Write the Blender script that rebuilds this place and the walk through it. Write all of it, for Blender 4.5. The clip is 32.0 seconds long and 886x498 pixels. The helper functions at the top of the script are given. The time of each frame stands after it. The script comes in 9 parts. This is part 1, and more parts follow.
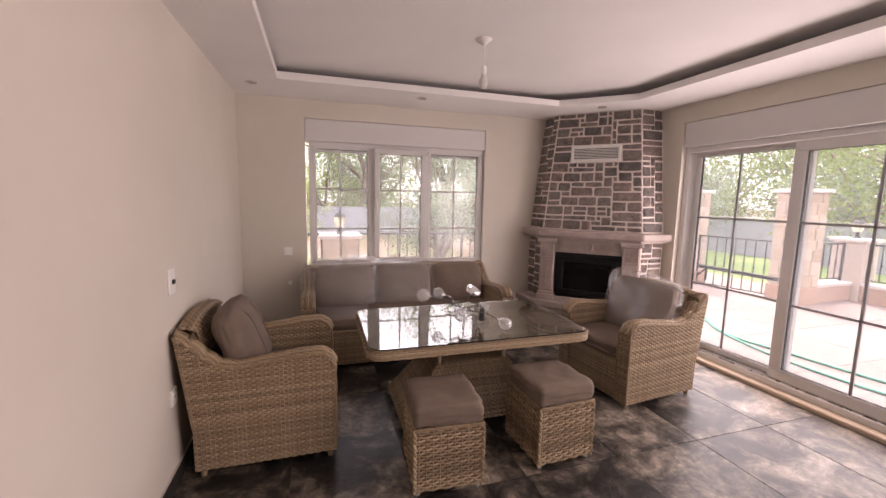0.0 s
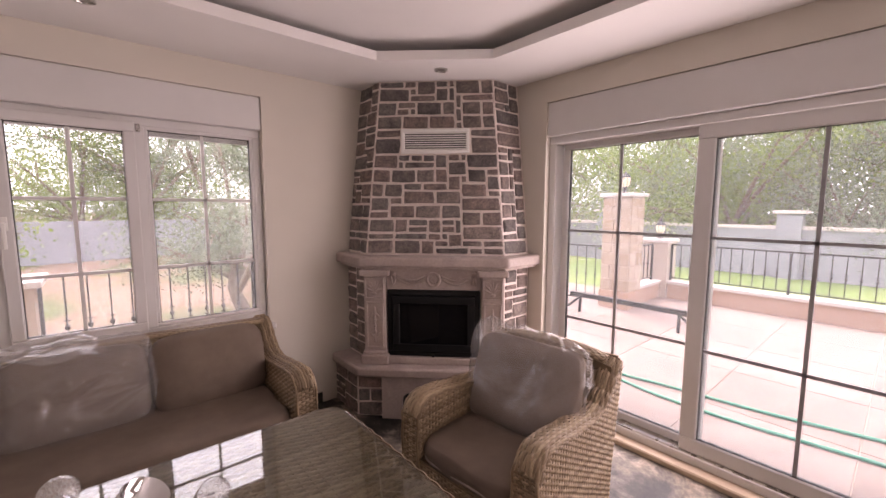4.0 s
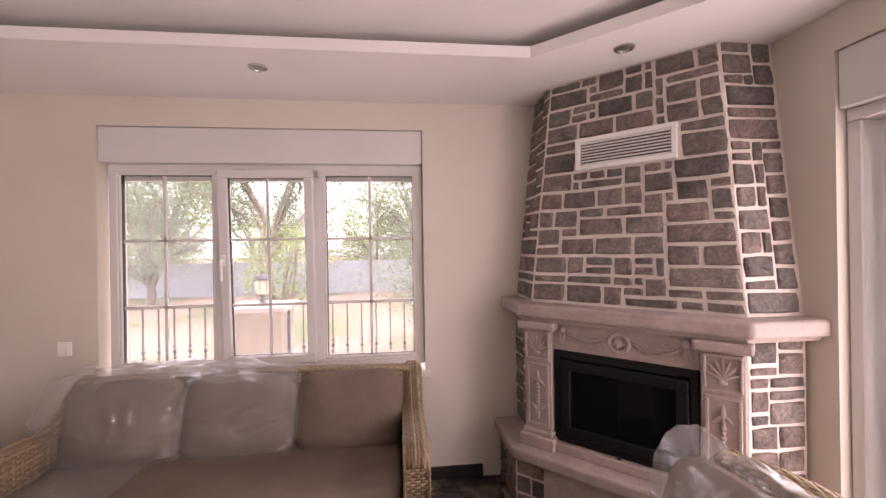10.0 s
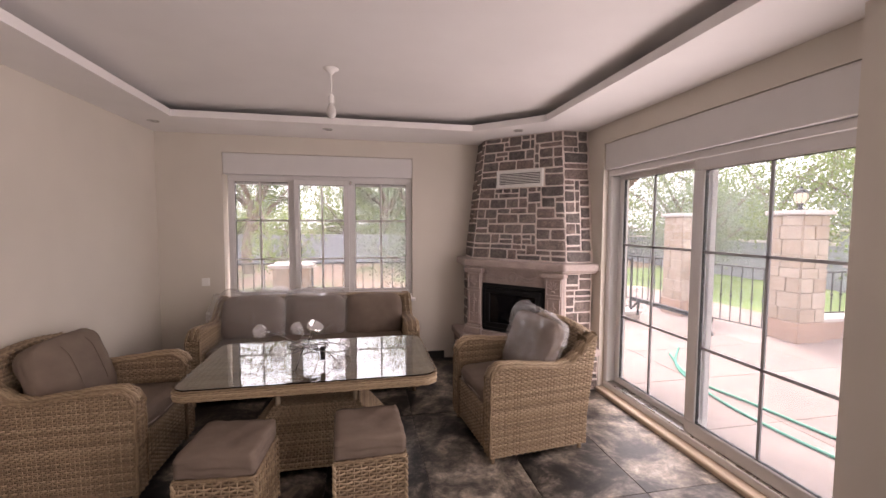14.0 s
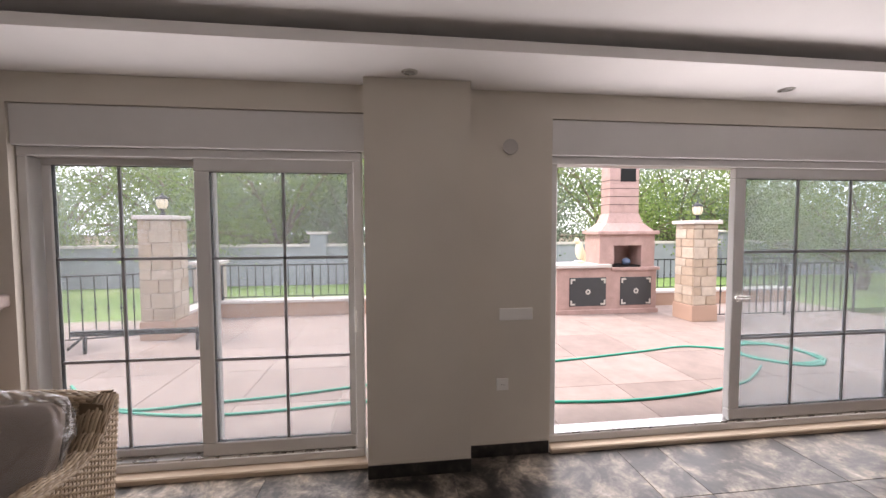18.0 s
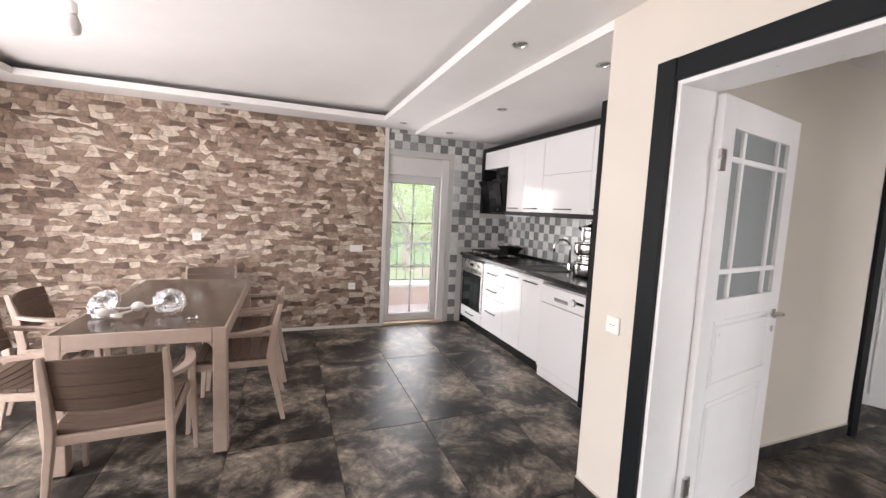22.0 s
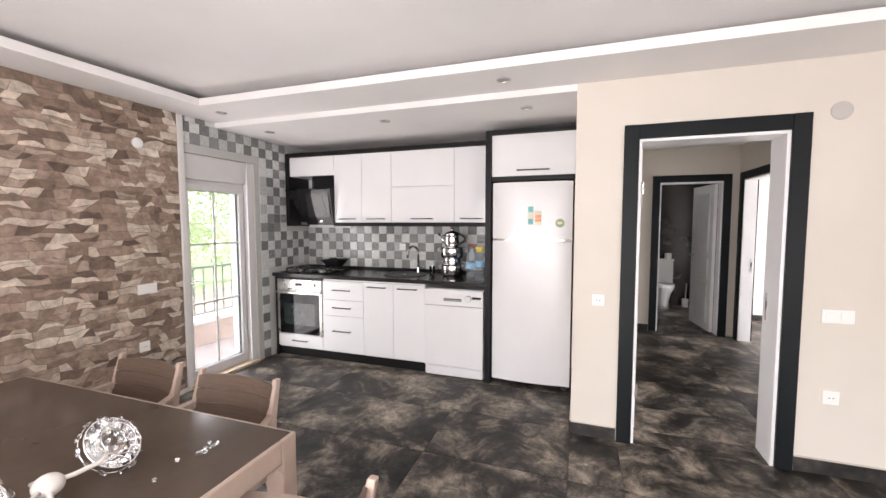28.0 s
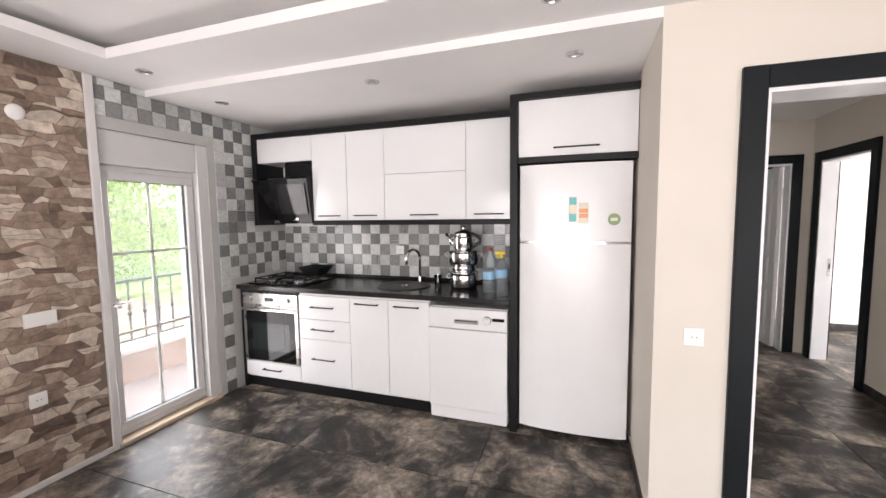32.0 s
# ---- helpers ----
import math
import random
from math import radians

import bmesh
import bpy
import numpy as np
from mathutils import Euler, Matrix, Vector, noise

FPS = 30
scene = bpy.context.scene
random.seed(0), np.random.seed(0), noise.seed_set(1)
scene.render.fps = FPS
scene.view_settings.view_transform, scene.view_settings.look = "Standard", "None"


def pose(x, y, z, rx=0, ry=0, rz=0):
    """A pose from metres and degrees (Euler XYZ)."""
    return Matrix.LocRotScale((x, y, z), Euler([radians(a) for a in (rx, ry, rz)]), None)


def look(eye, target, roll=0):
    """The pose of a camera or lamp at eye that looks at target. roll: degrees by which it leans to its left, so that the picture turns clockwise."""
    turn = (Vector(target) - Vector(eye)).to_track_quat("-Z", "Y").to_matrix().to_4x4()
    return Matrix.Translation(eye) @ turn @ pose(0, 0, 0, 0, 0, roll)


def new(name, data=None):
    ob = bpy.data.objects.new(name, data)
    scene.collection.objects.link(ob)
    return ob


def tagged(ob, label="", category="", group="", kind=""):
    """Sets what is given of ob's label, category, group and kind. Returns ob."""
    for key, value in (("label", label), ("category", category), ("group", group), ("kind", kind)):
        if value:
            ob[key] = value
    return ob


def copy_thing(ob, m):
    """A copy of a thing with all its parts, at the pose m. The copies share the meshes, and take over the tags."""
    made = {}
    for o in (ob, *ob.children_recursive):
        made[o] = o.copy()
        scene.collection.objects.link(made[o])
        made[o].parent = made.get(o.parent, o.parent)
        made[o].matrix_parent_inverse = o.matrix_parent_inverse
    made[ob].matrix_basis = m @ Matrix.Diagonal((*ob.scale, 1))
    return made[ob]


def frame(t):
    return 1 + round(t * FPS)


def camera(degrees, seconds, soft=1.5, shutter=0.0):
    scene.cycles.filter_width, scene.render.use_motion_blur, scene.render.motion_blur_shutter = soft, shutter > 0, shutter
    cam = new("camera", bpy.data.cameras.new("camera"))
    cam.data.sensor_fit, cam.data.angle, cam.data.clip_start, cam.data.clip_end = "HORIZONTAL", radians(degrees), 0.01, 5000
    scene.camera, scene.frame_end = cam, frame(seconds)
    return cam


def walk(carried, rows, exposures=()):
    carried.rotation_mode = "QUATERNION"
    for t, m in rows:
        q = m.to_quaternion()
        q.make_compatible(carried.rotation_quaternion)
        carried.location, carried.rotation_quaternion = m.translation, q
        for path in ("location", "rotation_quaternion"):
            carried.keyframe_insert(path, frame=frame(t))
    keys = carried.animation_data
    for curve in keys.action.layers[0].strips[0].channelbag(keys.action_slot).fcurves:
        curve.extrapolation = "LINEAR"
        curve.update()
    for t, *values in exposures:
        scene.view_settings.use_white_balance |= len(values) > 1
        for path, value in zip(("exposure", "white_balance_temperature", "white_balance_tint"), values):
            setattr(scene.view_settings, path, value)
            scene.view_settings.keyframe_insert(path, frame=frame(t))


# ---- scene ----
cam = camera(95.9, 32.0, soft=1.5)
PATH = [
    (0, (0.716, 4.034, 1.468), (1.307, 5.928, 1.219), 1.1),
    (0.5, (0.731, 4.048, 1.464), (1.336, 5.936, 1.206), 0.2),
    (1, (0.74, 4.097, 1.458), (1.36, 5.975, 1.162), 0.1),
    (1.5, (0.783, 4.29, 1.447), (1.452, 6.144, 1.106), 0.3),
    (2, (0.848, 4.501, 1.452), (1.582, 6.325, 1.087), 0.5),
    (2.5, (0.966, 4.716, 1.441), (1.813, 6.494, 1.095), 0.6),
    (3, (1.206, 4.91, 1.477), (2.253, 6.592, 1.199), 0.0),
    (3.5, (1.435, 5.168, 1.514), (2.678, 6.712, 1.251), -1.0),
    (5.5, (2.291, 5.947, 1.453), (3.614, 7.441, 1.319), 0.5),
    (6, (2.478, 6.122, 1.444), (3.769, 7.639, 1.257), 0.3),
    (6.5, (2.63, 6.306, 1.387), (3.876, 7.842, 1.09), 0.2),
    (7, (2.707, 6.396, 1.341), (3.913, 7.936, 0.926), -0.3),
    (7.5, (2.733, 6.461, 1.312), (3.913, 7.986, 0.781), -1.1),
    (8, (2.72, 6.487, 1.29), (3.873, 8.017, 0.716), -1.8),
    (8.5, (2.702, 6.496, 1.297), (3.826, 8.073, 0.797), -2.2),
    (9, (2.627, 6.342, 1.394), (3.657, 8.039, 1.147), -2.1),
    (9.5, (2.451, 6.011, 1.43), (3.118, 7.896, 1.387), -1.7),
    (10, (2.357, 5.718, 1.47), (2.573, 7.706, 1.469), -0.9),
    (10.5, (2.367, 5.41, 1.469), (2.277, 7.408, 1.455), 0.5),
    (11, (2.234, 5.074, 1.47), (1.995, 7.059, 1.419), 1.1),
    (11.5, (2.231, 4.812, 1.497), (2.017, 6.8, 1.471), 1.5),
    (12, (2.323, 4.537, 1.489), (2.23, 6.535, 1.468), 1.5),
    (12.5, (2.214, 4.292, 1.535), (2.295, 6.29, 1.497), 0.9),
    (13, (2.199, 4.099, 1.533), (2.407, 6.087, 1.457), 0.4),
    (13.5, (2.152, 3.864, 1.523), (2.48, 5.833, 1.393), 0.3),
    (15.5, (1.461, 4.214, 1.498), (2.05, 6.124, 1.443), 0.9),
    (16, (1.452, 4.47, 1.514), (2.408, 6.225, 1.433), 0.6),
    (16.5, (1.507, 4.703, 1.455), (2.847, 6.186, 1.363), 1.1),
    (17, (1.556, 4.933, 1.473), (3.288, 5.93, 1.393), 0.9),
    (17.5, (1.574, 4.986, 1.506), (3.534, 5.376, 1.446), -0.4),
    (18, (1.554, 5.003, 1.52), (3.535, 4.754, 1.418), -0.2),
    (18.5, (1.56, 4.916, 1.512), (3.415, 4.184, 1.357), 0.4),
    (19, (1.59, 4.925, 1.518), (3.144, 3.685, 1.307), 1.1),
    (19.5, (1.54, 4.76, 1.496), (2.712, 3.153, 1.292), 1.2),
    (19.6, (1.526, 4.734, 1.487), (2.604, 3.059, 1.298), 1.3),
    (20, (1.453, 4.641, 1.484), (2.055, 2.743, 1.298), 1.9),
    (20.5, (1.328, 4.659, 1.494), (1.332, 2.666, 1.327), 1.9),
    (21, (1.286, 4.791, 1.491), (0.844, 2.849, 1.313), 2.5),
    (21.5, (1.33, 4.893, 1.478), (0.719, 3.001, 1.266), 3.1),
    (22, (1.443, 4.786, 1.459), (0.717, 2.933, 1.266), 2.7),
    (22.5, (1.609, 4.632, 1.471), (0.69, 2.861, 1.336), 1.4),
    (23, (1.867, 4.585, 1.481), (0.721, 2.948, 1.401), -0.1),
    (23.5, (2.087, 4.515, 1.481), (0.775, 3.007, 1.43), -1.0),
    (24, (2.269, 4.298, 1.482), (0.831, 2.909, 1.446), -1.7),
    (24.5, (2.415, 4.16, 1.487), (0.842, 2.926, 1.437), -1.9),
    (25, (2.599, 4.07, 1.488), (0.942, 2.954, 1.39), -0.8),
    (25.5, (2.691, 3.937, 1.453), (0.976, 2.918, 1.317), 0.4),
    (26, (2.677, 3.706, 1.448), (0.904, 2.792, 1.306), 0.8),
    (26.5, (2.712, 3.584, 1.459), (0.891, 2.771, 1.316), 0.2),
    (28.5, (2.887, 3.089, 1.482), (0.977, 2.509, 1.349), -0.3),
    (29, (2.852, 2.905, 1.474), (0.912, 2.44, 1.333), -0.9),
    (29.5, (2.871, 2.743, 1.473), (0.908, 2.392, 1.319), -1.0),
    (30, (2.872, 2.66, 1.458), (0.898, 2.38, 1.294), -0.8),
    (30.5, (2.817, 2.644, 1.463), (0.841, 2.376, 1.306), -0.9),
    (31, (2.641, 2.765, 1.47), (0.678, 2.412, 1.327), -1.2),
    (31.5, (2.38, 2.879, 1.476), (0.474, 2.32, 1.239), -1.3),
    (32, (2.02, 2.88, 1.511), (0.137, 2.226, 1.344), -0.7),
]
EXPOSURES = [(0.0, 1.63, 7200, 34), (2.0, 1.68, 7200, 35), (3.5, 1.58, 7200, 37), (5.5, 1.42, 7100, 41), (7.5, 1.9, 7100, 48), (9.5, 1.8, 7200, 43), (10.6, 1.95, 7200, 32), (12.0, 1.98, 7200, 27), (13.5, 1.42, 7100, 30), (16.4, 1.55, 7000, 35), (17.0, 1.42, 6900, 34), (17.7, 1.0, 6600, 21), (19.0, 0.9, 6550, 21), (20.0, 1.05, 6600, 22), (21.0, 1.85, 6450, 17), (22.0, 2.2, 6450, 17), (32.0, 2.25, 6450, 17)]
walk(cam, [(t, look(eye, target, roll)) for t, eye, target, roll in PATH], EXPOSURES)

# ---- world and light ----
world = bpy.data.worlds.new("overcast_sky")
scene.world = world
world.use_nodes = True
wn = world.node_tree
sky = wn.nodes.new("ShaderNodeTexSky")
sky.sky_type = "NISHITA"
sky.sun_disc = False
sky.sun_elevation = radians(58)
sky.sun_rotation = radians(17)
sky.air_density, sky.dust_density, sky.ozone_density = 1.0, 4.0, 1.0
haze = wn.nodes.new("ShaderNodeMix")
haze.data_type = "RGBA"
haze.inputs[0].default_value = 0.75
haze.inputs[7].default_value = (17.5, 18.0, 18.6, 1)
wn.links.new(sky.outputs[0], haze.inputs[6])
wn.links.new(haze.outputs[2], wn.nodes["Background"].inputs[0])
wn.nodes["Background"].inputs[1].default_value = 0.14

sun_data = bpy.data.lights.new("sun", "SUN")
sun_data.energy, sun_data.angle, sun_data.color = 2.6, radians(12), (1.0, 0.95, 0.88)
sun = new("sun", sun_data)
sun.matrix_world = look((7.0, 14.0, 17.0), (4, 4, 0))


def window_light(name, centre, inward, wide, high, watts):
    """The sky's light in a window's opening, shining into the room."""
    d = bpy.data.lights.new(name, "AREA")
    d.shape, d.size, d.size_y, d.energy, d.color = "RECTANGLE", wide, high, watts, (1.0, 0.975, 0.95)
    c = Vector(centre)
    new(name, d).matrix_world = look(c, c + Vector(inward))


window_light("daylight_terrace_door_1", (4.14, 6.13, 1.03), (-1, 0, 0), 1.86, 1.88, 12)
window_light("daylight_terrace_door_2", (4.14, 2.47, 1.03), (-1, 0, 0), 2.86, 1.88, 32)
window_light("daylight_balcony_door", (-0.03, -0.035, 0.95), (0, 1, 0), 0.56, 1.74, 3.0)
# lamp in the unseen bedroom window, added to brighten bedroom and hall
window_light("daylight_window_2", (-2.70, 8.12, 1.13), (0, -1, 0), 2.66, 2.10, 42)

# ---- materials ----
def material(name, colour, rough=0.6, metal=0.0, **more):
    m = bpy.data.materials.new(name)
    m.use_nodes = True
    b = m.node_tree.nodes["Principled BSDF"]
    b.inputs["Base Color"].default_value = (*colour, 1)
    b.inputs["Roughness"].default_value = rough
    b.inputs["Metallic"].default_value = metal
    for key, value in more.items():
        b.inputs[key.replace("_", " ")].default_value = value
    return m


def nodes_of(m):
    return m.node_tree.nodes, m.node_tree.links, m.node_tree.nodes["Principled BSDF"]


def ramp(m, source, stops):
    n, l, _ = nodes_of(m)
    r = n.new("ShaderNodeValToRGB")
    while len(r.color_ramp.elements) < len(stops):
        r.color_ramp.elements.new(0.5)
    for e, (p, c) in zip(r.color_ramp.elements, stops):
        e.position, e.color = p, (*c, 1)
    l.new(source, r.inputs[0])
    return r.outputs[0]


def coords(m, scale=(1, 1, 1), kind="Object"):
    n, l, _ = nodes_of(m)
    c, p = n.new("ShaderNodeTexCoord"), n.new("ShaderNodeMapping")
    p.inputs["Scale"].default_value = scale
    l.new(c.outputs[kind], p.inputs[0])
    return p.outputs[0]


def world_coords(m, scale=(1, 1, 1)):
    n, l, _ = nodes_of(m)
    c, p = n.new("ShaderNodeNewGeometry"), n.new("ShaderNodeMapping")
    p.inputs["Scale"].default_value = scale
    l.new(c.outputs["Position"], p.inputs[0])
    return p.outputs[0]


def noise_of(m, vec, scale, detail=4, rough=0.55, dist=0.0):
    n, l, _ = nodes_of(m)
    t = n.new("ShaderNodeTexNoise")
    t.inputs["Scale"].default_value, t.inputs["Detail"].default_value = scale, detail
    t.inputs["Roughness"].default_value, t.inputs["Distortion"].default_value = rough, dist
    l.new(vec, t.inputs["Vector"])
    return t.outputs["Fac"]


def bump(m, source, strength, distance=0.01):
    n, l, b = nodes_of(m)
    u = n.new("ShaderNodeBump")
    u.inputs["Strength"].default_value, u.inputs["Distance"].default_value = strength, distance
    l.new(source, u.inputs["Height"])
    if b.inputs["Normal"].is_linked:
        l.new(b.inputs["Normal"].links[0].from_socket, u.inputs["Normal"])
    l.new(u.outputs[0], b.inputs["Normal"])


def mix_colour(m, fac, a, c, mode="MIX"):
    n, l, _ = nodes_of(m)
    x = n.new("ShaderNodeMix")
    x.data_type, x.blend_type = "RGBA", mode
    for value, slot in ((fac, 0), (a, 6), (c, 7)):
        if isinstance(value, (int, float)):
            x.inputs[slot].default_value = value
        elif isinstance(value, tuple):
            x.inputs[slot].default_value = (*value, 1)
        else:
            l.new(value, x.inputs[slot])
    return x.outputs[2]


def paint(name, colour, rough=0.75, grain=60, vary=0.04):
    """Painted plaster: faint roller grain and slow, slight unevenness."""
    m = material(name, colour, rough)
    n, l, b = nodes_of(m)
    w = world_coords(m)
    slow = noise_of(m, w, 1.3, 3)
    lo = tuple(c * (1 - vary) for c in colour)
    hi = tuple(min(1, c * (1 + vary)) for c in colour)
    l.new(ramp(m, slow, [(0.3, lo), (0.7, hi)]), b.inputs["Base Color"])
    bump(m, noise_of(m, w, grain, 5), 0.08, 0.002)
    return m


def flat(name, colour, rough=0.5, metal=0.0, grain=200.0, relief=0.03, vary=0.05, **more):
    """A plain made surface with slight variation and a fine relief."""
    m = material(name, colour, rough, metal, **more)
    n, l, b = nodes_of(m)
    w = coords(m)
    lo = tuple(c * (1 - vary) for c in colour)
    hi = tuple(min(1, c * (1 + vary)) for c in colour)
    l.new(ramp(m, noise_of(m, w, 6, 5), [(0.3, lo), (0.7, hi)]), b.inputs["Base Color"])
    r = n.new("ShaderNodeMapRange")
    r.inputs["To Min"].default_value, r.inputs["To Max"].default_value = max(0, rough - 0.06), min(1, rough + 0.06)
    l.new(noise_of(m, w, 14, 4), r.inputs["Value"])
    l.new(r.outputs[0], b.inputs["Roughness"])
    if relief:
        bump(m, noise_of(m, w, grain, 3), relief, 0.002)
    return m


WALL = paint("beige_wall_paint", (0.65, 0.605, 0.535))
CEILING = paint("white_ceiling_paint", (0.82, 0.80, 0.785))
WHITE_LACQUER = flat("white_gloss_lacquer", (0.80, 0.80, 0.80), 0.12, relief=0, vary=0.01)
APPLIANCE = flat("white_appliance_enamel", (0.78, 0.78, 0.78), 0.22, relief=0.01, vary=0.01)
UPVC = flat("white_upvc", (0.66, 0.65, 0.64), 0.35, relief=0.01, vary=0.02)
DOOR_WHITE = flat("white_door_lacquer", (0.84, 0.84, 0.84), 0.3, relief=0.02, vary=0.02)
ANTHRACITE = flat("anthracite_trim", (0.006, 0.0085, 0.0102), 0.45, grain=90, relief=0.04)
DARK_CABINET = flat("dark_grey_cabinet_board", (0.010, 0.0095, 0.010), 0.45, grain=90, relief=0.04)
for _m in (ANTHRACITE, DARK_CABINET):
    nodes_of(_m)[2].inputs["Specular IOR Level"].default_value = 0.22
BLACK_GLASS = material("black_glass", (0.005, 0.005, 0.006), 0.04, Specular_IOR_Level=0.28)
BLACK_METAL = flat("black_metal", (0.012, 0.012, 0.013), 0.4, 0.3)
CHROME = flat("chrome", (0.75, 0.75, 0.76), 0.12, 1.0, relief=0, vary=0.02)
STEEL = flat("brushed_steel", (0.55, 0.54, 0.52), 0.28, 1.0, relief=0.02)
WHITE_PLASTIC = flat("white_plastic", (0.84, 0.83, 0.80), 0.4, relief=0, vary=0.01)
GREY_PLASTIC = flat("grey_plastic", (0.30, 0.30, 0.30), 0.5, relief=0)
BLACK_PLASTIC = flat("black_plastic", (0.015, 0.015, 0.015), 0.45, relief=0)
GLASS = bpy.data.materials.new("window_glass")
def _glass():
    """Thin, slightly dusty pane with a mirror gloss that grows at a grazing angle."""
    GLASS.use_nodes = True
    n, l = GLASS.node_tree.nodes, GLASS.node_tree.links
    n.clear()
    out, mix, tr, gl, lw, pw, sc = (n.new(k) for k in ("ShaderNodeOutputMaterial", "ShaderNodeMixShader", "ShaderNodeBsdfTransparent", "ShaderNodeBsdfGlossy", "ShaderNodeLayerWeight", "ShaderNodeMath", "ShaderNodeMath"))
    dust, film_ = n.new("ShaderNodeBsdfTranslucent"), n.new("ShaderNodeMixShader")
    dust.inputs[0].default_value = (0.9, 0.93, 0.95, 1)
    film_.inputs[0].default_value = 0.06
    lw.inputs["Blend"].default_value = 0.5
    pw.operation, sc.operation = "POWER", "MULTIPLY_ADD"
    pw.inputs[1].default_value = 4.0
    sc.inputs[1].default_value, sc.inputs[2].default_value = 0.28, 0.02
    gl.inputs["Roughness"].default_value = 0.0
    tr.inputs[0].default_value = (0.84, 0.86, 0.865, 1)
    l.new(lw.outputs["Facing"], pw.inputs[0])
    l.new(pw.outputs[0], sc.inputs[0])
    l.new(sc.outputs[0], mix.inputs[0])
    l.new(tr.outputs[0], film_.inputs[1])
    l.new(dust.outputs[0], film_.inputs[2])
    l.new(film_.outputs[0], mix.inputs[1])
    l.new(gl.outputs[0], mix.inputs[2])
    l.new(mix.outputs[0], out.inputs[0])


_glass()
CLEAR = material("clear_glass", (1, 1, 1), 0.02, Transmission_Weight=1.0, IOR=1.45)

# ---- building helpers ----
def box(bm, x0, y0, z0, x1, y1, z1, bevel=0.0, seg=1):
    vs = bmesh.ops.create_cube(bm, size=1)["verts"]
    bmesh.ops.scale(bm, vec=(x1 - x0, y1 - y0, z1 - z0), verts=vs)
    bmesh.ops.translate(bm, vec=((x0 + x1) / 2, (y0 + y1) / 2, (z0 + z1) / 2), verts=vs)
    if bevel:
        es = list({e for v in vs for e in v.link_edges})
        bmesh.ops.bevel(bm, geom=es, offset=bevel, segments=seg, affect="EDGES", profile=0.5)
    return bm


def new_bm():
    return bmesh.new()


def make(name, bm, mat, smooth=False):
    me = bpy.data.meshes.new(name)
    bmesh.ops.recalc_face_normals(bm, faces=bm.faces)
    bm.to_mesh(me)
    bm.free()
    if mat:
        me.materials.append(mat)
    if smooth:
        me.polygons.foreach_set("use_smooth", [True] * len(me.polygons))
    return new(name, me)


def part(name, bm, mat, parent, label="", smooth=False):
    ob = make(name, bm, mat, smooth)
    ob.parent = parent
    return tagged(ob, label)


def thing(name, m, label, category, group="", kind=""):
    ob = new(name)
    ob.empty_display_size = 0.1
    ob.matrix_basis = m
    return tagged(ob, label, category, group, kind)


def solid(name, bm, mat, label, category="", kind="", smooth=False, group=""):
    return tagged(make(name, bm, mat, smooth), label, category, group, kind)


def cell_wall(x0, x1, y0, y1, z0, z1, holes):
    """A wall block with rectangular holes (u0, u1, z0, z1) through its thin side; u runs along its long side."""
    along_x = (x1 - x0) > (y1 - y0)
    u0, u1 = (x0, x1) if along_x else (y0, y1)
    us = sorted({u0, u1, *[h[0] for h in holes], *[h[1] for h in holes]})
    zs = sorted({z0, z1, *[h[2] for h in holes], *[h[3] for h in holes]})
    bm = new_bm()
    for a, b in zip(us, us[1:]):
        if b <= u0 or a >= u1:
            continue
        for c, d in zip(zs, zs[1:]):
            if d <= z0 or c >= z1:
                continue
            mu, mz = (a + b) / 2, (c + d) / 2
            if any(h[0] < mu < h[1] and h[2] < mz < h[3] for h in holes):
                continue
            if along_x:
                box(bm, a, y0, c, b, y1, d)
            else:
                box(bm, x0, a, c, x1, b, d)
    bmesh.ops.remove_doubles(bm, verts=bm.verts, dist=1e-5)
    # faces shared by two cells lie inside the wall
    inner = [f for f in bm.faces if len([g for g in f.edges[0].link_faces if g is not f and set(g.verts) == set(f.verts)])]
    bmesh.ops.delete(bm, geom=inner, context="FACES_ONLY")
    return bm


def prism(bm, outline, z0, z1):
    lo = [bm.verts.new((x, y, z0)) for x, y in outline]
    hi = [bm.verts.new((x, y, z1)) for x, y in outline]
    bm.faces.new(lo[::-1])
    bm.faces.new(hi)
    for i in range(len(lo)):
        k = (i + 1) % len(lo)
        bm.faces.new((lo[i], lo[k], hi[k], hi[i]))
    return bm


# ---- structure ----
RX, RY = 4.09, 8.26           # inner size of the living room
SOFFIT, TOP, KSOFFIT = 2.40, 2.52, 2.355
S1 = (5.165, 7.13)            # terrace door beside the fireplace
S2 = (0.95, 3.96)             # terrace door beside the dining table
WIN = (0.598, 2.51, 0.70, 2.225)
DOOR = (3.58, 4.38, -0.1, 2.01)
BALC = (-0.465, 0.31, 0.0, 2.09)

solid("wall_east", cell_wall(RX, RX + 0.26, -0.26, RY + 0.26, -0.1, TOP, [(*S1, 0.0, 2.233), (*S2, 0.0, 2.233)]), WALL,
      "beige painted plaster wall with two wide terrace doors", kind="structure")
solid("wall_north", cell_wall(-0.2, RX, RY, RY + 0.26, -0.1, TOP, [WIN]), WALL, "beige painted plaster wall with a three-part window", kind="structure")
solid("wall_west", cell_wall(-0.2, 0, 3.2, RY, -0.1, TOP, [DOOR]), WALL, "beige painted plaster wall with a doorway to the hall", kind="structure")
solid("wall_south", cell_wall(-1.5, RX, -0.26, 0, -0.1, TOP, [BALC]), WALL, "wall behind stone cladding and kitchen tiles", kind="structure")
solid("wall_kitchen", cell_wall(-1.5, -1.33, 0, 3.2, -0.1, TOP, []), WALL, "wall behind the kitchen units", kind="structure")
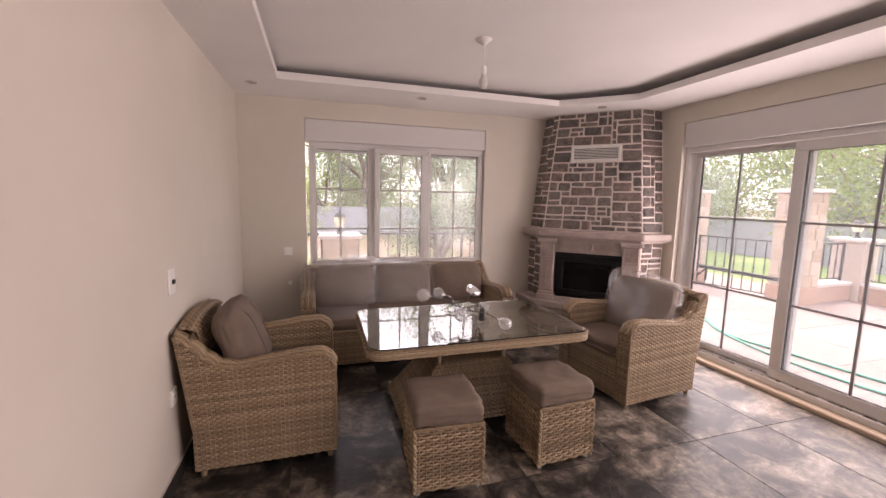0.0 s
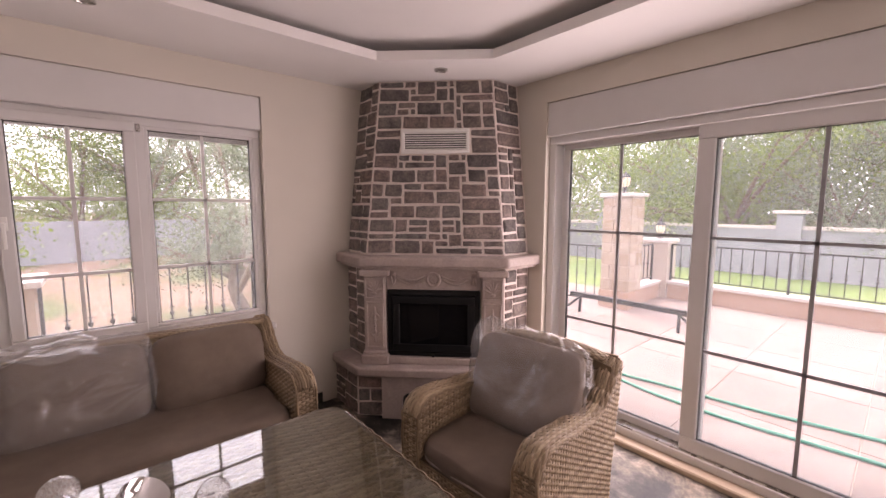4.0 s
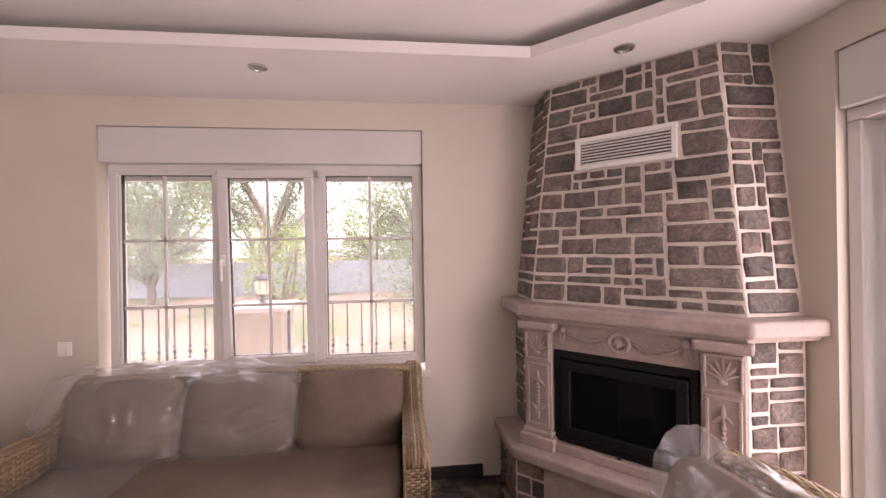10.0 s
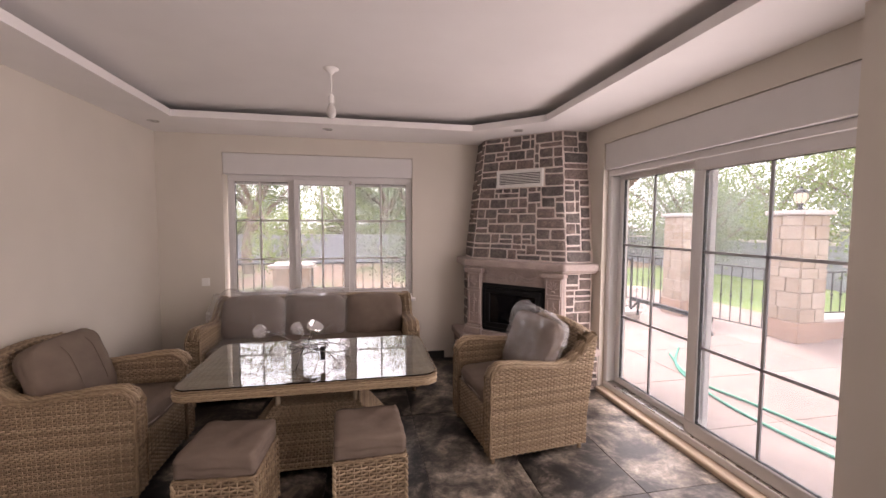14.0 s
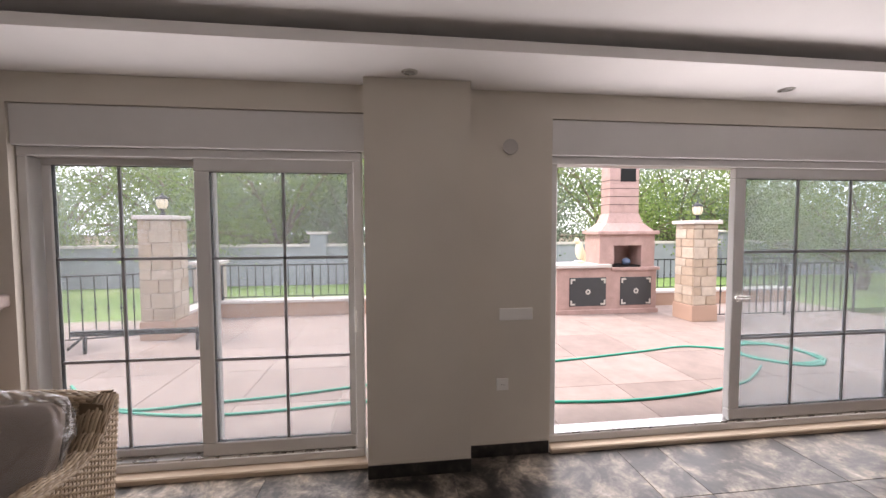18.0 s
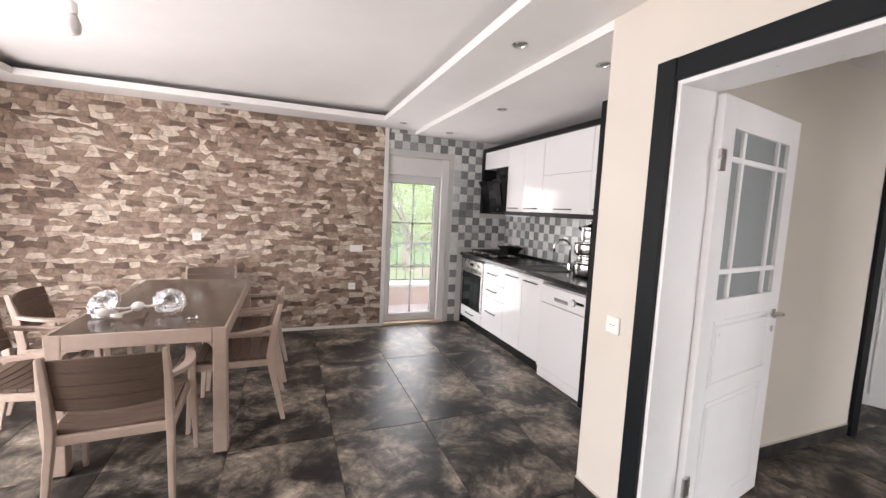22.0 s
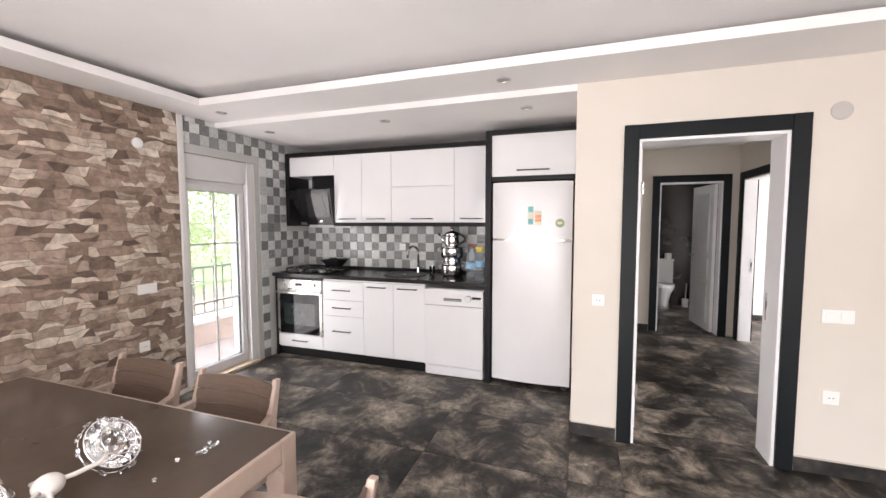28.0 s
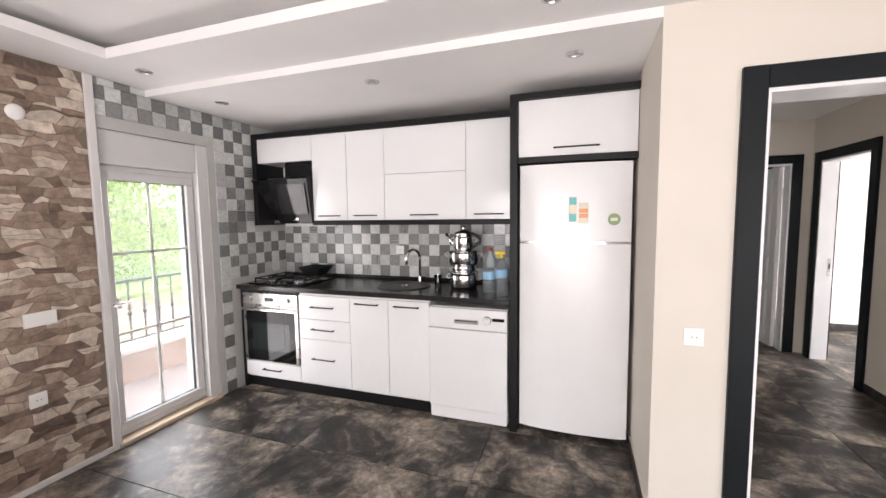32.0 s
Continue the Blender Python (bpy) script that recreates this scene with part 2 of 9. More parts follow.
solid("wall_hall_south", cell_wall(-3.3, -0.2, 3.2, 3.32, -0.1, TOP, [(-3.2, -2.36, -0.1, 2.01)]), WALL, "beige painted hall wall with a doorway", kind="structure")
solid("wall_hall_west", cell_wall(-3.29, -3.17, 3.32, 5.12, -0.1, TOP, [(4.22, 4.95, -0.1, 2.01)]), WALL, "beige painted hall wall with the toilet doorway", kind="structure")
solid("wall_hall_north", cell_wall(-3.29, -0.2, 5.12, 5.24, -0.1, TOP, [(-3.0, -2.24, -0.1, 2.01), (-1.615, -0.815, -0.1, 2.01)]), WALL, "beige painted hall wall with the bedroom doorway", kind="structure")
solid("pier", box(new_bm(), 3.95, 4.53, 0, RX, 5.165, SOFFIT), WALL, "beige painted pier between the terrace doors", kind="structure")

# soffit ring with an open trough behind its lip, and the high ceiling above
def ring(bm, outer, inner, z0, z1):
    n = len(outer)
    v = [[bm.verts.new((x, y, z)) for x, y in o] for o in (outer, inner) for z in (z0, z1)]
    for i in range(n):
        k = (i + 1) % n
        bm.faces.new((v[0][i], v[0][k], v[2][k], v[2][i]))
        bm.faces.new((v[1][i], v[1][k], v[3][k], v[3][i]))
        bm.faces.new((v[0][i], v[0][k], v[1][k], v[1][i]))
        bm.faces.new((v[2][i], v[2][k], v[3][k], v[3][i]))


bm = new_bm()
ring(bm, [(0, 0), (RX, 0), (RX, 5), (RX, RY), (3, RY), (0, RY)],
     [(0.46, 0.375), (3.55, 0.34), (3.53, 7.12), (3.53, 7.13), (3.01, 7.62), (0.42, 7.62)], SOFFIT, SOFFIT + 0.056)
solid("ceiling_soffit", bm, CEILING, "white plasterboard soffit round the ceiling with a light trough", kind="structure")
solid("ceiling", box(new_bm(), -0.2, -0.26, TOP, RX + 0.26, RY + 0.26, TOP + 0.15), CEILING, "white plaster ceiling", kind="structure")
solid("ceiling_kitchen", box(new_bm(), -1.5, -0.1, KSOFFIT, 0, 3.2, TOP - 0.02), CEILING, "white lowered kitchen ceiling", kind="structure")
solid("ceiling_hall", box(new_bm(), -5.4, 3.2, 2.45, -0.2, 8.4, 2.6), CEILING, "white hall ceiling", kind="structure")

# ---- windows and doors ----
BAR = flat("grey_glazing_bar", (0.30, 0.30, 0.31), 0.4, relief=0)
THRESHOLD = paint("beige_marble_threshold", (0.50, 0.40, 0.30), 0.35, 30, 0.12)
GASKET = material("black_gasket", (0.02, 0.02, 0.02), 0.6)


def frame_bm(a0, a1, z0, z1, w, d0, d1, axis, bevel=0.006):
    """A rectangular frame of width w; axis 'y': it lies in a wall along y with depth along x; 'x': the other way."""
    bm = new_bm()
    for p, q, r, s in ((a0, a1, z0, z0 + w), (a0, a1, z1 - w, z1), (a0, a0 + w, z0 + w, z1 - w), (a1 - w, a1, z0 + w, z1 - w)):
        if axis == "y":
            box(bm, d0, p, r, d1, q, s, bevel)
        else:
            box(bm, p, d0, r, q, d1, s, bevel)
    return bm


def pane_bm(a0, a1, z0, z1, d, axis):
    bm = new_bm()
    if axis == "y":
        return box(bm, d - 0.003, a0, z0, d + 0.003, a1, z1)
    return box(bm, a0, d - 0.003, z0, a1, d + 0.003, z1)


def bar_bm(a0, a1, z0, z1, d, axis, w=0.017):
    bm = new_bm()
    h = 0.006
    if a0 == a1:
        a0, a1 = a0 - w / 2, a1 + w / 2
    else:
        z0, z1 = z0 - w / 2, z1 + w / 2
    if axis == "y":
        return box(bm, d - h, a0, z0, d + h, a1, z1)
    return box(bm, a0, d - h, z0, a1, d + h, z1)


def glazed(parent, a0, a1, z0, z1, w, d0, d1, axis, cols, bars_z, mat=UPVC, label="", bar=None):
    """A sash: frame, pane and glazing bars."""
    sash = part("sash", frame_bm(a0, a1, z0, z1, w, d0, d1, axis), mat, parent, label)
    d = (d0 + d1) / 2
    p = part("pane", pane_bm(a0 + w - 0.004, a1 - w + 0.004, z0 + w - 0.004, z1 - w + 0.004, d, axis), GLASS, sash, "clear glass pane")
    p.visible_shadow = False
    part("gasket", frame_bm(a0 + w - 0.003, a1 - w + 0.003, z0 + w - 0.003, z1 - w + 0.003, 0.006, d - 0.012, d + 0.012, axis, 0), GASKET, sash)
    for c in cols:
        part("glazing_bar", bar_bm(c, c, z0 + w, z1 - w, d, axis), bar or BAR, sash)
    for z in bars_z:
        part("glazing_bar", bar_bm(a0 + w, a1 - w, z, z, d, axis), bar or BAR, sash)
    return sash


def lever(parent, x, y, z, nx, ny, mat=WHITE_PLASTIC, down=True):
    """A window lever: rose and grip. (nx, ny) points into the room."""
    bm = new_bm()
    tx, ty = -ny, nx
    box(bm, x - 0.012 * abs(tx) - 0.004 * abs(nx), y - 0.012 * abs(ty) - 0.004 * abs(ny), z - 0.035,
        x + 0.012 * abs(tx) + 0.01 * abs(nx), y + 0.012 * abs(ty) + 0.01 * abs(ny), z + 0.035, 0.004)
    gx, gy = x + nx * 0.035, y + ny * 0.035
    box(bm, min(x, gx) - 0.006, min(y, gy) - 0.006, z - 0.008, max(x, gx) + 0.006, max(y, gy) + 0.006, z + 0.008, 0.003)
    if down:
        box(bm, gx - 0.008, gy - 0.008, z - 0.12, gx + 0.008, gy + 0.008, z + 0.01, 0.004)
    else:
        box(bm, gx - 0.008 - 0.05 * abs(tx), gy - 0.008 - 0.05 * abs(ty), z - 0.009, gx + 0.008 + 0.05 * abs(tx), gy + 0.008 + 0.05 * abs(ty), z + 0.009, 0.004)
    return part("lever_handle", bm, mat, parent)


# three-part window
win = thing("window_1", pose(0, 0, 0), "white three-part window with glazing bars, middle sash tilted ajar", "window", kind="structure")
W0, W1, WZ0, WZ1 = WIN
BOXB = 2.012
part("roller_box", box(new_bm(), W0 + 0.002, RY + 0.012, BOXB, W1 - 0.002, RY + 0.25, WZ1 - 0.002, 0.004), UPVC, win, "white roller-shutter box")
part("window_frame", frame_bm(W0 + 0.03, W1 - 0.002, WZ0 + 0.03, BOXB, 0.05, RY + 0.05, RY + 0.11, "x"), UPVC, win)
for c in (1.262, 1.845):
    part("mullion", box(new_bm(), c - 0.035, RY + 0.05, WZ0 + 0.08, c + 0.035, RY + 0.11, BOXB - 0.05, 0.005), UPVC, win)
zs = (1.14, 1.545)
glazed(win, 0.672, 1.232, WZ0 + 0.08, BOXB - 0.045, 0.022, RY + 0.055, RY + 0.10, "x", (0.932,), zs, bar=UPVC)
tilted = glazed(win, 1.275, 1.832, WZ0 + 0.07, BOXB - 0.04, 0.055, RY + 0.03, RY + 0.095, "x", (1.555,), zs, bar=UPVC, label="white middle sash, tilted ajar")
tilted.matrix_basis = Matrix.Translation((0, RY + 0.03, WZ0 + 0.07)) @ Matrix.Rotation(radians(2.6), 4, "X") @ Matrix.Translation((0, -RY - 0.03, -WZ0 - 0.07))
part("stay", box(new_bm(), 1.838, RY + 0.012, BOXB - 0.085, 1.862, RY + 0.05, BOXB - 0.045, 0.003), STEEL, win, "steel tilt stay")
part("shutter_end", box(new_bm(), W0 + 0.05, RY + 0.15, BOXB - 0.09, W1 - 0.04, RY + 0.172, BOXB - 0.004, 0.004), UPVC, win, "white end bar of the rolled shutter")
glazed(win, 1.875, 2.465, WZ0 + 0.08, BOXB - 0.045, 0.022, RY + 0.055, RY + 0.10, "x", (2.17,), zs, bar=UPVC)
lever(tilted, 1.30, RY + 0.022, 1.42, 0, -1)
part("window_sill", box(new_bm(), W0 - 0.03, RY - 0.045, WZ0 - 0.035, W1 + 0.03, RY + 0.26, WZ0 + 0.002, 0.006), paint("white_marble_sill", (0.72, 0.69, 0.66), 0.3, 20, 0.06), win, "white marble sill")

# terrace door beside the fireplace: two tall leaves, closed
ZB = (0.705, 1.34)
def terrace_door(name, label, y0, y1, leaves):
    d = thing(name, pose(0, 0, 0), label, "door", kind="structure")
    part("roller_box", box(new_bm(), RX + 0.012, y0 + 0.002, 2.0, RX + 0.25, y1 - 0.002, 2.231, 0.004), UPVC, d, "white roller-shutter box")
    part("door_frame", frame_bm(y0 + 0.03, y1 - 0.002, 0.035, 2.0, 0.055, RX + 0.045, RX + 0.165, "y"), UPVC, d)
    part("track", box(new_bm(), RX + 0.05, y0 + 0.09, 0.088, RX + 0.16, y1 - 0.06, 0.10), STEEL, d)
    part("threshold", box(new_bm(), RX - 0.03, y0 - 0.0, -0.005, RX + 0.28, y1 + 0.0, 0.036, 0.008), THRESHOLD, d, "worn beige marble threshold")
    for a0, a1, inner, cols in leaves:
        x0 = RX + 0.055 if inner else RX + 0.115
        glazed(d, a0, a1, 0.10, 1.955, 0.085 if inner else 0.05, x0, x0 + 0.05, "y", cols, ZB)
    return d


tdoor = terrace_door("terrace_door_1", "white sliding terrace door with glazing bars, closed", *S1,
                     [(5.20, 6.19, True, (5.678,)), (6.10, 7.06, False, (6.648,))])
lever(tdoor, RX + 0.05, 5.24, 0.99, -1, 0)
tdoor2 = terrace_door("terrace_door_2", "white sliding terrace door beside dining table, half open", *S2,
                      [(1.02, 2.565, True, (1.585, 2.035)), (1.05, 2.52, False, ())])
lever(tdoor2, RX + 0.05, 2.52, 1.02, -1, 0, STEEL, False)

# balcony door
bd = thing("balcony_door", pose(0, 0, 0), "white glazed balcony door with glazing bars, closed", "door", kind="structure")
B0, B1 = BALC[0], BALC[1]
part("roller_box", box(new_bm(), B0 + 0.09, -0.25, 1.87, B1 - 0.002, -0.02, 2.088, 0.004), UPVC, bd, "white roller-shutter box")
part("reveal_strip", box(new_bm(), B0 + 0.002, -0.255, 0.0, B0 + 0.09, -0.006, 2.088, 0.003), UPVC, bd)
part("door_frame", frame_bm(B0 + 0.09, B1 - 0.002, 0.03, 1.87, 0.045, -0.13, -0.06, "x"), UPVC, bd)
glazed(bd, B0 + 0.105, B1 - 0.004, 0.07, 1.83, 0.06, -0.115, -0.045, "x", (-0.03,), (0.73, 1.28), bar=UPVC)
part("threshold", box(new_bm(), B0, -0.28, -0.005, B1 + 0.03, 0.03, 0.03, 0.006), THRESHOLD, bd, "beige marble threshold")
lever(bd, B1 - 0.075, -0.045, 0.95, 0, 1, STEEL, False)


def cased_opening(name, a0, a1, z1, d0, d1, axis, label, both=True, w=0.085):
    """White lining through the wall with anthracite casing on its faces."""
    t = thing(name, pose(0, 0, 0), label, "door frame", kind="structure")
    e = 0.022
    for p, q, r, s in ((a0 - 0.001, a0 + e, 0, z1), (a1 - e, a1 + 0.001, 0, z1), (a0 + e, a1 - e, z1 - e, z1)):
        bm = new_bm()
        box(bm, d0 - 0.006, p, r, d1 + 0.006, q, s, 0.002) if axis == "y" else box(bm, p, d0 - 0.006, r, q, d1 + 0.006, s, 0.002)
        part("lining", bm, DOOR_WHITE, t, "white lining")
    for f0, f1 in ((d1 + 0.001, d1 + 0.022), (d0 - 0.022, d0 - 0.001)) if both else ((d1 + 0.001, d1 + 0.022),):
        for p, q, r, s in ((a0 - w, a0 + 0.004, 0, z1 + w), (a1 - 0.004, a1 + w, 0, z1 + w), (a0 + 0.004, a1 - 0.004, z1 - 0.004, z1 + w)):
            bm = new_bm()
            proud = 0.004 if r == 0 else 0
            g0, g1 = (f0, f1 + proud) if f1 > d1 else (f0 - proud, f1)
            box(bm, g0, p, r, g1, q, s, 0.003) if axis == "y" else box(bm, p, g0, r, q, g1, s, 0.003)
            part("casing", bm, ANTHRACITE, t, "anthracite casing")
    return t


FRAME_1 = cased_opening("door_frame_1", DOOR[0], DOOR[1], 2.015, -0.2, 0.0, "y", "anthracite and white door frame to the hall", False)
cased_opening("door_frame_2", 4.22, 4.95, 2.01, -3.29, -3.17, "y", "anthracite and white door frame of the toilet")
FRAME_3 = cased_opening("door_frame_3", -3.0, -2.24, 2.01, 5.12, 5.24, "x", "anthracite and white door frame of the bedroom")
FRAME_4 = cased_opening("door_frame_4", -3.2, -2.36, 2.01, 3.2, 3.32, "x", "anthracite and white door frame in the hall")


def strike_plate(frame_thing, x0, y0, x1, y1, z=0.95):
    part("strike_plate", box(new_bm(), x0, y0, z - 0.085, x1, y1, z + 0.085, 0.0004), STEEL, frame_thing, "steel strike plate")
    part("latch_hole", box(new_bm(), x0 - 0.0006 if x1 - x0 < 0.01 else x0 + 0.006, y0 - 0.0006 if y1 - y0 < 0.01 else y0 + 0.006, z - 0.02,
                           x1 + 0.0006 if x1 - x0 < 0.01 else x1 - 0.006, y1 + 0.0006 if y1 - y0 < 0.01 else y1 - 0.006, z + 0.03), GASKET, frame_thing)


def door_leaf(name, m, width, label, glazed_top):
    """A white panelled leaf, hinged at the origin, lying along +x, its faces at y 0 and 0.04."""
    t = thing(name, m, label, "door")
    h = 1.985
    holes = [(0.11, width - 0.11, 1.12, 1.86)] if glazed_top else []
    part("leaf", cell_wall(0, width, 0, 0.04, 0.008, h, holes), DOOR_WHITE, t)
    f = FROSTED
    if glazed_top:
        part("pane", box(new_bm(), 0.10, 0.016, 1.11, width - 0.10, 0.024, 1.87), f, t, "frosted glass pane")
        for a in (0.22, width - 0.22):
            part("glazing_bar", box(new_bm(), a - 0.012, 0.002, 1.12, a + 0.012, 0.038, 1.86, 0.003), DOOR_WHITE, t)
        for z in (1.245, 1.735):
            part("glazing_bar", box(new_bm(), 0.11, 0.003, z - 0.012, width - 0.11, 0.037, z + 0.012, 0.003), DOOR_WHITE, t)
        panels = ((0.12, 0.62), (0.74, 1.0))
    else:
        panels = ((0.12, 0.62), (0.72, 0.98), (1.08, 1.85))
    for z0, z1 in panels:
        for y0, y1 in ((-0.006, 0.002), (0.038, 0.046)):
            part("panel", box(new_bm(), 0.13, y0, z0, width - 0.13, y1, z1, 0.005), DOOR_WHITE, t)
            part("panel_moulding", frame_bm(0.105, width - 0.105, z0 - 0.025, z1 + 0.025, 0.018, y0, y1, "x", 0.003), DOOR_WHITE, t)
    for y, s in ((0.0, -1), (0.04, 1)):
        bm = new_bm()
        x = width - 0.06
        box(bm, x - 0.02, min(y, y + s * 0.008), 0.985, x + 0.02, max(y, y + s * 0.008), 1.025, 0.006)
        box(bm, x - 0.009, min(y, y + s * 0.045), 0.996, x + 0.009, max(y, y + s * 0.045), 1.014, 0.004)
        box(bm, x - 0.11, min(y + s * 0.035, y + s * 0.05), 0.997, x + 0.01, max(y + s * 0.035, y + s * 0.05), 1.013, 0.005)
        box(bm, x - 0.014, min(y, y + s * 0.008), 0.905, x + 0.014, max(y, y + s * 0.008), 0.935, 0.005)
        part("lever_handle", bm, STEEL, t, "steel lever handle and key rose")
    for z in (0.28, 1.72):
        part("hinge", box(new_bm(), -0.012, -0.012, z - 0.045, 0.035, 0.003, z + 0.045, 0.003), STEEL, t)
    return t


for frame_thing, spot_ in ((FRAME_1, (-0.165, 4.3545, -0.14, 4.3585)), (FRAME_3, (-2.9785, 5.205, -2.9745, 5.23)), (FRAME_4, (-3.1785, 3.215, -3.1745, 3.24))):
    strike_plate(frame_thing, *spot_)
FROSTED = flat("frosted_glass", (0.24, 0.265, 0.265), 0.5, relief=0.02, vary=0.03)
door_leaf("hall_door", pose(-0.212, 3.632, 0, 0, 0, 190.5), 0.80, "white panelled door with frosted panes, standing open", True)
door_leaf("toilet_door", pose(-3.30, 4.925, 0, 0, 0, 187), 0.69, "white panelled toilet door standing open inward", False)
door_leaf("bedroom_door", pose(-2.265, 5.25, 0, 0, 0, 84), 0.70, "white panelled bedroom door standing open inward", False)
cased_opening("door_frame_5", -1.615, -0.815, 2.01, 5.12, 5.24, "x", "anthracite and white door frame of an open door")
door_leaf("hall_room_door", pose(-0.845, 5.25, 0, 0, 0, 84), 0.75, "white panelled hall door standing open inward", False)
door_leaf("side_room_door", pose(-3.17, 3.19, 0, 0, 0, -62), 0.76, "white panelled door standing half open", False)

# ---- fireplace ----
def marble(name, colour, vary=0.12):
    m = material(name, colour, 0.55)
    n, l, b = nodes_of(m)
    w = coords(m)
    base = noise_of(m, w, 5, 8, 0.6, 0.6)
    fine = noise_of(m, w, 60, 4)
    lo, hi = tuple(c * (1 - vary) for c in colour), tuple(min(1, c * (1 + vary)) for c in colour)
    c1 = ramp(m, base, [(0.3, lo), (0.7, hi)])
    c2 = ramp(m, fine, [(0.35, (0.80, 0.80, 0.80)), (0.6, (1, 1, 1))])
    l.new(mix_colour(m, 0.6, c1, c2, "MULTIPLY"), b.inputs["Base Color"])
    bump(m, fine, 0.12, 0.003)
    return m


CARVED = marble("pink_grey_carved_stone", (0.385, 0.315, 0.285), 0.2)
MORTAR = marble("pale_mortar", (0.82, 0.735, 0.68), 0.08)
FIRE_BLACK = flat("black_cast_iron", (0.006, 0.006, 0.0065), 0.5, Specular_IOR_Level=0.25)
# one black for soot and joints, and for shade painted into openings
SOOT_AND_SHADE = material("soot_black", (0.004, 0.004, 0.004), 0.9)

fp = thing("fireplace", pose(3.43, 7.58, 0, 0, 0, -45), "corner fireplace of brown stone with carved pink-grey surround", "fireplace")
CORNER = (-0.014, 0.94)


def bevelled(bm, off=0.008, seg=2):
    bmesh.ops.bevel(bm, geom=list(bm.edges), offset=off, segments=seg, affect="EDGES", profile=0.5)
    return bm


def outline(hw, y, t):
    return [(-hw - t, y + t), (-hw, y), (hw, y), (hw + t, y + t), CORNER]


# stone core below and above the mantel
bm = new_bm()
prism(bm, outline(0.545, -0.075, 0.24), 0.0, 0.31)
# opening of the wood store
core_low = part("base", bm, MORTAR, fp, "stone base")
bm = cell_wall(-0.36, 0.36, -0.115, -0.078, 0.0, 0.31, [(-0.215, 0.215, -0.01, 0.216)])
arch = []
for i in range(13):
    a = math.pi * i / 12
    arch.append((0.215 * math.cos(a), 0.12 + 0.095 * math.sin(a) ** 0.5 if 0 < i < 12 else 0.12))
part("front_panel", bm, CARVED, fp, "smooth stone panel with wood-store opening")
bm = new_bm()
for i in range(12):
    (x0, z0), (x1, z1) = arch[i], arch[i + 1]
    vs = [bm.verts.new(c) for c in ((x0, -0.118, z0), (x1, -0.118, z1), (x1, -0.118, 0.285), (x0, -0.118, 0.285))]
    bm.faces.new(vs)
    vs2 = [bm.verts.new(c) for c in ((x0, -0.118, z0), (x1, -0.118, z1), (x1, -0.07, z1), (x0, -0.07, z0))]
    bm.faces.new(vs2)
part("arch_head", bm, CARVED, fp)
# thin black sheet on the solid base paints the hollow's deep shade
part("wood_store", box(new_bm(), -0.214, -0.082, 0.001, 0.214, -0.0765, 0.30), SOOT_AND_SHADE, fp, "black sheet painting the shade of the wood store")
bm = new_bm()
prism(bm, outline(0.53, -0.15, 0.28), 0.315, 0.385)
part("hearth", bevelled(bm, 0.016, 3), CARVED, fp, "moulded hearth slab")
bm = new_bm()
prism(bm, outline(0.50, 0.035, 0.19), 0.385, 1.075)
part("stone_core", bm, MORTAR, fp)
bm = new_bm()
prism(bm, outline(0.52, -0.08, 0.255), 1.085, 1.158)
part("mantel_shelf", bevelled(bm, 0.016, 3), CARVED, fp, "moulded mantel shelf")
bm = new_bm()
prism(bm, outline(0.50, -0.055, 0.24), 1.066, 1.087)
part("mantel_bed", bevelled(bm, 0.006), CARVED, fp)
# tapering breast
HB, YB, HT, YT = 0.50, 0.055, 0.405, 0.155
bm = new_bm()
lo = [bm.verts.new((x, y, 1.158)) for x, y in outline(HB, YB, 0.19)]
hi = [bm.verts.new((x, y, SOFFIT)) for x, y in outline(HT, YT, 0.19)]
bm.faces.new(hi)
bm.faces.new(lo[::-1])
for i in range(5):
    k = (i + 1) % 5
    bm.faces.new((lo[i], lo[k], hi[k], hi[i]))
breast = part("chimney_breast", bm, MORTAR, fp, "tapering chimney breast of brown stones with pale joints")

# firebox insert
part("firebox", box(new_bm(), -0.325, 0.0, 0.44, 0.325, 0.034, 0.917), SOOT_AND_SHADE, fp)
ins = part("insert_frame", frame_bm(-0.33, 0.33, 0.435, 0.920, 0.035, -0.03, 0.005, "x", 0.004), FIRE_BLACK, fp, "black cast-iron insert frame")
part("insert_door", frame_bm(-0.292, 0.292, 0.475, 0.872, 0.05, -0.044, -0.012, "x", 0.005), FIRE_BLACK, ins, "black insert door")
part("insert_glass", box(new_bm(), -0.245, -0.026, 0.52, 0.245, -0.020, 0.825), BLACK_GLASS, ins, "dark heat-proof glass")
# black strip on the frame, painting the shade inside an air slot
part("vent_slot", box(new_bm(), -0.25, -0.034, 0.884, 0.25, -0.028, 0.897), SOOT_AND_SHADE, ins)
part("ash_knob", box(new_bm(), -0.008, -0.058, 0.437, 0.008, -0.03, 0.452, 0.004), FIRE_BLACK, ins)

# surround
part("frieze", box(new_bm(), -0.335, -0.02, 0.921, 0.335, 0.035, 1.068), CARVED, fp, "carved frieze")
part("inner_hearth", box(new_bm(), -0.335, -0.06, 0.386, 0.335, 0.035, 0.434, 0.004), CARVED, fp)


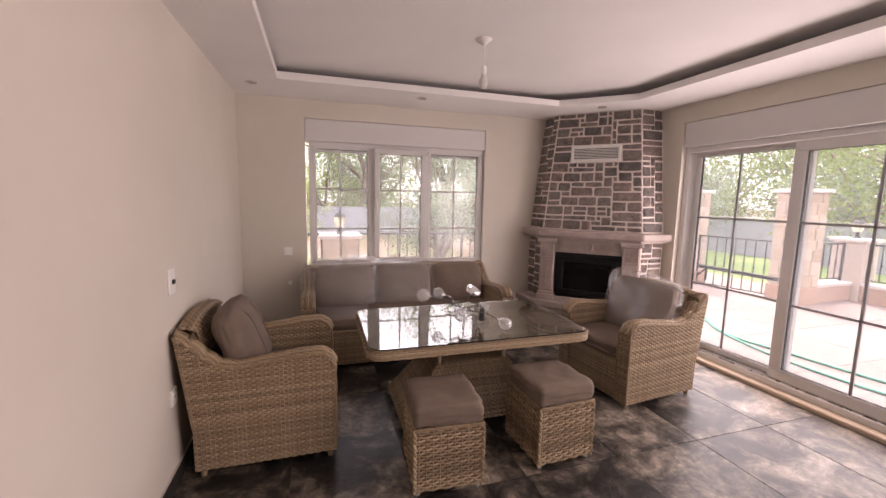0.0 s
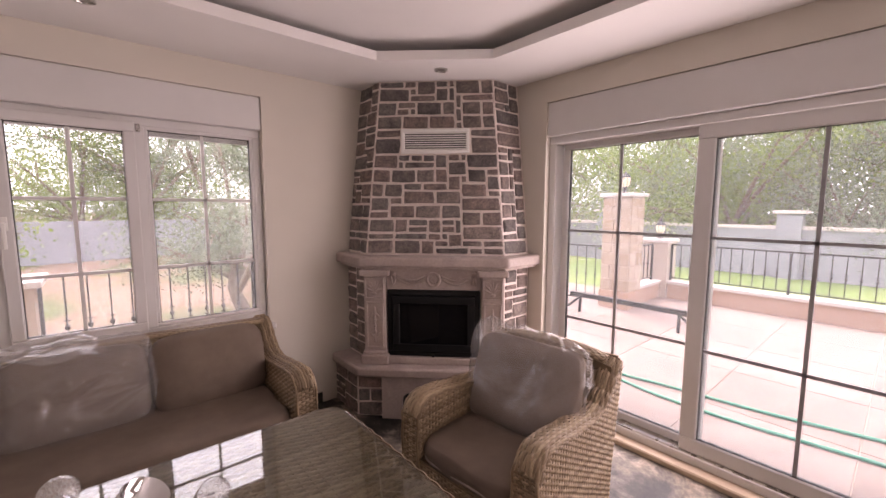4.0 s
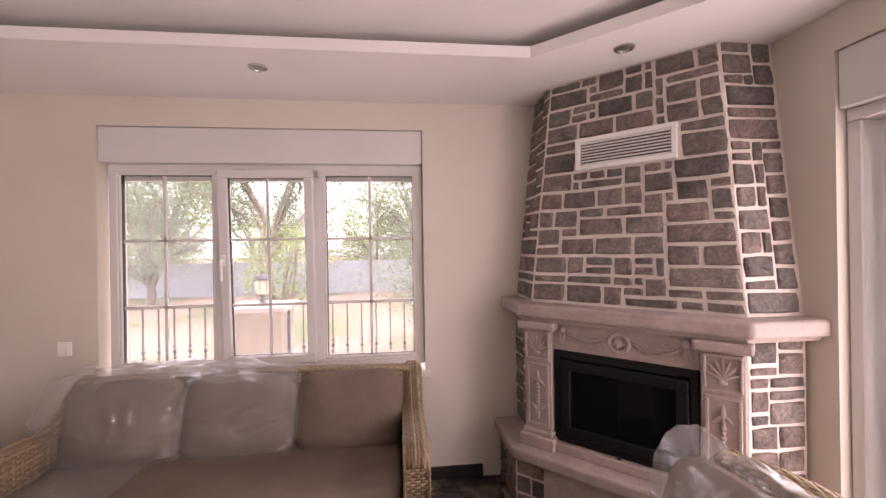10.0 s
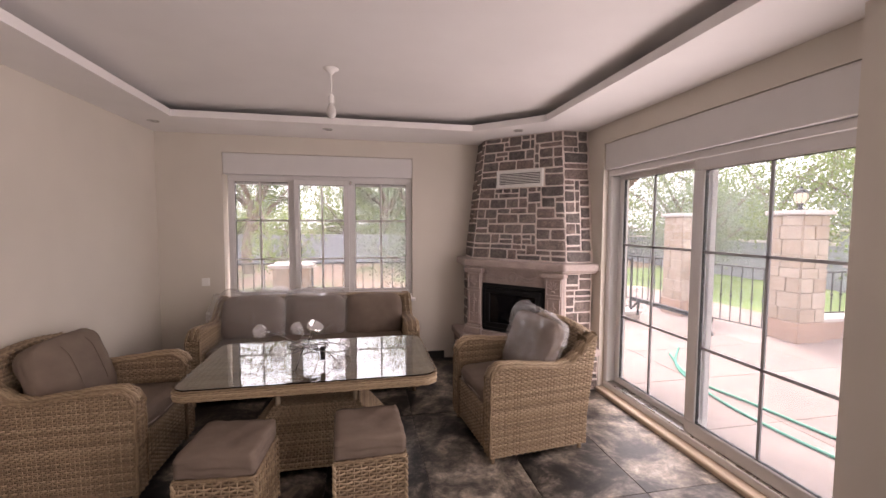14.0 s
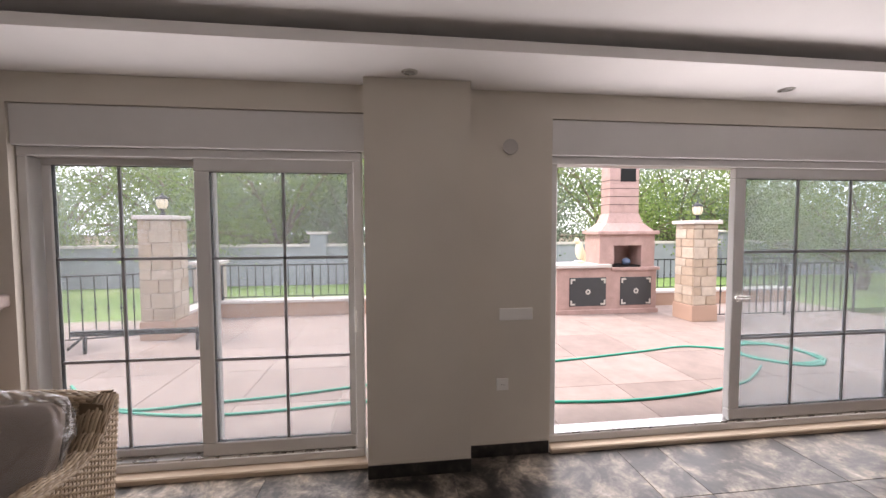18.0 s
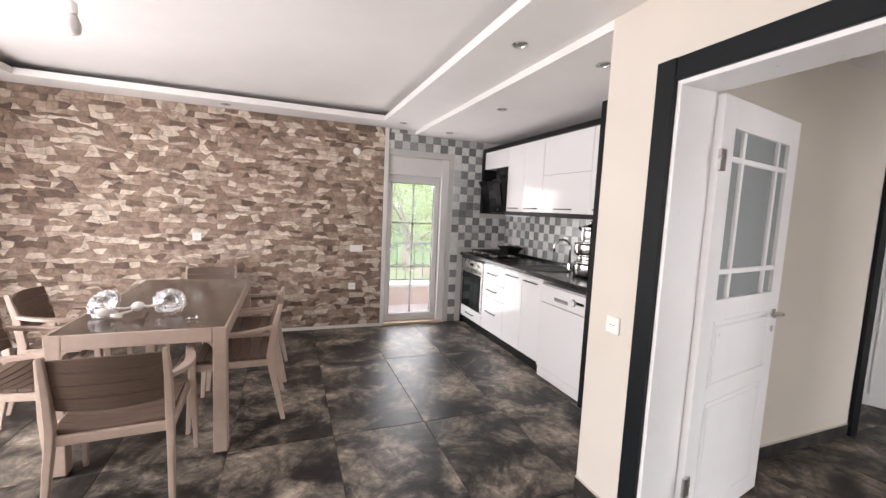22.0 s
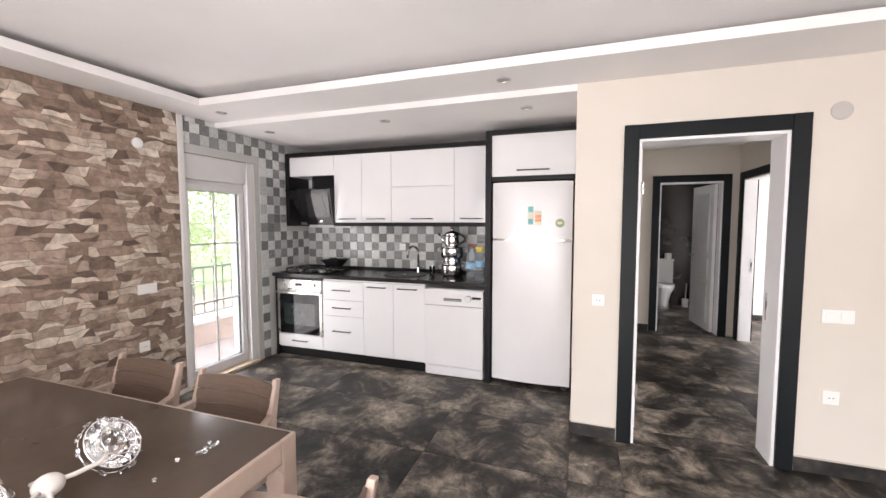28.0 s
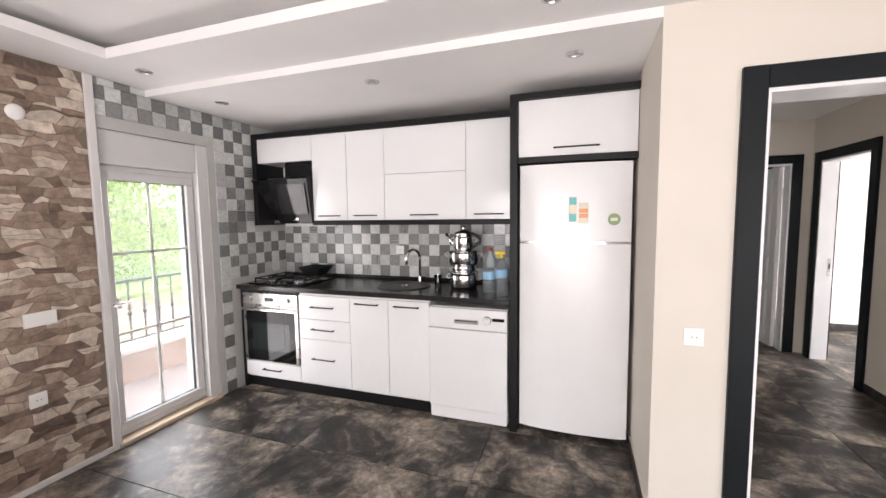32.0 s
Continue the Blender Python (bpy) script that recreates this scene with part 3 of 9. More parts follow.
def torus_bm(bm, cx, y, cz, R, r, seg=28, ring_seg=8, flat_y=0.7):
    vs = []
    for i in range(seg):
        a = 2 * math.pi * i / seg
        row = []
        for k in range(ring_seg):
            b = 2 * math.pi * k / ring_seg
            d = R + r * math.cos(b)
            row.append(bm.verts.new((cx + d * math.cos(a), y + flat_y * r * math.sin(b), cz + d * math.sin(a))))
        vs.append(row)
    for i in range(seg):
        for k in range(ring_seg):
            j, n = (i + 1) % seg, (k + 1) % ring_seg
            bm.faces.new((vs[i][k], vs[j][k], vs[j][n], vs[i][n]))


def blob(bm, x, y, z, rx, ry, rz, turn=0.0, seg=10):
    m = Matrix.Translation((x, y, z)) @ Matrix.Rotation(turn, 4, "Y") @ Matrix.Diagonal((rx, ry, rz, 1))
    bmesh.ops.create_uvsphere(bm, u_segments=seg, v_segments=7, radius=1, matrix=m)


bm = new_bm()
torus_bm(bm, 0, -0.028, 0.995, 0.044, 0.011)
part("wreath", bm, CARVED, fp, "carved ring", smooth=True)
bm = new_bm()
blob(bm, 0, -0.022, 0.995, 0.028, 0.012, 0.028)
for i in range(12):
    a = math.pi * i / 6
    blob(bm, 0.022 * math.cos(a), -0.028, 0.995 + 0.022 * math.sin(a), 0.011, 0.008, 0.004, -a, 6)
part("rosette", bm, CARVED, fp, smooth=True)
for s in (-1, 1):
    bm = new_bm()
    for i in range(16):
        f = i / 15
        x = s * (0.065 + 0.19 * f)
        z = 1.005 - 0.032 * math.sin(math.pi * f)
        for k in (-1, 1):
            blob(bm, x, -0.024, z + k * (0.008 + 0.006 * math.sin(math.pi * f)), 0.013, 0.009, 0.007, s * k * 0.6, 6)
    tagged(part("garland", bm, CARVED, fp, smooth=True), "carved leaf garland", kind="stuff")
    bm = new_bm()
    blob(bm, s * 0.285, -0.026, 1.03, 0.018, 0.012, 0.02)
    blob(bm, s * 0.278, -0.024, 0.985, 0.009, 0.009, 0.03, 0.2)
    blob(bm, s * 0.295, -0.024, 0.98, 0.009, 0.009, 0.035, -0.2)
    part("tassel", bm, CARVED, fp, smooth=True)
    # pilaster
    p0, p1 = sorted((s * 0.338, s * 0.495))
    c = (p0 + p1) / 2
    part("pilaster_base", box(new_bm(), p0 - 0.02, -0.088, 0.385, p1 + 0.02, 0.036, 0.452, 0.006), CARVED, fp)
    part("pilaster_foot", box(new_bm(), p0 - 0.008, -0.07, 0.452, p1 + 0.008, 0.036, 0.478, 0.006), CARVED, fp)
    pil = part("pilaster", box(new_bm(), p0, -0.05, 0.478, p1, 0.036, 1.02, 0.004), CARVED, fp, "carved pilaster")
    part("capital", box(new_bm(), p0 - 0.028, -0.085, 1.022, p1 + 0.028, 0.036, 1.066, 0.010, 2), CARVED, fp)
    part("panel_frame", frame_bm(p0 + 0.014, p1 - 0.014, 0.495, 0.835, 0.014, -0.058, -0.048, "x", 0.003), CARVED, pil)
    part("upper_frame", frame_bm(p0 + 0.008, p1 - 0.008, 0.855, 1.012, 0.012, -0.064, -0.048, "x", 0.003), CARVED, pil)
    bm = new_bm()
    for q in range(-3, 4):
        a = q * 0.42
        blob(bm, c + 0.030 * math.sin(a), -0.055, 0.905 + 0.046 * math.cos(a), 0.0085, 0.009, 0.042, a * 0.9, 6)
    blob(bm, c, -0.057, 0.895, 0.02, 0.010, 0.014)
    part("acanthus_leaf", bm, CARVED, pil, smooth=True)
    bm = new_bm()
    for zc, d in ((0.76, 1), (0.57, -1)):
        blob(bm, c, -0.053, zc, 0.011, 0.009, 0.040)
        for k in (-1, 1):
            blob(bm, c + k * 0.019, -0.053, zc - d * 0.022, 0.008, 0.008, 0.028, d * k * -0.75, 6)
    for i in range(7):
        blob(bm, c, -0.053, 0.60 + 0.02 * i, 0.009 + 0.004 * (i % 2), 0.008, 0.012, 0, 6)
    tagged(part("fleuron", bm, CARVED, pil, smooth=True), "carved leaf ornament", kind="stuff")

# air grille
gz0, gz1, gx = 1.885, 2.055, 0.243
def breast_y(z):
    return YB + (YT - YB) * (z - 1.158) / (SOFFIT - 1.158)


grille = part("air_grille", frame_bm(-gx, gx, gz0, gz1, 0.024, breast_y(1.97) - 0.035, breast_y(1.97) + 0.02, "x", 0.003), WHITE_PLASTIC, fp, "cream slatted air grille")
# black sheet close behind the slats paints the duct's shade
part("grille_back", box(new_bm(), -gx + 0.02, breast_y(1.97) - 0.012, gz0 + 0.02, gx - 0.02, breast_y(1.97) - 0.008, gz1 - 0.02), SOOT_AND_SHADE, grille)
for i in range(8):
    z = gz0 + 0.030 + i * 0.0157
    part("slat", box(new_bm(), -gx + 0.022, breast_y(1.97) - 0.030, z - 0.0032, gx - 0.022, breast_y(1.97) - 0.014, z + 0.0032, 0.001), WHITE_PLASTIC, grille)

# ---- wicker furniture ----
WICKER = material("tan_wicker_strand", (0.36, 0.26, 0.15), 0.55)
def _wicker():
    m = WICKER
    n, l, b = nodes_of(m)
    geo = n.new("ShaderNodeNewGeometry")
    per = ramp(m, geo.outputs["Random Per Island"], [(0.0, (0.20, 0.138, 0.082)), (0.5, (0.29, 0.208, 0.125)), (1.0, (0.40, 0.30, 0.19))])
    fine = ramp(m, noise_of(m, coords(m, (1, 1, 1)), 90, 3), [(0.3, (0.78, 0.78, 0.78)), (0.7, (1.12, 1.12, 1.12))])
    l.new(mix_colour(m, 0.8, per, fine, "MULTIPLY"), b.inputs["Base Color"])


_wicker()
TAN_LEG = flat("tan_metal_leg", (0.20, 0.14, 0.085), 0.5)
# strand brown darkened, to paint shade in the gaps of the weave
WICKER_GAP = flat("dark_wicker_inside", (0.15, 0.103, 0.06), 0.8)


def fabric(name, colour):
    m = material(name, colour, 0.85)
    n, l, b = nodes_of(m)
    b.inputs["Specular IOR Level"].default_value = 0.2
    w = coords(m)
    lo, hi = tuple(c * 0.88 for c in colour), tuple(c * 1.1 for c in colour)
    l.new(ramp(m, noise_of(m, w, 7, 5, 0.6), [(0.3, lo), (0.7, hi)]), b.inputs["Base Color"])
    bump(m, noise_of(m, w, 420, 2), 0.25, 0.002)
    bump(m, noise_of(m, w, 9, 4), 0.25, 0.02)
    return m


TAUPE = fabric("taupe_cushion_fabric", (0.178, 0.137, 0.108))
SEAM = flat("light_piping", (0.30, 0.25, 0.22), 0.8)
PLASTIC_WRAP = bpy.data.materials.new("clear_plastic_wrap")
def _wrap():
    m = PLASTIC_WRAP
    m.use_nodes = True
    n, l = m.node_tree.nodes, m.node_tree.links
    n.clear()
    out, mix, film_, tr, gl, milk = (n.new(k) for k in ("ShaderNodeOutputMaterial", "ShaderNodeMixShader", "ShaderNodeMixShader", "ShaderNodeBsdfTransparent", "ShaderNodeBsdfGlossy", "ShaderNodeBsdfDiffuse"))
    lw, pw, sc = n.new("ShaderNodeLayerWeight"), n.new("ShaderNodeMath"), n.new("ShaderNodeMath")
    pw.operation, sc.operation = "POWER", "MULTIPLY_ADD"
    pw.inputs[1].default_value = 3.0
    sc.inputs[1].default_value, sc.inputs[2].default_value = 0.40, 0.055
    gl.inputs["Roughness"].default_value = 0.07
    tr.inputs[0].default_value = (0.97, 0.97, 0.97, 1)
    milk.inputs[0].default_value = (0.8, 0.8, 0.8, 1)
    film_.inputs[0].default_value = 0.10
    c, t, u = n.new("ShaderNodeTexCoord"), n.new("ShaderNodeTexNoise"), n.new("ShaderNodeBump")
    t.inputs["Scale"].default_value, t.inputs["Detail"].default_value, t.inputs["Distortion"].default_value = 4.5, 3, 0.9
    t.noise_type = "RIDGED_MULTIFRACTAL"
    u.inputs["Strength"].default_value, u.inputs["Distance"].default_value = 0.4, 0.02
    l.new(c.outputs["Object"], t.inputs["Vector"])
    l.new(t.outputs["Fac"], u.inputs["Height"])
    l.new(u.outputs[0], gl.inputs["Normal"])
    l.new(lw.outputs["Facing"], pw.inputs[0])
    l.new(pw.outputs[0], sc.inputs[0])
    l.new(sc.outputs[0], mix.inputs[0])
    l.new(tr.outputs[0], film_.inputs[1])
    l.new(milk.outputs[0], film_.inputs[2])
    l.new(film_.outputs[0], mix.inputs[1])
    l.new(gl.outputs[0], mix.inputs[2])
    l.new(mix.outputs[0], out.inputs[0])


_wrap()
LOOSE_PLASTIC = PLASTIC_WRAP.copy()
LOOSE_PLASTIC.name = "loose_plastic_sheet"
for nd in LOOSE_PLASTIC.node_tree.nodes:
    if nd.bl_idname == "ShaderNodeMixShader" and not nd.inputs[0].is_linked:
        nd.inputs[0].default_value = 0.14


def lathe(bm, prof, n=32):
    rows = [[bm.verts.new((r * math.cos(2 * math.pi * i / n), r * math.sin(2 * math.pi * i / n), z)) for i in range(n)] for r, z in prof]
    for a, b in zip(rows, rows[1:]):
        for i in range(n):
            bm.faces.new((a[i], a[(i + 1) % n], b[(i + 1) % n], b[i]))
    if prof[0][0] > 0:
        bm.faces.new(rows[0][::-1])
    bm.faces.new(rows[-1])
    return bm


class Weave:
    """Gathers woven strands over surfaces given as functions of metres (u along, v up)."""

    def __init__(self, pitch=0.0212, row=0.0124, amp=0.0042):
        self.v, self.f, self.pitch, self.row, self.amp = [], [], pitch, row, amp

    def strand(self, pts, ups, outs, half=0.0060, thick=0.0026):
        k = len(self.v)
        for p, u, o in zip(pts, ups, outs):
            for a, b in ((-1.0, -0.8), (-0.55, 1.0), (0.55, 1.0), (1.0, -0.8)):
                self.v.append(tuple(p + u * (a * half) + o * (b * thick)))
        for i in range(len(pts) - 1):
            for j in range(3):
                q = k + 4 * i + j
                self.f.append((q, q + 4, q + 5, q + 1))

    def panel(self, S, length, z0, top, step=None):
        """S(u, v) gives a place and the outward side; rows run along u from v = z0 up to top(u)."""
        step = self.pitch / 4.0
        us = [step * i for i in range(int(length / step) + 1)] + [length]
        tops = [top(u) for u in us]
        r, v = 0, z0
        while v < max(tops):
            run = []
            for i, u in enumerate(us + [None]):
                if u is not None and tops[i] > v:
                    run.append(u)
                    continue
                if len(run) > 1:
                    pts, ups, outs = [], [], []
                    for q in run:
                        p, o = S(q, v)
                        p2, _ = S(q, v + 0.004)
                        up = (p2 - p).normalized()
                        w = math.sin(math.pi * q / self.pitch + math.pi * r)
                        pts.append(p + o * (self.amp * w))
                        ups.append(up)
                        outs.append(o)
                    self.strand(pts, ups, outs)
                run = []
            v += self.row
            r += 1
        # upright stakes
        u = self.pitch / 2
        while u < length:
            t = top(u)
            pts, ups, outs = [], [], []
            m = max(2, int((t - z0) / 0.06))
            for i in range(m + 1):
                v = z0 + (t - z0) * i / m
                p, o = S(u, v)
                p2, _ = S(u + 0.004, v)
                pts.append(p)
                ups.append((p2 - p).normalized())
                outs.append(o)
            self.strand(pts, ups, outs, 0.004, 0.002)
            u += self.pitch

    def tube(self, pts, r=0.006, seg=6):
        """A plain round cane along points."""
        k = len(self.v)
        n = len(pts)
        for i, p in enumerate(pts):
            d = (pts[min(i + 1, n - 1)] - pts[max(i - 1, 0)]).normalized()
            a = d.cross(Vector((0.3, 0.5, 0.81))).normalized()
            b = d.cross(a)
            for s in range(seg):
                t = 2 * math.pi * s / seg
                self.v.append(tuple(p + a * (r * math.cos(t)) + b * (r * math.sin(t))))
        for i in range(n - 1):
            for s in range(seg):
                e = (s + 1) % seg
                self.f.append((k + i * seg + s, k + i * seg + e, k + (i + 1) * seg + e, k + (i + 1) * seg + s))

    def done(self, name, parent, label=""):
        me = bpy.data.meshes.new(name)
        me.from_pydata(self.v, [], self.f)
        me.materials.append(WICKER)
        me.polygons.foreach_set("use_smooth", [True] * len(me.polygons))
        ob = new(name, me)
        ob.parent = parent
        return tagged(ob, label, kind="stuff")


def cushion_bm(sx, sy, sz, puff=0.25, seed=0, cuts=9, round_xy=7.0):
    """A stuffed cushion about the origin: rounded outline, fuller in the middle, slightly creased."""
    bm = new_bm()
    bmesh.ops.create_cube(bm, size=2)
    bmesh.ops.subdivide_edges(bm, edges=bm.edges, cuts=cuts, use_grid_fill=True)
    for v in bm.verts:
        x, y, z = v.co
        r = max(abs(x), abs(y), 1e-6)
        q = (abs(x) ** round_xy + abs(y) ** round_xy) ** (1 / round_xy)
        k = r / max(q, 1e-6)
        fx, fy = x * k, y * k
        edge = max(abs(x), abs(y))
        full = 1 - puff * edge ** 4
        pinch = 1 - 0.05 * (1 - z * z) * 0 - 0.04 * abs(z) ** 3
        zz = z * full
        n = noise.noise(Vector((x * 2 + seed * 7, y * 2, z * 2))) * 0.012
        v.co = (fx * sx / 2 * pinch + n * 0.5, fy * sy / 2 * pinch + n * 0.5, zz * sz / 2 + n)
    return bm


def place(bm, m):
    bmesh.ops.transform(bm, matrix=m, verts=bm.verts)
    return bm


def wrap_bm(sx, sy, sz, seed, grow=0.006, gather=1, peak=0.0):
    """A loose bag round a cushion: sharp folds that run out to gathered corners."""
    bm = cushion_bm(sx + 2 * grow, sy + 2 * grow, sz + 2 * grow, 0.45, seed, 56, 6.0)
    for v in bm.verts:
        p = v.co.copy()
        q = Vector((p.x * 6 + seed * 5, p.y * 6, p.z * 4))
        warp = Vector((noise.noise(q), noise.noise(q + Vector((9, 0, 0))), noise.noise(q + Vector((0, 9, 0))))) * 0.9
        fold = 1 - abs(noise.noise(Vector((p.x * 11, p.y * 5, p.z * 7 + seed)) + warp)) * 2.4
        fine = 1 - abs(noise.noise(Vector((p.x * 24 + seed, p.y * 17, p.z * 20)) + warp * 2)) * 2.2
        edge = max(abs(p.x) / sx, abs(p.y) / sy) * 2
        far = max(0.0, edge - 0.8) * 5
        d = Vector((p.x, p.y, p.z * 2.5)).normalized()
        # folds fan out from the knot at one end
        fan = math.atan2(p.y, abs(p.x - gather * sx * 0.54) + 1e-4)
        knot = math.hypot(p.x - gather * sx * 0.54, p.y)
        ray = 1 - 2 * abs(((fan * 4.3 + 0.35 * noise.noise(q * 0.7)) % 1.0) - 0.5)
        p = p + d * (0.016 * ray ** 2 * math.exp(-knot / 0.16))
        v.co = p + d * (max(0, fold) * 0.018 * (0.5 + far) + max(0, fine) * 0.005 + 0.0015)
        # the bag's empty corner stands up to a point
        v.co += Vector((gather * 0.7, 0.75, 0)) * (peak * math.exp(-(math.hypot(p.x - gather * sx / 2, p.y - sy / 2) / 0.085) ** 2))
        if p.y > 0.75 * sy / 2:
            v.co += Vector((0, 0.05 * max(0, noise.noise(Vector((p.x * 7 + seed * 3, 0, p.z * 6))) + 0.25), 0))
    return bm


def armchair_top(s, d):
    """Height of the side's upper edge, s metres behind the front."""
    pts = ((0.0, 0.545), (0.03, 0.598), (0.075, 0.622), (0.16, 0.62), (0.32, 0.60), (0.47, 0.583), (0.55, 0.597), (0.61, 0.645), (0.655, 0.712), (0.685, 0.752), (d, 0.765))
    for (a, p), (b, q) in zip(pts, pts[1:]):
        if s <= b:
            f = (s - a) / (b - a)
            f = f * f * (3 - 2 * f)
            return p + (q - p) * f
    return pts[-1][1]


def shell(parent, W, D, arm=0.095, back_h=0.81):
    """Woven body: two sides, back and apron. Front at y = -D/2, the chair's middle at x = 0."""
    def lean(y, z):
        # the back rakes outward towards its top
        t = max(0.0, (y + D / 2) / D)
        return 0.07 * t ** 4 * max(0.0, (z - 0.25) / 0.6)
    for s in (-1, 1):
        w = Weave()
        def outer(u, v, s=s):
            y = -D / 2 + u
            return Vector((s * (W / 2 + 0.012 * (v / 0.6)), y + lean(y, v), v)), Vector((s, 0, 0))
        def inner(u, v, s=s):
            y = -D / 2 + u
            return Vector((s * (W / 2 - arm), y + lean(y, v), v)), Vector((-s, 0, 0))
        def front(u, v, s=s):
            return Vector((s * (W / 2 + 0.008 - u), -D / 2, v)), Vector((0, -1, 0))
        w.panel(outer, D, 0.05, lambda u: armchair_top(u, D))
        w.panel(inner, D - 0.07, 0.36, lambda u: armchair_top(u, D))
        w.panel(front, arm + 0.008, 0.05, lambda u: 0.562)
        # rolled top, strands along the arm
        rows = 11
        for r in range(rows + 1):
            a = math.pi * r / rows
            pts, ups, outs = [], [], []
            n = int(D / 0.0075)
            for i in range(n + 1):
                u = D * i / n
                y = -D / 2 + u
                z = armchair_top(u, D)
                c = Vector((s * (W / 2 + 0.006 - arm / 2), y + lean(y, z), z - 0.006))
                ya, yb = y - 0.008, y + 0.008
                za, zb = armchair_top(max(0, u - 0.008), D), armchair_top(min(D, u + 0.008), D)
                nrm = Vector((0, -(zb - za), yb + lean(yb, zb) - ya - lean(ya, za))).normalized()
                o = Vector((math.cos(a) * s, 0, 0)) + nrm * (math.sin(a) * 0.55)
                wv = math.sin(math.pi * u / 0.0225 + math.pi * r)
                pts.append(c + Vector((math.cos(a) * s * (arm / 2 + 0.006), 0, 0)) + nrm * (math.sin(a) * 0.027) + o.normalized() * (0.003 * wv))
                ups.append((Vector((-math.sin(a) * s, 0, 0)) + nrm * math.cos(a)).normalized())
                outs.append(o.normalized())
            w.strand(pts, ups, outs, 0.0066, 0.003)
        # the roll is closed at its end behind the back
        ye, ze = D / 2 + lean(D / 2, armchair_top(D, D)), armchair_top(D, D)
        for k in range(6):
            half = (arm / 2 + 0.004) * math.sqrt(max(0.05, 1 - ((k - 1.5) / 4.5) ** 2))
            w.tube([Vector((s * (W / 2 + 0.006 - arm / 2) + half * f, ye + 0.002, ze - 0.03 + 0.0105 * k)) for f in (-1, -0.5, 0, 0.5, 1)], 0.0068)
        w.done("side", parent, "woven side and armrest")
        # braided cane on the edges
        w = Weave()
        for x in (W / 2 + 0.008, W / 2 - arm):
            pts = [Vector((s * x, -D / 2 - 0.002, 0.07 + 0.475 * i / 8)) for i in range(9)]
            pts += [Vector((s * x, -D / 2 + D * i / 40 + lean(-D / 2 + D * i / 40, armchair_top(D * i / 40, D)), armchair_top(D * i / 40, D) + 0.002)) for i in range(41)]
            for k in range(2):
                q = [p + Vector((0, 0.006 * math.sin(i * 1.3 + k * math.pi), 0.004 * math.cos(i * 1.3 + k * math.pi))) for i, p in enumerate(pts)]
                w.tube(q, 0.0062)
        w.done("edge_cane", parent)
    w = Weave()
    def top_back(u):
        f = (u / W) * 2 - 1
        return 0.765 + (back_h - 0.765) * (1 - f * f)
    def bo(u, v):
        x = W / 2 - u
        return Vector((x, D / 2 + lean(D / 2, v) + 0.0, v)), Vector((0, 1, 0))
    def bi(u, v):
        x = -W / 2 + arm + u
        return Vector((x, D / 2 - 0.075 + lean(D / 2, v), v)), Vector((0, -1, 0))
    w.panel(bo, W, 0.05, top_back)
    w.panel(bi, W - 2 * arm, 0.36, lambda u: top_back(u + arm))
    for r in range(10):
        a = math.pi * r / 9
        n = max(20, int(W / 0.0075))
        pts, ups, outs = [], [], []
        for i in range(n + 1):
            u = arm * 0.45 + (W - arm * 0.9) * i / n
            z = top_back(u)
            c = Vector((-W / 2 + u, D / 2 - 0.0375 + lean(D / 2, z), z - 0.004))
            o = Vector((0, math.cos(a), 0.45 * math.sin(a)))
            pts.append(c + Vector((0, o.y * 0.042, o.z * 0.04)) + o.normalized() * (0.003 * math.sin(math.pi * u / 0.0225 + math.pi * r)))
            ups.append(Vector((0, -math.sin(a), math.cos(a))))
            outs.append(o.normalized())
        w.strand(pts, ups, outs, 0.0085, 0.003)
    w.done("back", parent, "woven back")
    w = Weave()
    def ap(u, v):
        return Vector((-W / 2 + arm + u, -D / 2 + 0.012, v)), Vector((0, -1, 0))
    w.panel(ap, W - 2 * arm, 0.05, lambda u: 0.335)
    w.tube([Vector((-W / 2 + arm + (W - 2 * arm) * i / 20, -D / 2 + 0.012, 0.338)) for i in range(21)], 0.007)
    w.done("apron", parent)
    # added solid core; its darker brown paints the shade between the strands
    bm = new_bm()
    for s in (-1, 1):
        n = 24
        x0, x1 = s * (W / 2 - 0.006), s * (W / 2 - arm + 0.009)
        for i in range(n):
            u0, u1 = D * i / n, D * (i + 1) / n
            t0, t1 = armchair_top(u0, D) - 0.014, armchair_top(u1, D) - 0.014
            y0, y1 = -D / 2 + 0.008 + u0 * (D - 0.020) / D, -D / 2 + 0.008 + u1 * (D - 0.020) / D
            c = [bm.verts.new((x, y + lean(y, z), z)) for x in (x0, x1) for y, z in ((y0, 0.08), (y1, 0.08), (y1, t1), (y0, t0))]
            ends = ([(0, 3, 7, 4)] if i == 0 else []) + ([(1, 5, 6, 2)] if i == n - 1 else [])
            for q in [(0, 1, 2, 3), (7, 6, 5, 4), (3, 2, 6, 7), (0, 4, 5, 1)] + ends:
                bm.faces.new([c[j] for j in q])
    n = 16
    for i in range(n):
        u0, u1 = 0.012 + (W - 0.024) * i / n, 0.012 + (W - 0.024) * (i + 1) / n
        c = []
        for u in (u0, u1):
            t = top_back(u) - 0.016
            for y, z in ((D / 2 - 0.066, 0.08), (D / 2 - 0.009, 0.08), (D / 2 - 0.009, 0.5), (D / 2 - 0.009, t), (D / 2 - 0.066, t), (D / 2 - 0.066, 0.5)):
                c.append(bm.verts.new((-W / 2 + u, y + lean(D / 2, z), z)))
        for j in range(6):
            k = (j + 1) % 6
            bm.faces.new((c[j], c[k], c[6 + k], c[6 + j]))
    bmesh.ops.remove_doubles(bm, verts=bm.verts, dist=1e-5)
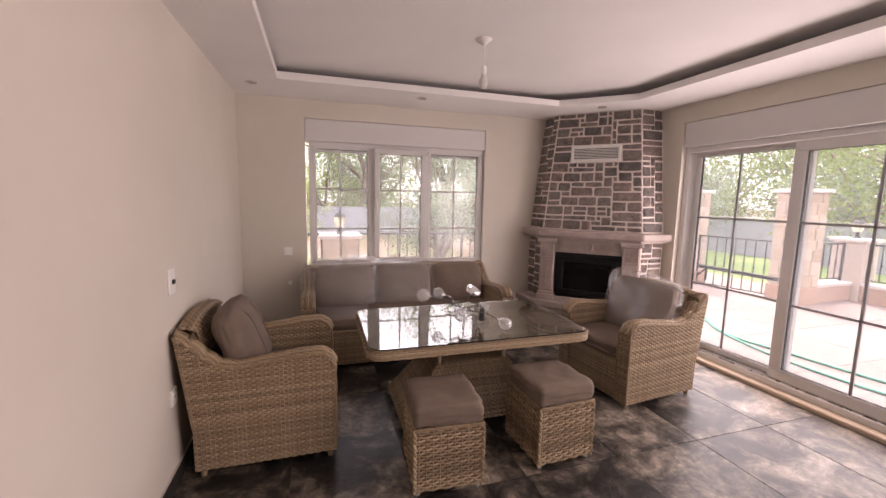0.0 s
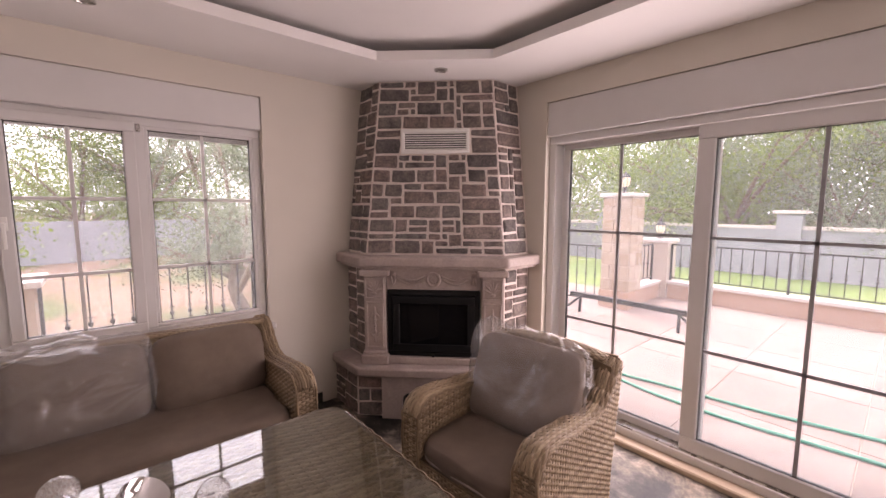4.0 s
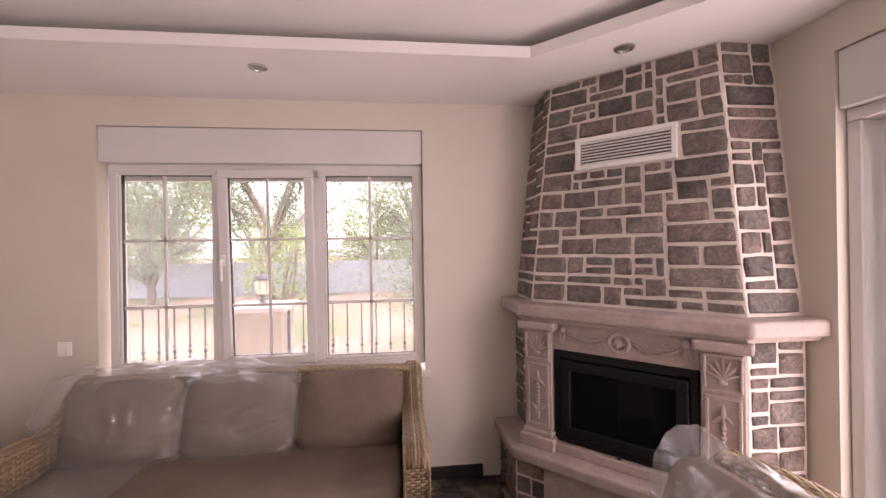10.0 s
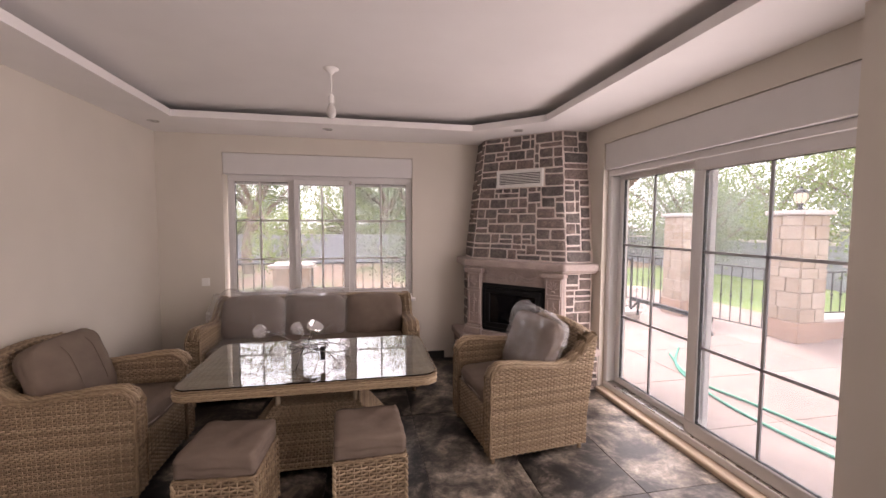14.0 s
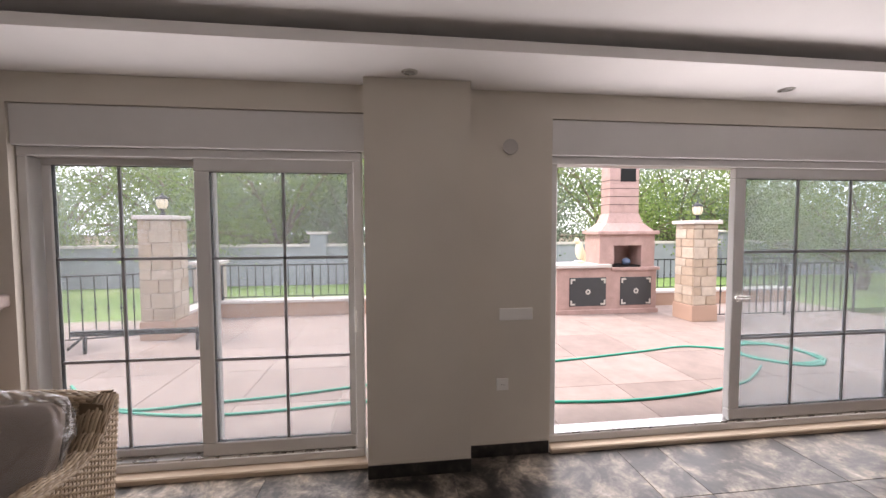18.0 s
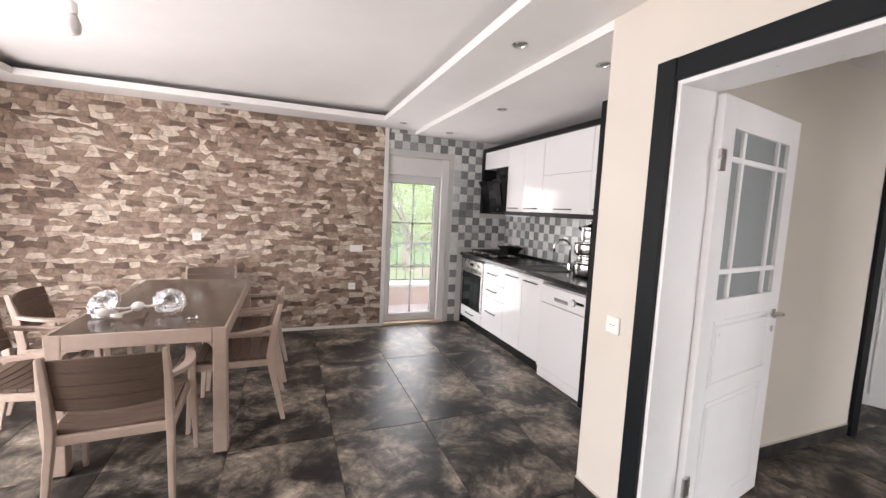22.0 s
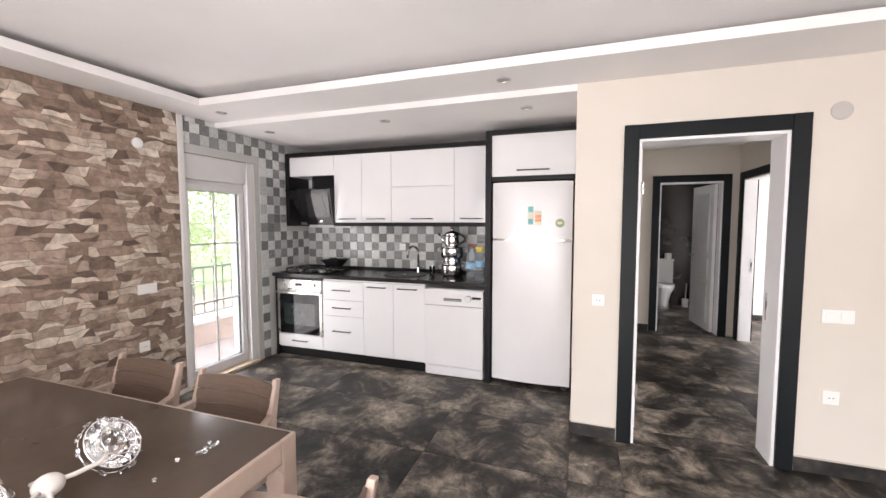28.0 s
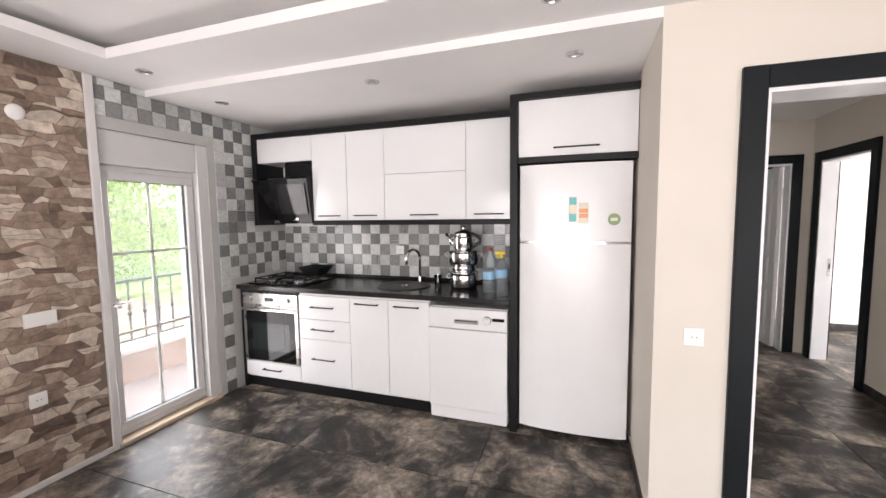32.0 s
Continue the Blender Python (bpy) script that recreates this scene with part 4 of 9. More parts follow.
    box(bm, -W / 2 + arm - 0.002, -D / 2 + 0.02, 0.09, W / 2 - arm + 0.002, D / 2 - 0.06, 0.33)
    part("core", bm, WICKER_GAP, parent)
    for sx in (-1, 1):
        for sy in (-1, 1):
            bm = new_bm()
            bmesh.ops.create_cone(bm, cap_ends=True, segments=12, radius1=0.014, radius2=0.02, depth=0.085, matrix=Matrix.Translation((sx * (W / 2 - 0.03), sy * (D / 2 - 0.03), 0.0425)))
            part("leg", bm, TAN_LEG, parent)


def armchair(name, m, label, wrapped, group):
    c = thing(name, m, label, "armchair", group)
    W, D = 0.70, 0.70
    shell(c, W, D)
    part("seat_cushion", place(cushion_bm(0.53, 0.62, 0.12, 0.18, 1), Matrix.Translation((0, -0.045, 0.395))), TAUPE, c, "taupe seat cushion", True)
    w = Weave()
    w.v, w.f = [], []
    pts = []
    for i in range(33):
        a = 2 * math.pi * i / 32
        q = lambda t: math.copysign(abs(t) ** 0.3, t)
        pts.append(Vector((0.262 * q(math.cos(a)), -0.045 + 0.307 * q(math.sin(a)), 0.372)))
    w.tube(pts, 0.005)
    ob = w.done("piping", c)
    ob.data.materials[0] = SEAM
    back_m = Matrix.Translation((0, 0.120 if wrapped else 0.155, 0.635 if wrapped else 0.632)) @ Matrix.Rotation(radians(68 if wrapped else 70), 4, "X")
    part("back_cushion", place(cushion_bm(0.575 if wrapped else 0.56, 0.44 if wrapped else 0.445, 0.17 if wrapped else 0.20, 0.5, 2 + wrapped, 10, 7.0 if wrapped else 5.0), back_m), TAUPE, c, "taupe back cushion", True)
    if wrapped:
        part("plastic_wrap", place(wrap_bm(0.585, 0.45, 0.17, 3, gather=-1, peak=0.075), back_m), PLASTIC_WRAP, c, "clear crumpled plastic wrap")
    else:
        for x in (-0.1, 0.1):
            bm = new_bm()
            pts = []
            for i in range(19):
                f = i / 18 * 2 - 1
                z = 0.1 * (1 - 0.5 * max(abs(x) / 0.28, abs(f)) ** 4) + 0.004
                pts.append(Vector((x, f * 0.195, z + 0.001)))
            w = Weave()
            w.tube([back_m @ p for p in pts], 0.0022)
            ob = w.done("seam", c)
            ob.data.materials[0] = TAUPE
    return c


armchair("wicker_armchair", pose(0.435, 6.572, 0, 0, 0, 90), "tan wicker armchair with taupe cushions against the wall", False, "wicker armchairs")
armchair("wicker_armchair", pose(3.065, 6.57, 0, 0, 0, -84), "tan wicker armchair with plastic-wrapped back cushion near terrace door", True, "wicker armchairs")

sofa = thing("wicker_sofa", pose(1.515, 7.745, 0), "three-seat tan wicker sofa with taupe cushions, partly plastic-wrapped", "sofa")
SW, SD = 1.885, 0.71
shell(sofa, SW, SD, 0.095, 0.785)
part("seat_cushion", place(cushion_bm(1.68, 0.60, 0.12, 0.15, 5, 13, 12.0), Matrix.Translation((0, -0.05, 0.395))), TAUPE, sofa, "taupe seat cushion", True)
for i in range(3):
    mm = Matrix.Translation((-0.565 + 0.565 * i, 0.185, 0.608)) @ Matrix.Rotation(radians(74), 4, "X")
    part("back_cushion", place(cushion_bm(0.56, 0.415, 0.19, 0.5, 6 + i, 10, 5.5), mm), TAUPE, sofa, "taupe back cushion", True)
    if i < 2:
        part("plastic_wrap", place(wrap_bm(*((0.68, 0.47, 0.25) if i == 0 else (0.57, 0.425, 0.20)), 8 + i, gather=2 * i - 1), Matrix.Translation((-0.035 if i == 0 else 0, 0, 0)) @ mm), PLASTIC_WRAP, sofa, "clear crumpled plastic wrap")
bm = new_bm()
bmesh.ops.create_grid(bm, x_segments=26, y_segments=12, size=0.5)
for v in bm.verts:
    x, y = v.co.x * 0.62, v.co.y * 0.26
    n = noise.noise(Vector((x * 9, y * 14, 2.2)))
    v.co = (x * 1.25 - 0.30, 0.25 + y * 1.15, 0.832 + 0.07 * n + 0.04 * math.cos(x * 5) - 2.6 * y * y)
part("plastic_sheet", bm, LOOSE_PLASTIC, sofa, "loose clear plastic over the back", True)
bm = new_bm()
bmesh.ops.create_grid(bm, x_segments=26, y_segments=14, size=0.5)
for v in bm.verts:
    x, y = v.co.x * 0.5, v.co.y * 0.5
    n = noise.noise(Vector((x * 10, y * 10, 5.2)))
    v.co = (x - 0.62, -0.10 + y, 0.463 + 0.014 * n)
part("seat_plastic", bm, LOOSE_PLASTIC, sofa, "loose clear plastic on the seat", True)


def stool(name, m, label):
    c = thing(name, m, label, "stool", "wicker stools")
    S = 0.345
    sides = (((-1, 0), "y"), ((1, 0), "y"), ((0, -1), "x"), ((0, 1), "x"))
    for k, ((nx, ny), ax) in enumerate(sides):
        w = Weave(0.036, 0.0165, 0.005)
        def S_(u, v, nx=nx, ny=ny):
            f = S / 2 + 0.004
            if nx:
                return Vector((nx * f, -S / 2 + u, v)), Vector((nx, 0, 0))
            return Vector((-S / 2 + u, ny * f, v)), Vector((0, ny, 0))
        w.panel(S_, S, 0.03, lambda u: 0.345)
        w.done("woven_side", c)
    w = Weave()
    for x in (-1, 1):
        for y in (-1, 1):
            for k in range(2):
                w.tube([Vector((x * (S / 2 + 0.003), y * (S / 2 + 0.003), 0.02 + 0.33 * i / 24)) + Vector((0.005 * math.sin(i * 1.4 + k * 3.14), 0.005 * math.cos(i * 1.4 + k * 3.14), 0)) for i in range(25)], 0.0075)
    for k in range(2):
        pts = []
        for i in range(4 * 16 + 1):
            side, f = min(i // 16, 3), (i - 16 * min(i // 16, 3)) / 16
            a, b = [(-1, -1), (1, -1), (1, 1), (-1, 1), (-1, -1)][side:side + 2]
            pts.append(Vector(((a[0] + (b[0] - a[0]) * f) * (S / 2 + 0.003), (a[1] + (b[1] - a[1]) * f) * (S / 2 + 0.003), 0.35 + 0.006 * math.sin(i * 1.5 + k * 3.14))))
        w.tube(pts, 0.0075)
    w.done("edge_cane", c)
    # added filler block, darker so that the weave's gaps look shaded
    part("core", box(new_bm(), -S / 2 + 0.006, -S / 2 + 0.006, 0.03, S / 2 - 0.006, S / 2 - 0.006, 0.35), WICKER_GAP, c)
    for x in (-1, 1):
        for y in (-1, 1):
            bm = new_bm()
            bmesh.ops.create_cone(bm, cap_ends=True, segments=10, radius1=0.012, radius2=0.014, depth=0.034, matrix=Matrix.Translation((x * 0.155, y * 0.155, 0.017)))
            part("foot", bm, GREY_PLASTIC, c)
    part("cushion", place(cushion_bm(S + 0.012, S + 0.012, 0.112, 0.10, 11, 14, 22.0), Matrix.Translation((0, 0, 0.41))), TAUPE, c, "taupe seat cushion", True)
    return c


stool("wicker_stool", pose(1.328, 5.955, 0, 0, 0, -4), "square tan wicker stool with taupe cushion")
stool("wicker_stool", pose(2.005, 5.99, 0, 0, 0, 3), "square tan wicker stool with taupe cushion")

# low table with a glass top on a flared woven base
table = thing("wicker_table", pose(1.69, 6.585, 0), "tan wicker table with glass top and flared woven base", "table")
TX, TY, TZ = 0.727, 0.437, 0.628


def rounded(hx, hy, r, n=8):
    pts = []
    for cx, cy, a0 in ((hx - r, hy - r, 0), (-hx + r, hy - r, 90), (-hx + r, -hy + r, 180), (hx - r, -hy + r, 270)):
        for i in range(n + 1):
            a = radians(a0 + 90 * i / n)
            pts.append((cx + r * math.cos(a), cy + r * math.sin(a)))
    return pts


bm = new_bm()
prism(bm, rounded(TX - 0.008, TY - 0.008, 0.09), TZ - 0.055, TZ - 0.012)
# board under the weave, its dark colour painting shade in the gaps
top = part("top_board", bm, WICKER_GAP, table)
w = Weave(0.034, 0.0128, 0.003)
def top_s(u, v):
    return Vector((-TX + 0.02 + u, -TY + 0.02 + v, TZ - 0.0105)), Vector((0, 0, 1))
w.panel(top_s, 2 * TX - 0.04, 0.0, lambda u: 2 * TY - 0.04 if 0.03 < u < 2 * TX - 0.07 else 2 * TY - 0.075)
w.done("woven_top", table, "woven top under the glass")
w = Weave(0.034, 0.0125, 0.003)
rim = rounded(TX, TY, 0.095, 14)
for r in range(5):
    pts, ups, outs = [], [], []
    closed = []
    for i in range(len(rim)):
        a, b = Vector((*rim[i], 0)), Vector((*rim[(i + 1) % len(rim)], 0))
        k = max(1, int((b - a).length / 0.012))
        closed += [a.lerp(b, j / k) for j in range(k)]
    closed.append(closed[0])
    s = 0.0
    for i, p in enumerate(closed):
        if i:
            s += (p - closed[i - 1]).length
        o = (closed[(i + 1) % (len(closed) - 1)] - closed[i - 1 if i else -2]).cross(Vector((0, 0, 1))).normalized()
        pts.append(p + o * (0.003 * math.sin(math.pi * s / 0.034 + math.pi * r)) + Vector((0, 0, TZ - 0.056 + 0.0118 * r)))
        ups.append(Vector((0, 0, 1)))
        outs.append(o)
    w.strand(pts, ups, outs, 0.0062, 0.0035)
w.done("rim", table, "braided rim")
bm = new_bm()
prism(bm, rounded(TX - 0.012, TY - 0.012, 0.085), TZ - 0.004, TZ + 0.002)
TABLE_GLASS = material("table_glass", (0.92, 0.97, 0.95), 0.02, Transmission_Weight=1.0, IOR=1.6)
part("glass_top", bm, TABLE_GLASS, table, "clear glass top")
w = Weave()
b0, b1, zb = (0.50, 0.30), (0.26, 0.16), (0.06, 0.385)
for nx, ny in ((-1, 0), (1, 0), (0, -1), (0, 1)):
    def side(u, v, nx=nx, ny=ny):
        f = (v - zb[0]) / (zb[1] - zb[0])
        hx, hy = b0[0] + (b1[0] - b0[0]) * f, b0[1] + (b1[1] - b0[1]) * f
        if nx:
            g = u / (2 * b0[1]) * 2 - 1
            return Vector((nx * hx, g * hy, v)), Vector((nx, 0, 0.5)).normalized()
        g = u / (2 * b0[0]) * 2 - 1
        return Vector((g * hx, ny * hy, v)), Vector((0, ny, 0.4)).normalized()
    w.panel(side, 2 * (b0[1] if nx else b0[0]), zb[0], lambda u: zb[1])
def lid(u, v):
    return Vector((-b1[0] + u, -b1[1] + v, zb[1] + 0.002)), Vector((0, 0, 1))
w.panel(lid, 2 * b1[0], 0, lambda u: 2 * b1[1])
w.done("woven_base", table, "flared woven base")
bm = new_bm()
lo = [bm.verts.new((x * (b0[0] - 0.006), y * (b0[1] - 0.006), zb[0])) for x, y in ((-1, -1), (1, -1), (1, 1), (-1, 1))]
hi = [bm.verts.new((x * (b1[0] - 0.006), y * (b1[1] - 0.006), zb[1] - 0.004)) for x, y in ((-1, -1), (1, -1), (1, 1), (-1, 1))]
bm.faces.new(hi)
bm.faces.new(lo[::-1])
for i in range(4):
    bm.faces.new((lo[i], lo[(i + 1) % 4], hi[(i + 1) % 4], hi[i]))
# added filler in the base, with the gaps' shade in its colour
part("base_core", bm, WICKER_GAP, table)
TAN_METAL = flat("tan_painted_tube", (0.33, 0.26, 0.18), 0.45)
for x in (-1, 1):
    for y in (-1, 1):
        bm = new_bm()
        bmesh.ops.create_cone(bm, cap_ends=True, segments=14, radius1=0.015, radius2=0.015, depth=TZ - 0.41, matrix=Matrix.Translation((x * 0.235, y * 0.135, (TZ - 0.05 + 0.36) / 2)))
        part("post", bm, TAN_METAL, table)
        bm = new_bm()
        d = (Vector((x * 0.50, y * 0.30, 0.0)) - Vector((x * 0.47, y * 0.28, 0.10)))
        bmesh.ops.create_cone(bm, cap_ends=True, segments=12, radius1=0.016, radius2=0.012, depth=0.10, matrix=Matrix.Translation((x * 0.485, y * 0.29, 0.05)))
        part("leg", bm, GREY_PLASTIC, table)


def tube_path(bm, pts, r, seg=8):
    """A round tube along points, open ends capped."""
    rows = []
    n = len(pts)
    prev = None
    for i, p in enumerate(pts):
        d = (pts[min(i + 1, n - 1)] - pts[max(i - 1, 0)]).normalized()
        a = prev - d * prev.dot(d) if prev is not None else d.orthogonal()
        a.normalize()
        prev = a
        b = d.cross(a)
        rows.append([bm.verts.new(p + a * (r * math.cos(2 * math.pi * s / seg)) + b * (r * math.sin(2 * math.pi * s / seg))) for s in range(seg)])
    for i in range(n - 1):
        for s in range(seg):
            e = (s + 1) % seg
            bm.faces.new((rows[i][s], rows[i][e], rows[i + 1][e], rows[i + 1][s]))
    bm.faces.new(rows[0][::-1])
    bm.faces.new(rows[-1])
    return bm


# dismantled lamp with glass globes lying on the glass
CRACKLE = bpy.data.materials.new("crackled_glass")
def _crackle():
    """Thin blown glass full of fine cracks: clear in the middle, bright at the rim."""
    CRACKLE.use_nodes = True
    n, l = CRACKLE.node_tree.nodes, CRACKLE.node_tree.links
    n.clear()
    out, mix, film_, tr, gl, milk = (n.new(k) for k in ("ShaderNodeOutputMaterial", "ShaderNodeMixShader", "ShaderNodeMixShader", "ShaderNodeBsdfTransparent", "ShaderNodeBsdfGlossy", "ShaderNodeBsdfDiffuse"))
    lw, pw, sc, co, vo, u, rp = (n.new(k) for k in ("ShaderNodeLayerWeight", "ShaderNodeMath", "ShaderNodeMath", "ShaderNodeTexCoord", "ShaderNodeTexVoronoi", "ShaderNodeBump", "ShaderNodeMapRange"))
    pw.operation, sc.operation = "POWER", "MULTIPLY_ADD"
    pw.inputs[1].default_value = 2.5
    sc.inputs[1].default_value, sc.inputs[2].default_value = 0.7, 0.14
    vo.feature = "DISTANCE_TO_EDGE"
    vo.inputs["Scale"].default_value = 95
    rp.inputs["From Max"].default_value = 0.12
    rp.inputs["To Min"].default_value, rp.inputs["To Max"].default_value = 0.5, 0.10
    gl.inputs["Roughness"].default_value = 0.08
    milk.inputs[0].default_value = (0.85, 0.85, 0.85, 1)
    u.inputs["Strength"].default_value, u.inputs["Distance"].default_value = 0.6, 0.003
    l.new(co.outputs["Object"], vo.inputs["Vector"])
    l.new(vo.outputs["Distance"], u.inputs["Height"])
    l.new(vo.outputs["Distance"], rp.inputs["Value"])
    l.new(u.outputs[0], gl.inputs["Normal"])
    l.new(lw.outputs["Facing"], pw.inputs[0])
    l.new(pw.outputs[0], sc.inputs[0])
    l.new(sc.outputs[0], mix.inputs[0])
    l.new(rp.outputs[0], film_.inputs[0])
    l.new(tr.outputs[0], film_.inputs[1])
    l.new(milk.outputs[0], film_.inputs[2])
    l.new(film_.outputs[0], mix.inputs[1])
    l.new(gl.outputs[0], mix.inputs[2])
    l.new(mix.outputs[0], out.inputs[0])


_crackle()
DARK_CHROME = flat("dark_chrome", (0.30, 0.29, 0.28), 0.18, 1.0, relief=0)
lamp = thing("globe_chandelier", pose(1.63, 6.48, TZ + 0.002), "dismantled chrome chandelier with crackled glass globes on the table", "chandelier")
HZ = 0.116
bm = new_bm()
lathe(bm, [(0.010, HZ - 0.012), (0.030, HZ - 0.010), (0.032, HZ), (0.028, HZ + 0.006), (0.008, HZ + 0.010)], 28)
part("hub", bm, CHROME, lamp, "chrome hub disc", True)
arms = [((-0.279, 0.006, 0.215), 0.0), ((-0.1, 0.251, 0.162), 1.1), ((-0.116, -0.271, 0.155), 2.2), ((0.221, 0.167, 0.056), 3.0), ((0.21, -0.206, 0.054), 4.1)]
for (gx_, gy_, gz_), ph in arms:
    e = Vector((gx_, gy_, max(gz_, 0.044)))
    pts = []
    side = Vector((-gy_, gx_, 0)).normalized()
    for i in range(25):
        f = i / 24
        p = Vector((0, 0, HZ)).lerp(e, f) + side * (0.05 * math.sin(f * math.pi * 1.6 + ph)) * (1 - f) * min(1, f * 6)
        p.z += 0.015 * math.sin(math.pi * f)
        pts.append(p)
    part("arm", tube_path(new_bm(), pts, 0.0035), DARK_CHROME, lamp, smooth=True)
    bm = new_bm()
    bmesh.ops.create_uvsphere(bm, u_segments=24, v_segments=16, radius=0.043, matrix=Matrix.Translation(e))
    part("globe", bm, CRACKLE, lamp, "crackled glass globe", True)
    bm = new_bm()
    d = (pts[-1] - pts[-3]).normalized()
    bmesh.ops.create_cone(bm, cap_ends=True, segments=12, radius1=0.009, radius2=0.007, depth=0.022, matrix=Matrix.Translation(e - d * 0.047) @ d.to_track_quat("Z", "Y").to_matrix().to_4x4())
    part("socket", bm, CHROME, lamp)
for i in range(6):
    a = i * 1.05 + 0.4
    bm = new_bm()
    c0 = Vector((0.085 * math.cos(a), 0.075 * math.sin(a), HZ - 0.005))
    tube_path(bm, [c0 + Vector((0.062 * math.cos(2 * math.pi * j / 24 + a), 0.052 * math.sin(2 * math.pi * j / 24 + a), 0.018 * math.sin(2 * math.pi * j / 24 + i * 1.3))) for j in range(21)], 0.003)
    part("curl", bm, DARK_CHROME, lamp, smooth=True)
bm = new_bm()
lathe(bm, [(0.010, 0.0), (0.047, 0.002), (0.050, 0.006), (0.050, 0.040), (0.047, 0.040), (0.046, 0.008), (0.010, 0.006)], 32)
part("canopy", place(bm, Matrix.Translation((0.043, -0.03, 0.220)) @ Matrix.Rotation(-0.5, 4, "Z") @ Matrix.Rotation(0.55, 4, "Y")), CHROME, lamp, "chrome canopy cup", True)
part("stem", tube_path(new_bm(), [Vector((0, 0, HZ)), Vector((0.043, -0.03, 0.222))], 0.004), DARK_CHROME, lamp)
part("lead", tube_path(new_bm(), [Vector((0, 0, HZ)), Vector((0.051, -0.037, HZ + 0.01)), Vector((0.103, -0.075, 0.085))], 0.003), DARK_CHROME, lamp)
part("connector_block", box(new_bm(), 0.088, -0.088, 0.043, 0.118, -0.062, 0.127, 0.005), BLACK_PLASTIC, lamp, "black connector block")
# two spare arms reach the glass and carry the lamp
for x, y in ((-0.05, -0.13), (0.06, 0.12)):
    part("arm", tube_path(new_bm(), [Vector((0, 0, HZ)), Vector((x * 0.5, y * 0.6, HZ * 0.8)), Vector((x, y, 0.004))], 0.0035), DARK_CHROME, lamp, smooth=True)

# ---- dining set ----
def wood_plastic(name, colour, along=(1, 30, 30), vary=0.13):
    m = material(name, colour, 0.5)
    n, l, b = nodes_of(m)
    w = coords(m, along)
    lo, hi = tuple(c * (1 - vary) for c in colour), tuple(c * (1 + vary) for c in colour)
    l.new(ramp(m, noise_of(m, w, 4, 4), [(0.3, lo), (0.7, hi)]), b.inputs["Base Color"])
    bump(m, noise_of(m, w, 12, 3), 0.1, 0.002)
    return m


FRAME_TAUPE = wood_plastic("light_taupe_resin", (0.40, 0.31, 0.255), (6, 6, 6), 0.05)
SEAT_BROWN = wood_plastic("dark_taupe_resin", (0.112, 0.076, 0.056))
nodes_of(SEAT_BROWN)[2].inputs["Specular IOR Level"].default_value = 0.3
TABLE_TOP = flat("brown_table_glass", (0.072, 0.053, 0.040), 0.14, relief=0, vary=0.12)
nodes_of(TABLE_TOP)[2].inputs["Specular IOR Level"].default_value = 0.35

dt = thing("dining_table", pose(2.158, 1.53, 0), "light taupe dining table with dark brown glossy top", "table")
DX, DY = 0.402, 0.785
part("tabletop", box(new_bm(), -DX + 0.012, -DY + 0.012, 0.735, DX - 0.012, DY - 0.012, 0.752, 0.003), TABLE_TOP, dt, "dark brown glossy top")
part("rim", box(new_bm(), -DX + 0.02, -DY + 0.02, 0.70, DX - 0.02, DY - 0.02, 0.734), FRAME_TAUPE, dt)
for s in (-1, 1):
    part("end_rail", box(new_bm(), -DX + 0.072, s * DY - 0.035 if s > 0 else -DY, 0.672, DX - 0.072, DY if s > 0 else -DY + 0.035, 0.75, 0.004), FRAME_TAUPE, dt)
    part("side_rail", box(new_bm(), DX - 0.035 if s > 0 else -DX, -DY + 0.072, 0.672, DX if s > 0 else -DX + 0.035, DY - 0.072, 0.75, 0.004), FRAME_TAUPE, dt)
    for q in (-1, 1):
        bm = new_bm()
        x0, x1 = sorted((s * DX, s * (DX - 0.072)))
        y0, y1 = sorted((q * DY, q * (DY - 0.072)))
        box(bm, x0, y0, 0.012, x1, y1, 0.75, 0.006, 2)
        leg = part("leg", bm, FRAME_TAUPE, dt)
        part("foot", box(new_bm(), x0 + 0.006, y0 + 0.006, 0, x1 - 0.006, y1 - 0.006, 0.012), BLACK_PLASTIC, leg, "black foot")
        # rounded inner corner under the end rail
        bm = new_bm()
        xc = s * (DX - 0.072)
        yy0, yy1 = sorted((q * DY, q * (DY - 0.035)))
        pts = [(xc, 0.672)] + [(xc - s * 0.05 * (1 - math.sin(a)), 0.672 - 0.05 * (1 - math.cos(a))) for a in [math.pi / 2 * i / 6 for i in range(7)]]
        lo = [bm.verts.new((x, yy0, z)) for x, z in pts]
        hi = [bm.verts.new((x, yy1, z)) for x, z in pts]
        for i in range(len(pts)):
            k = (i + 1) % len(pts)
            bm.faces.new((lo[i], lo[k], hi[k], hi[i]))
        bm.faces.new(lo)
        bm.faces.new(hi[::-1])
        part("corner_brace", bm, FRAME_TAUPE, leg)


def tapered(bm, pts, widths):
    """A rectangular bar along points; widths are (half x, half y) at each."""
    rows = [[bm.verts.new(p + Vector((sx * w, sy * d, 0))) for sx, sy in ((-1, -1), (1, -1), (1, 1), (-1, 1))] for p, (w, d) in zip(pts, widths)]
    for a, b in zip(rows, rows[1:]):
        for s in range(4):
            e = (s + 1) % 4
            bm.faces.new((a[s], a[e], b[e], b[s]))
    bm.faces.new(rows[0][::-1])
    bm.faces.new(rows[-1])
    return bm


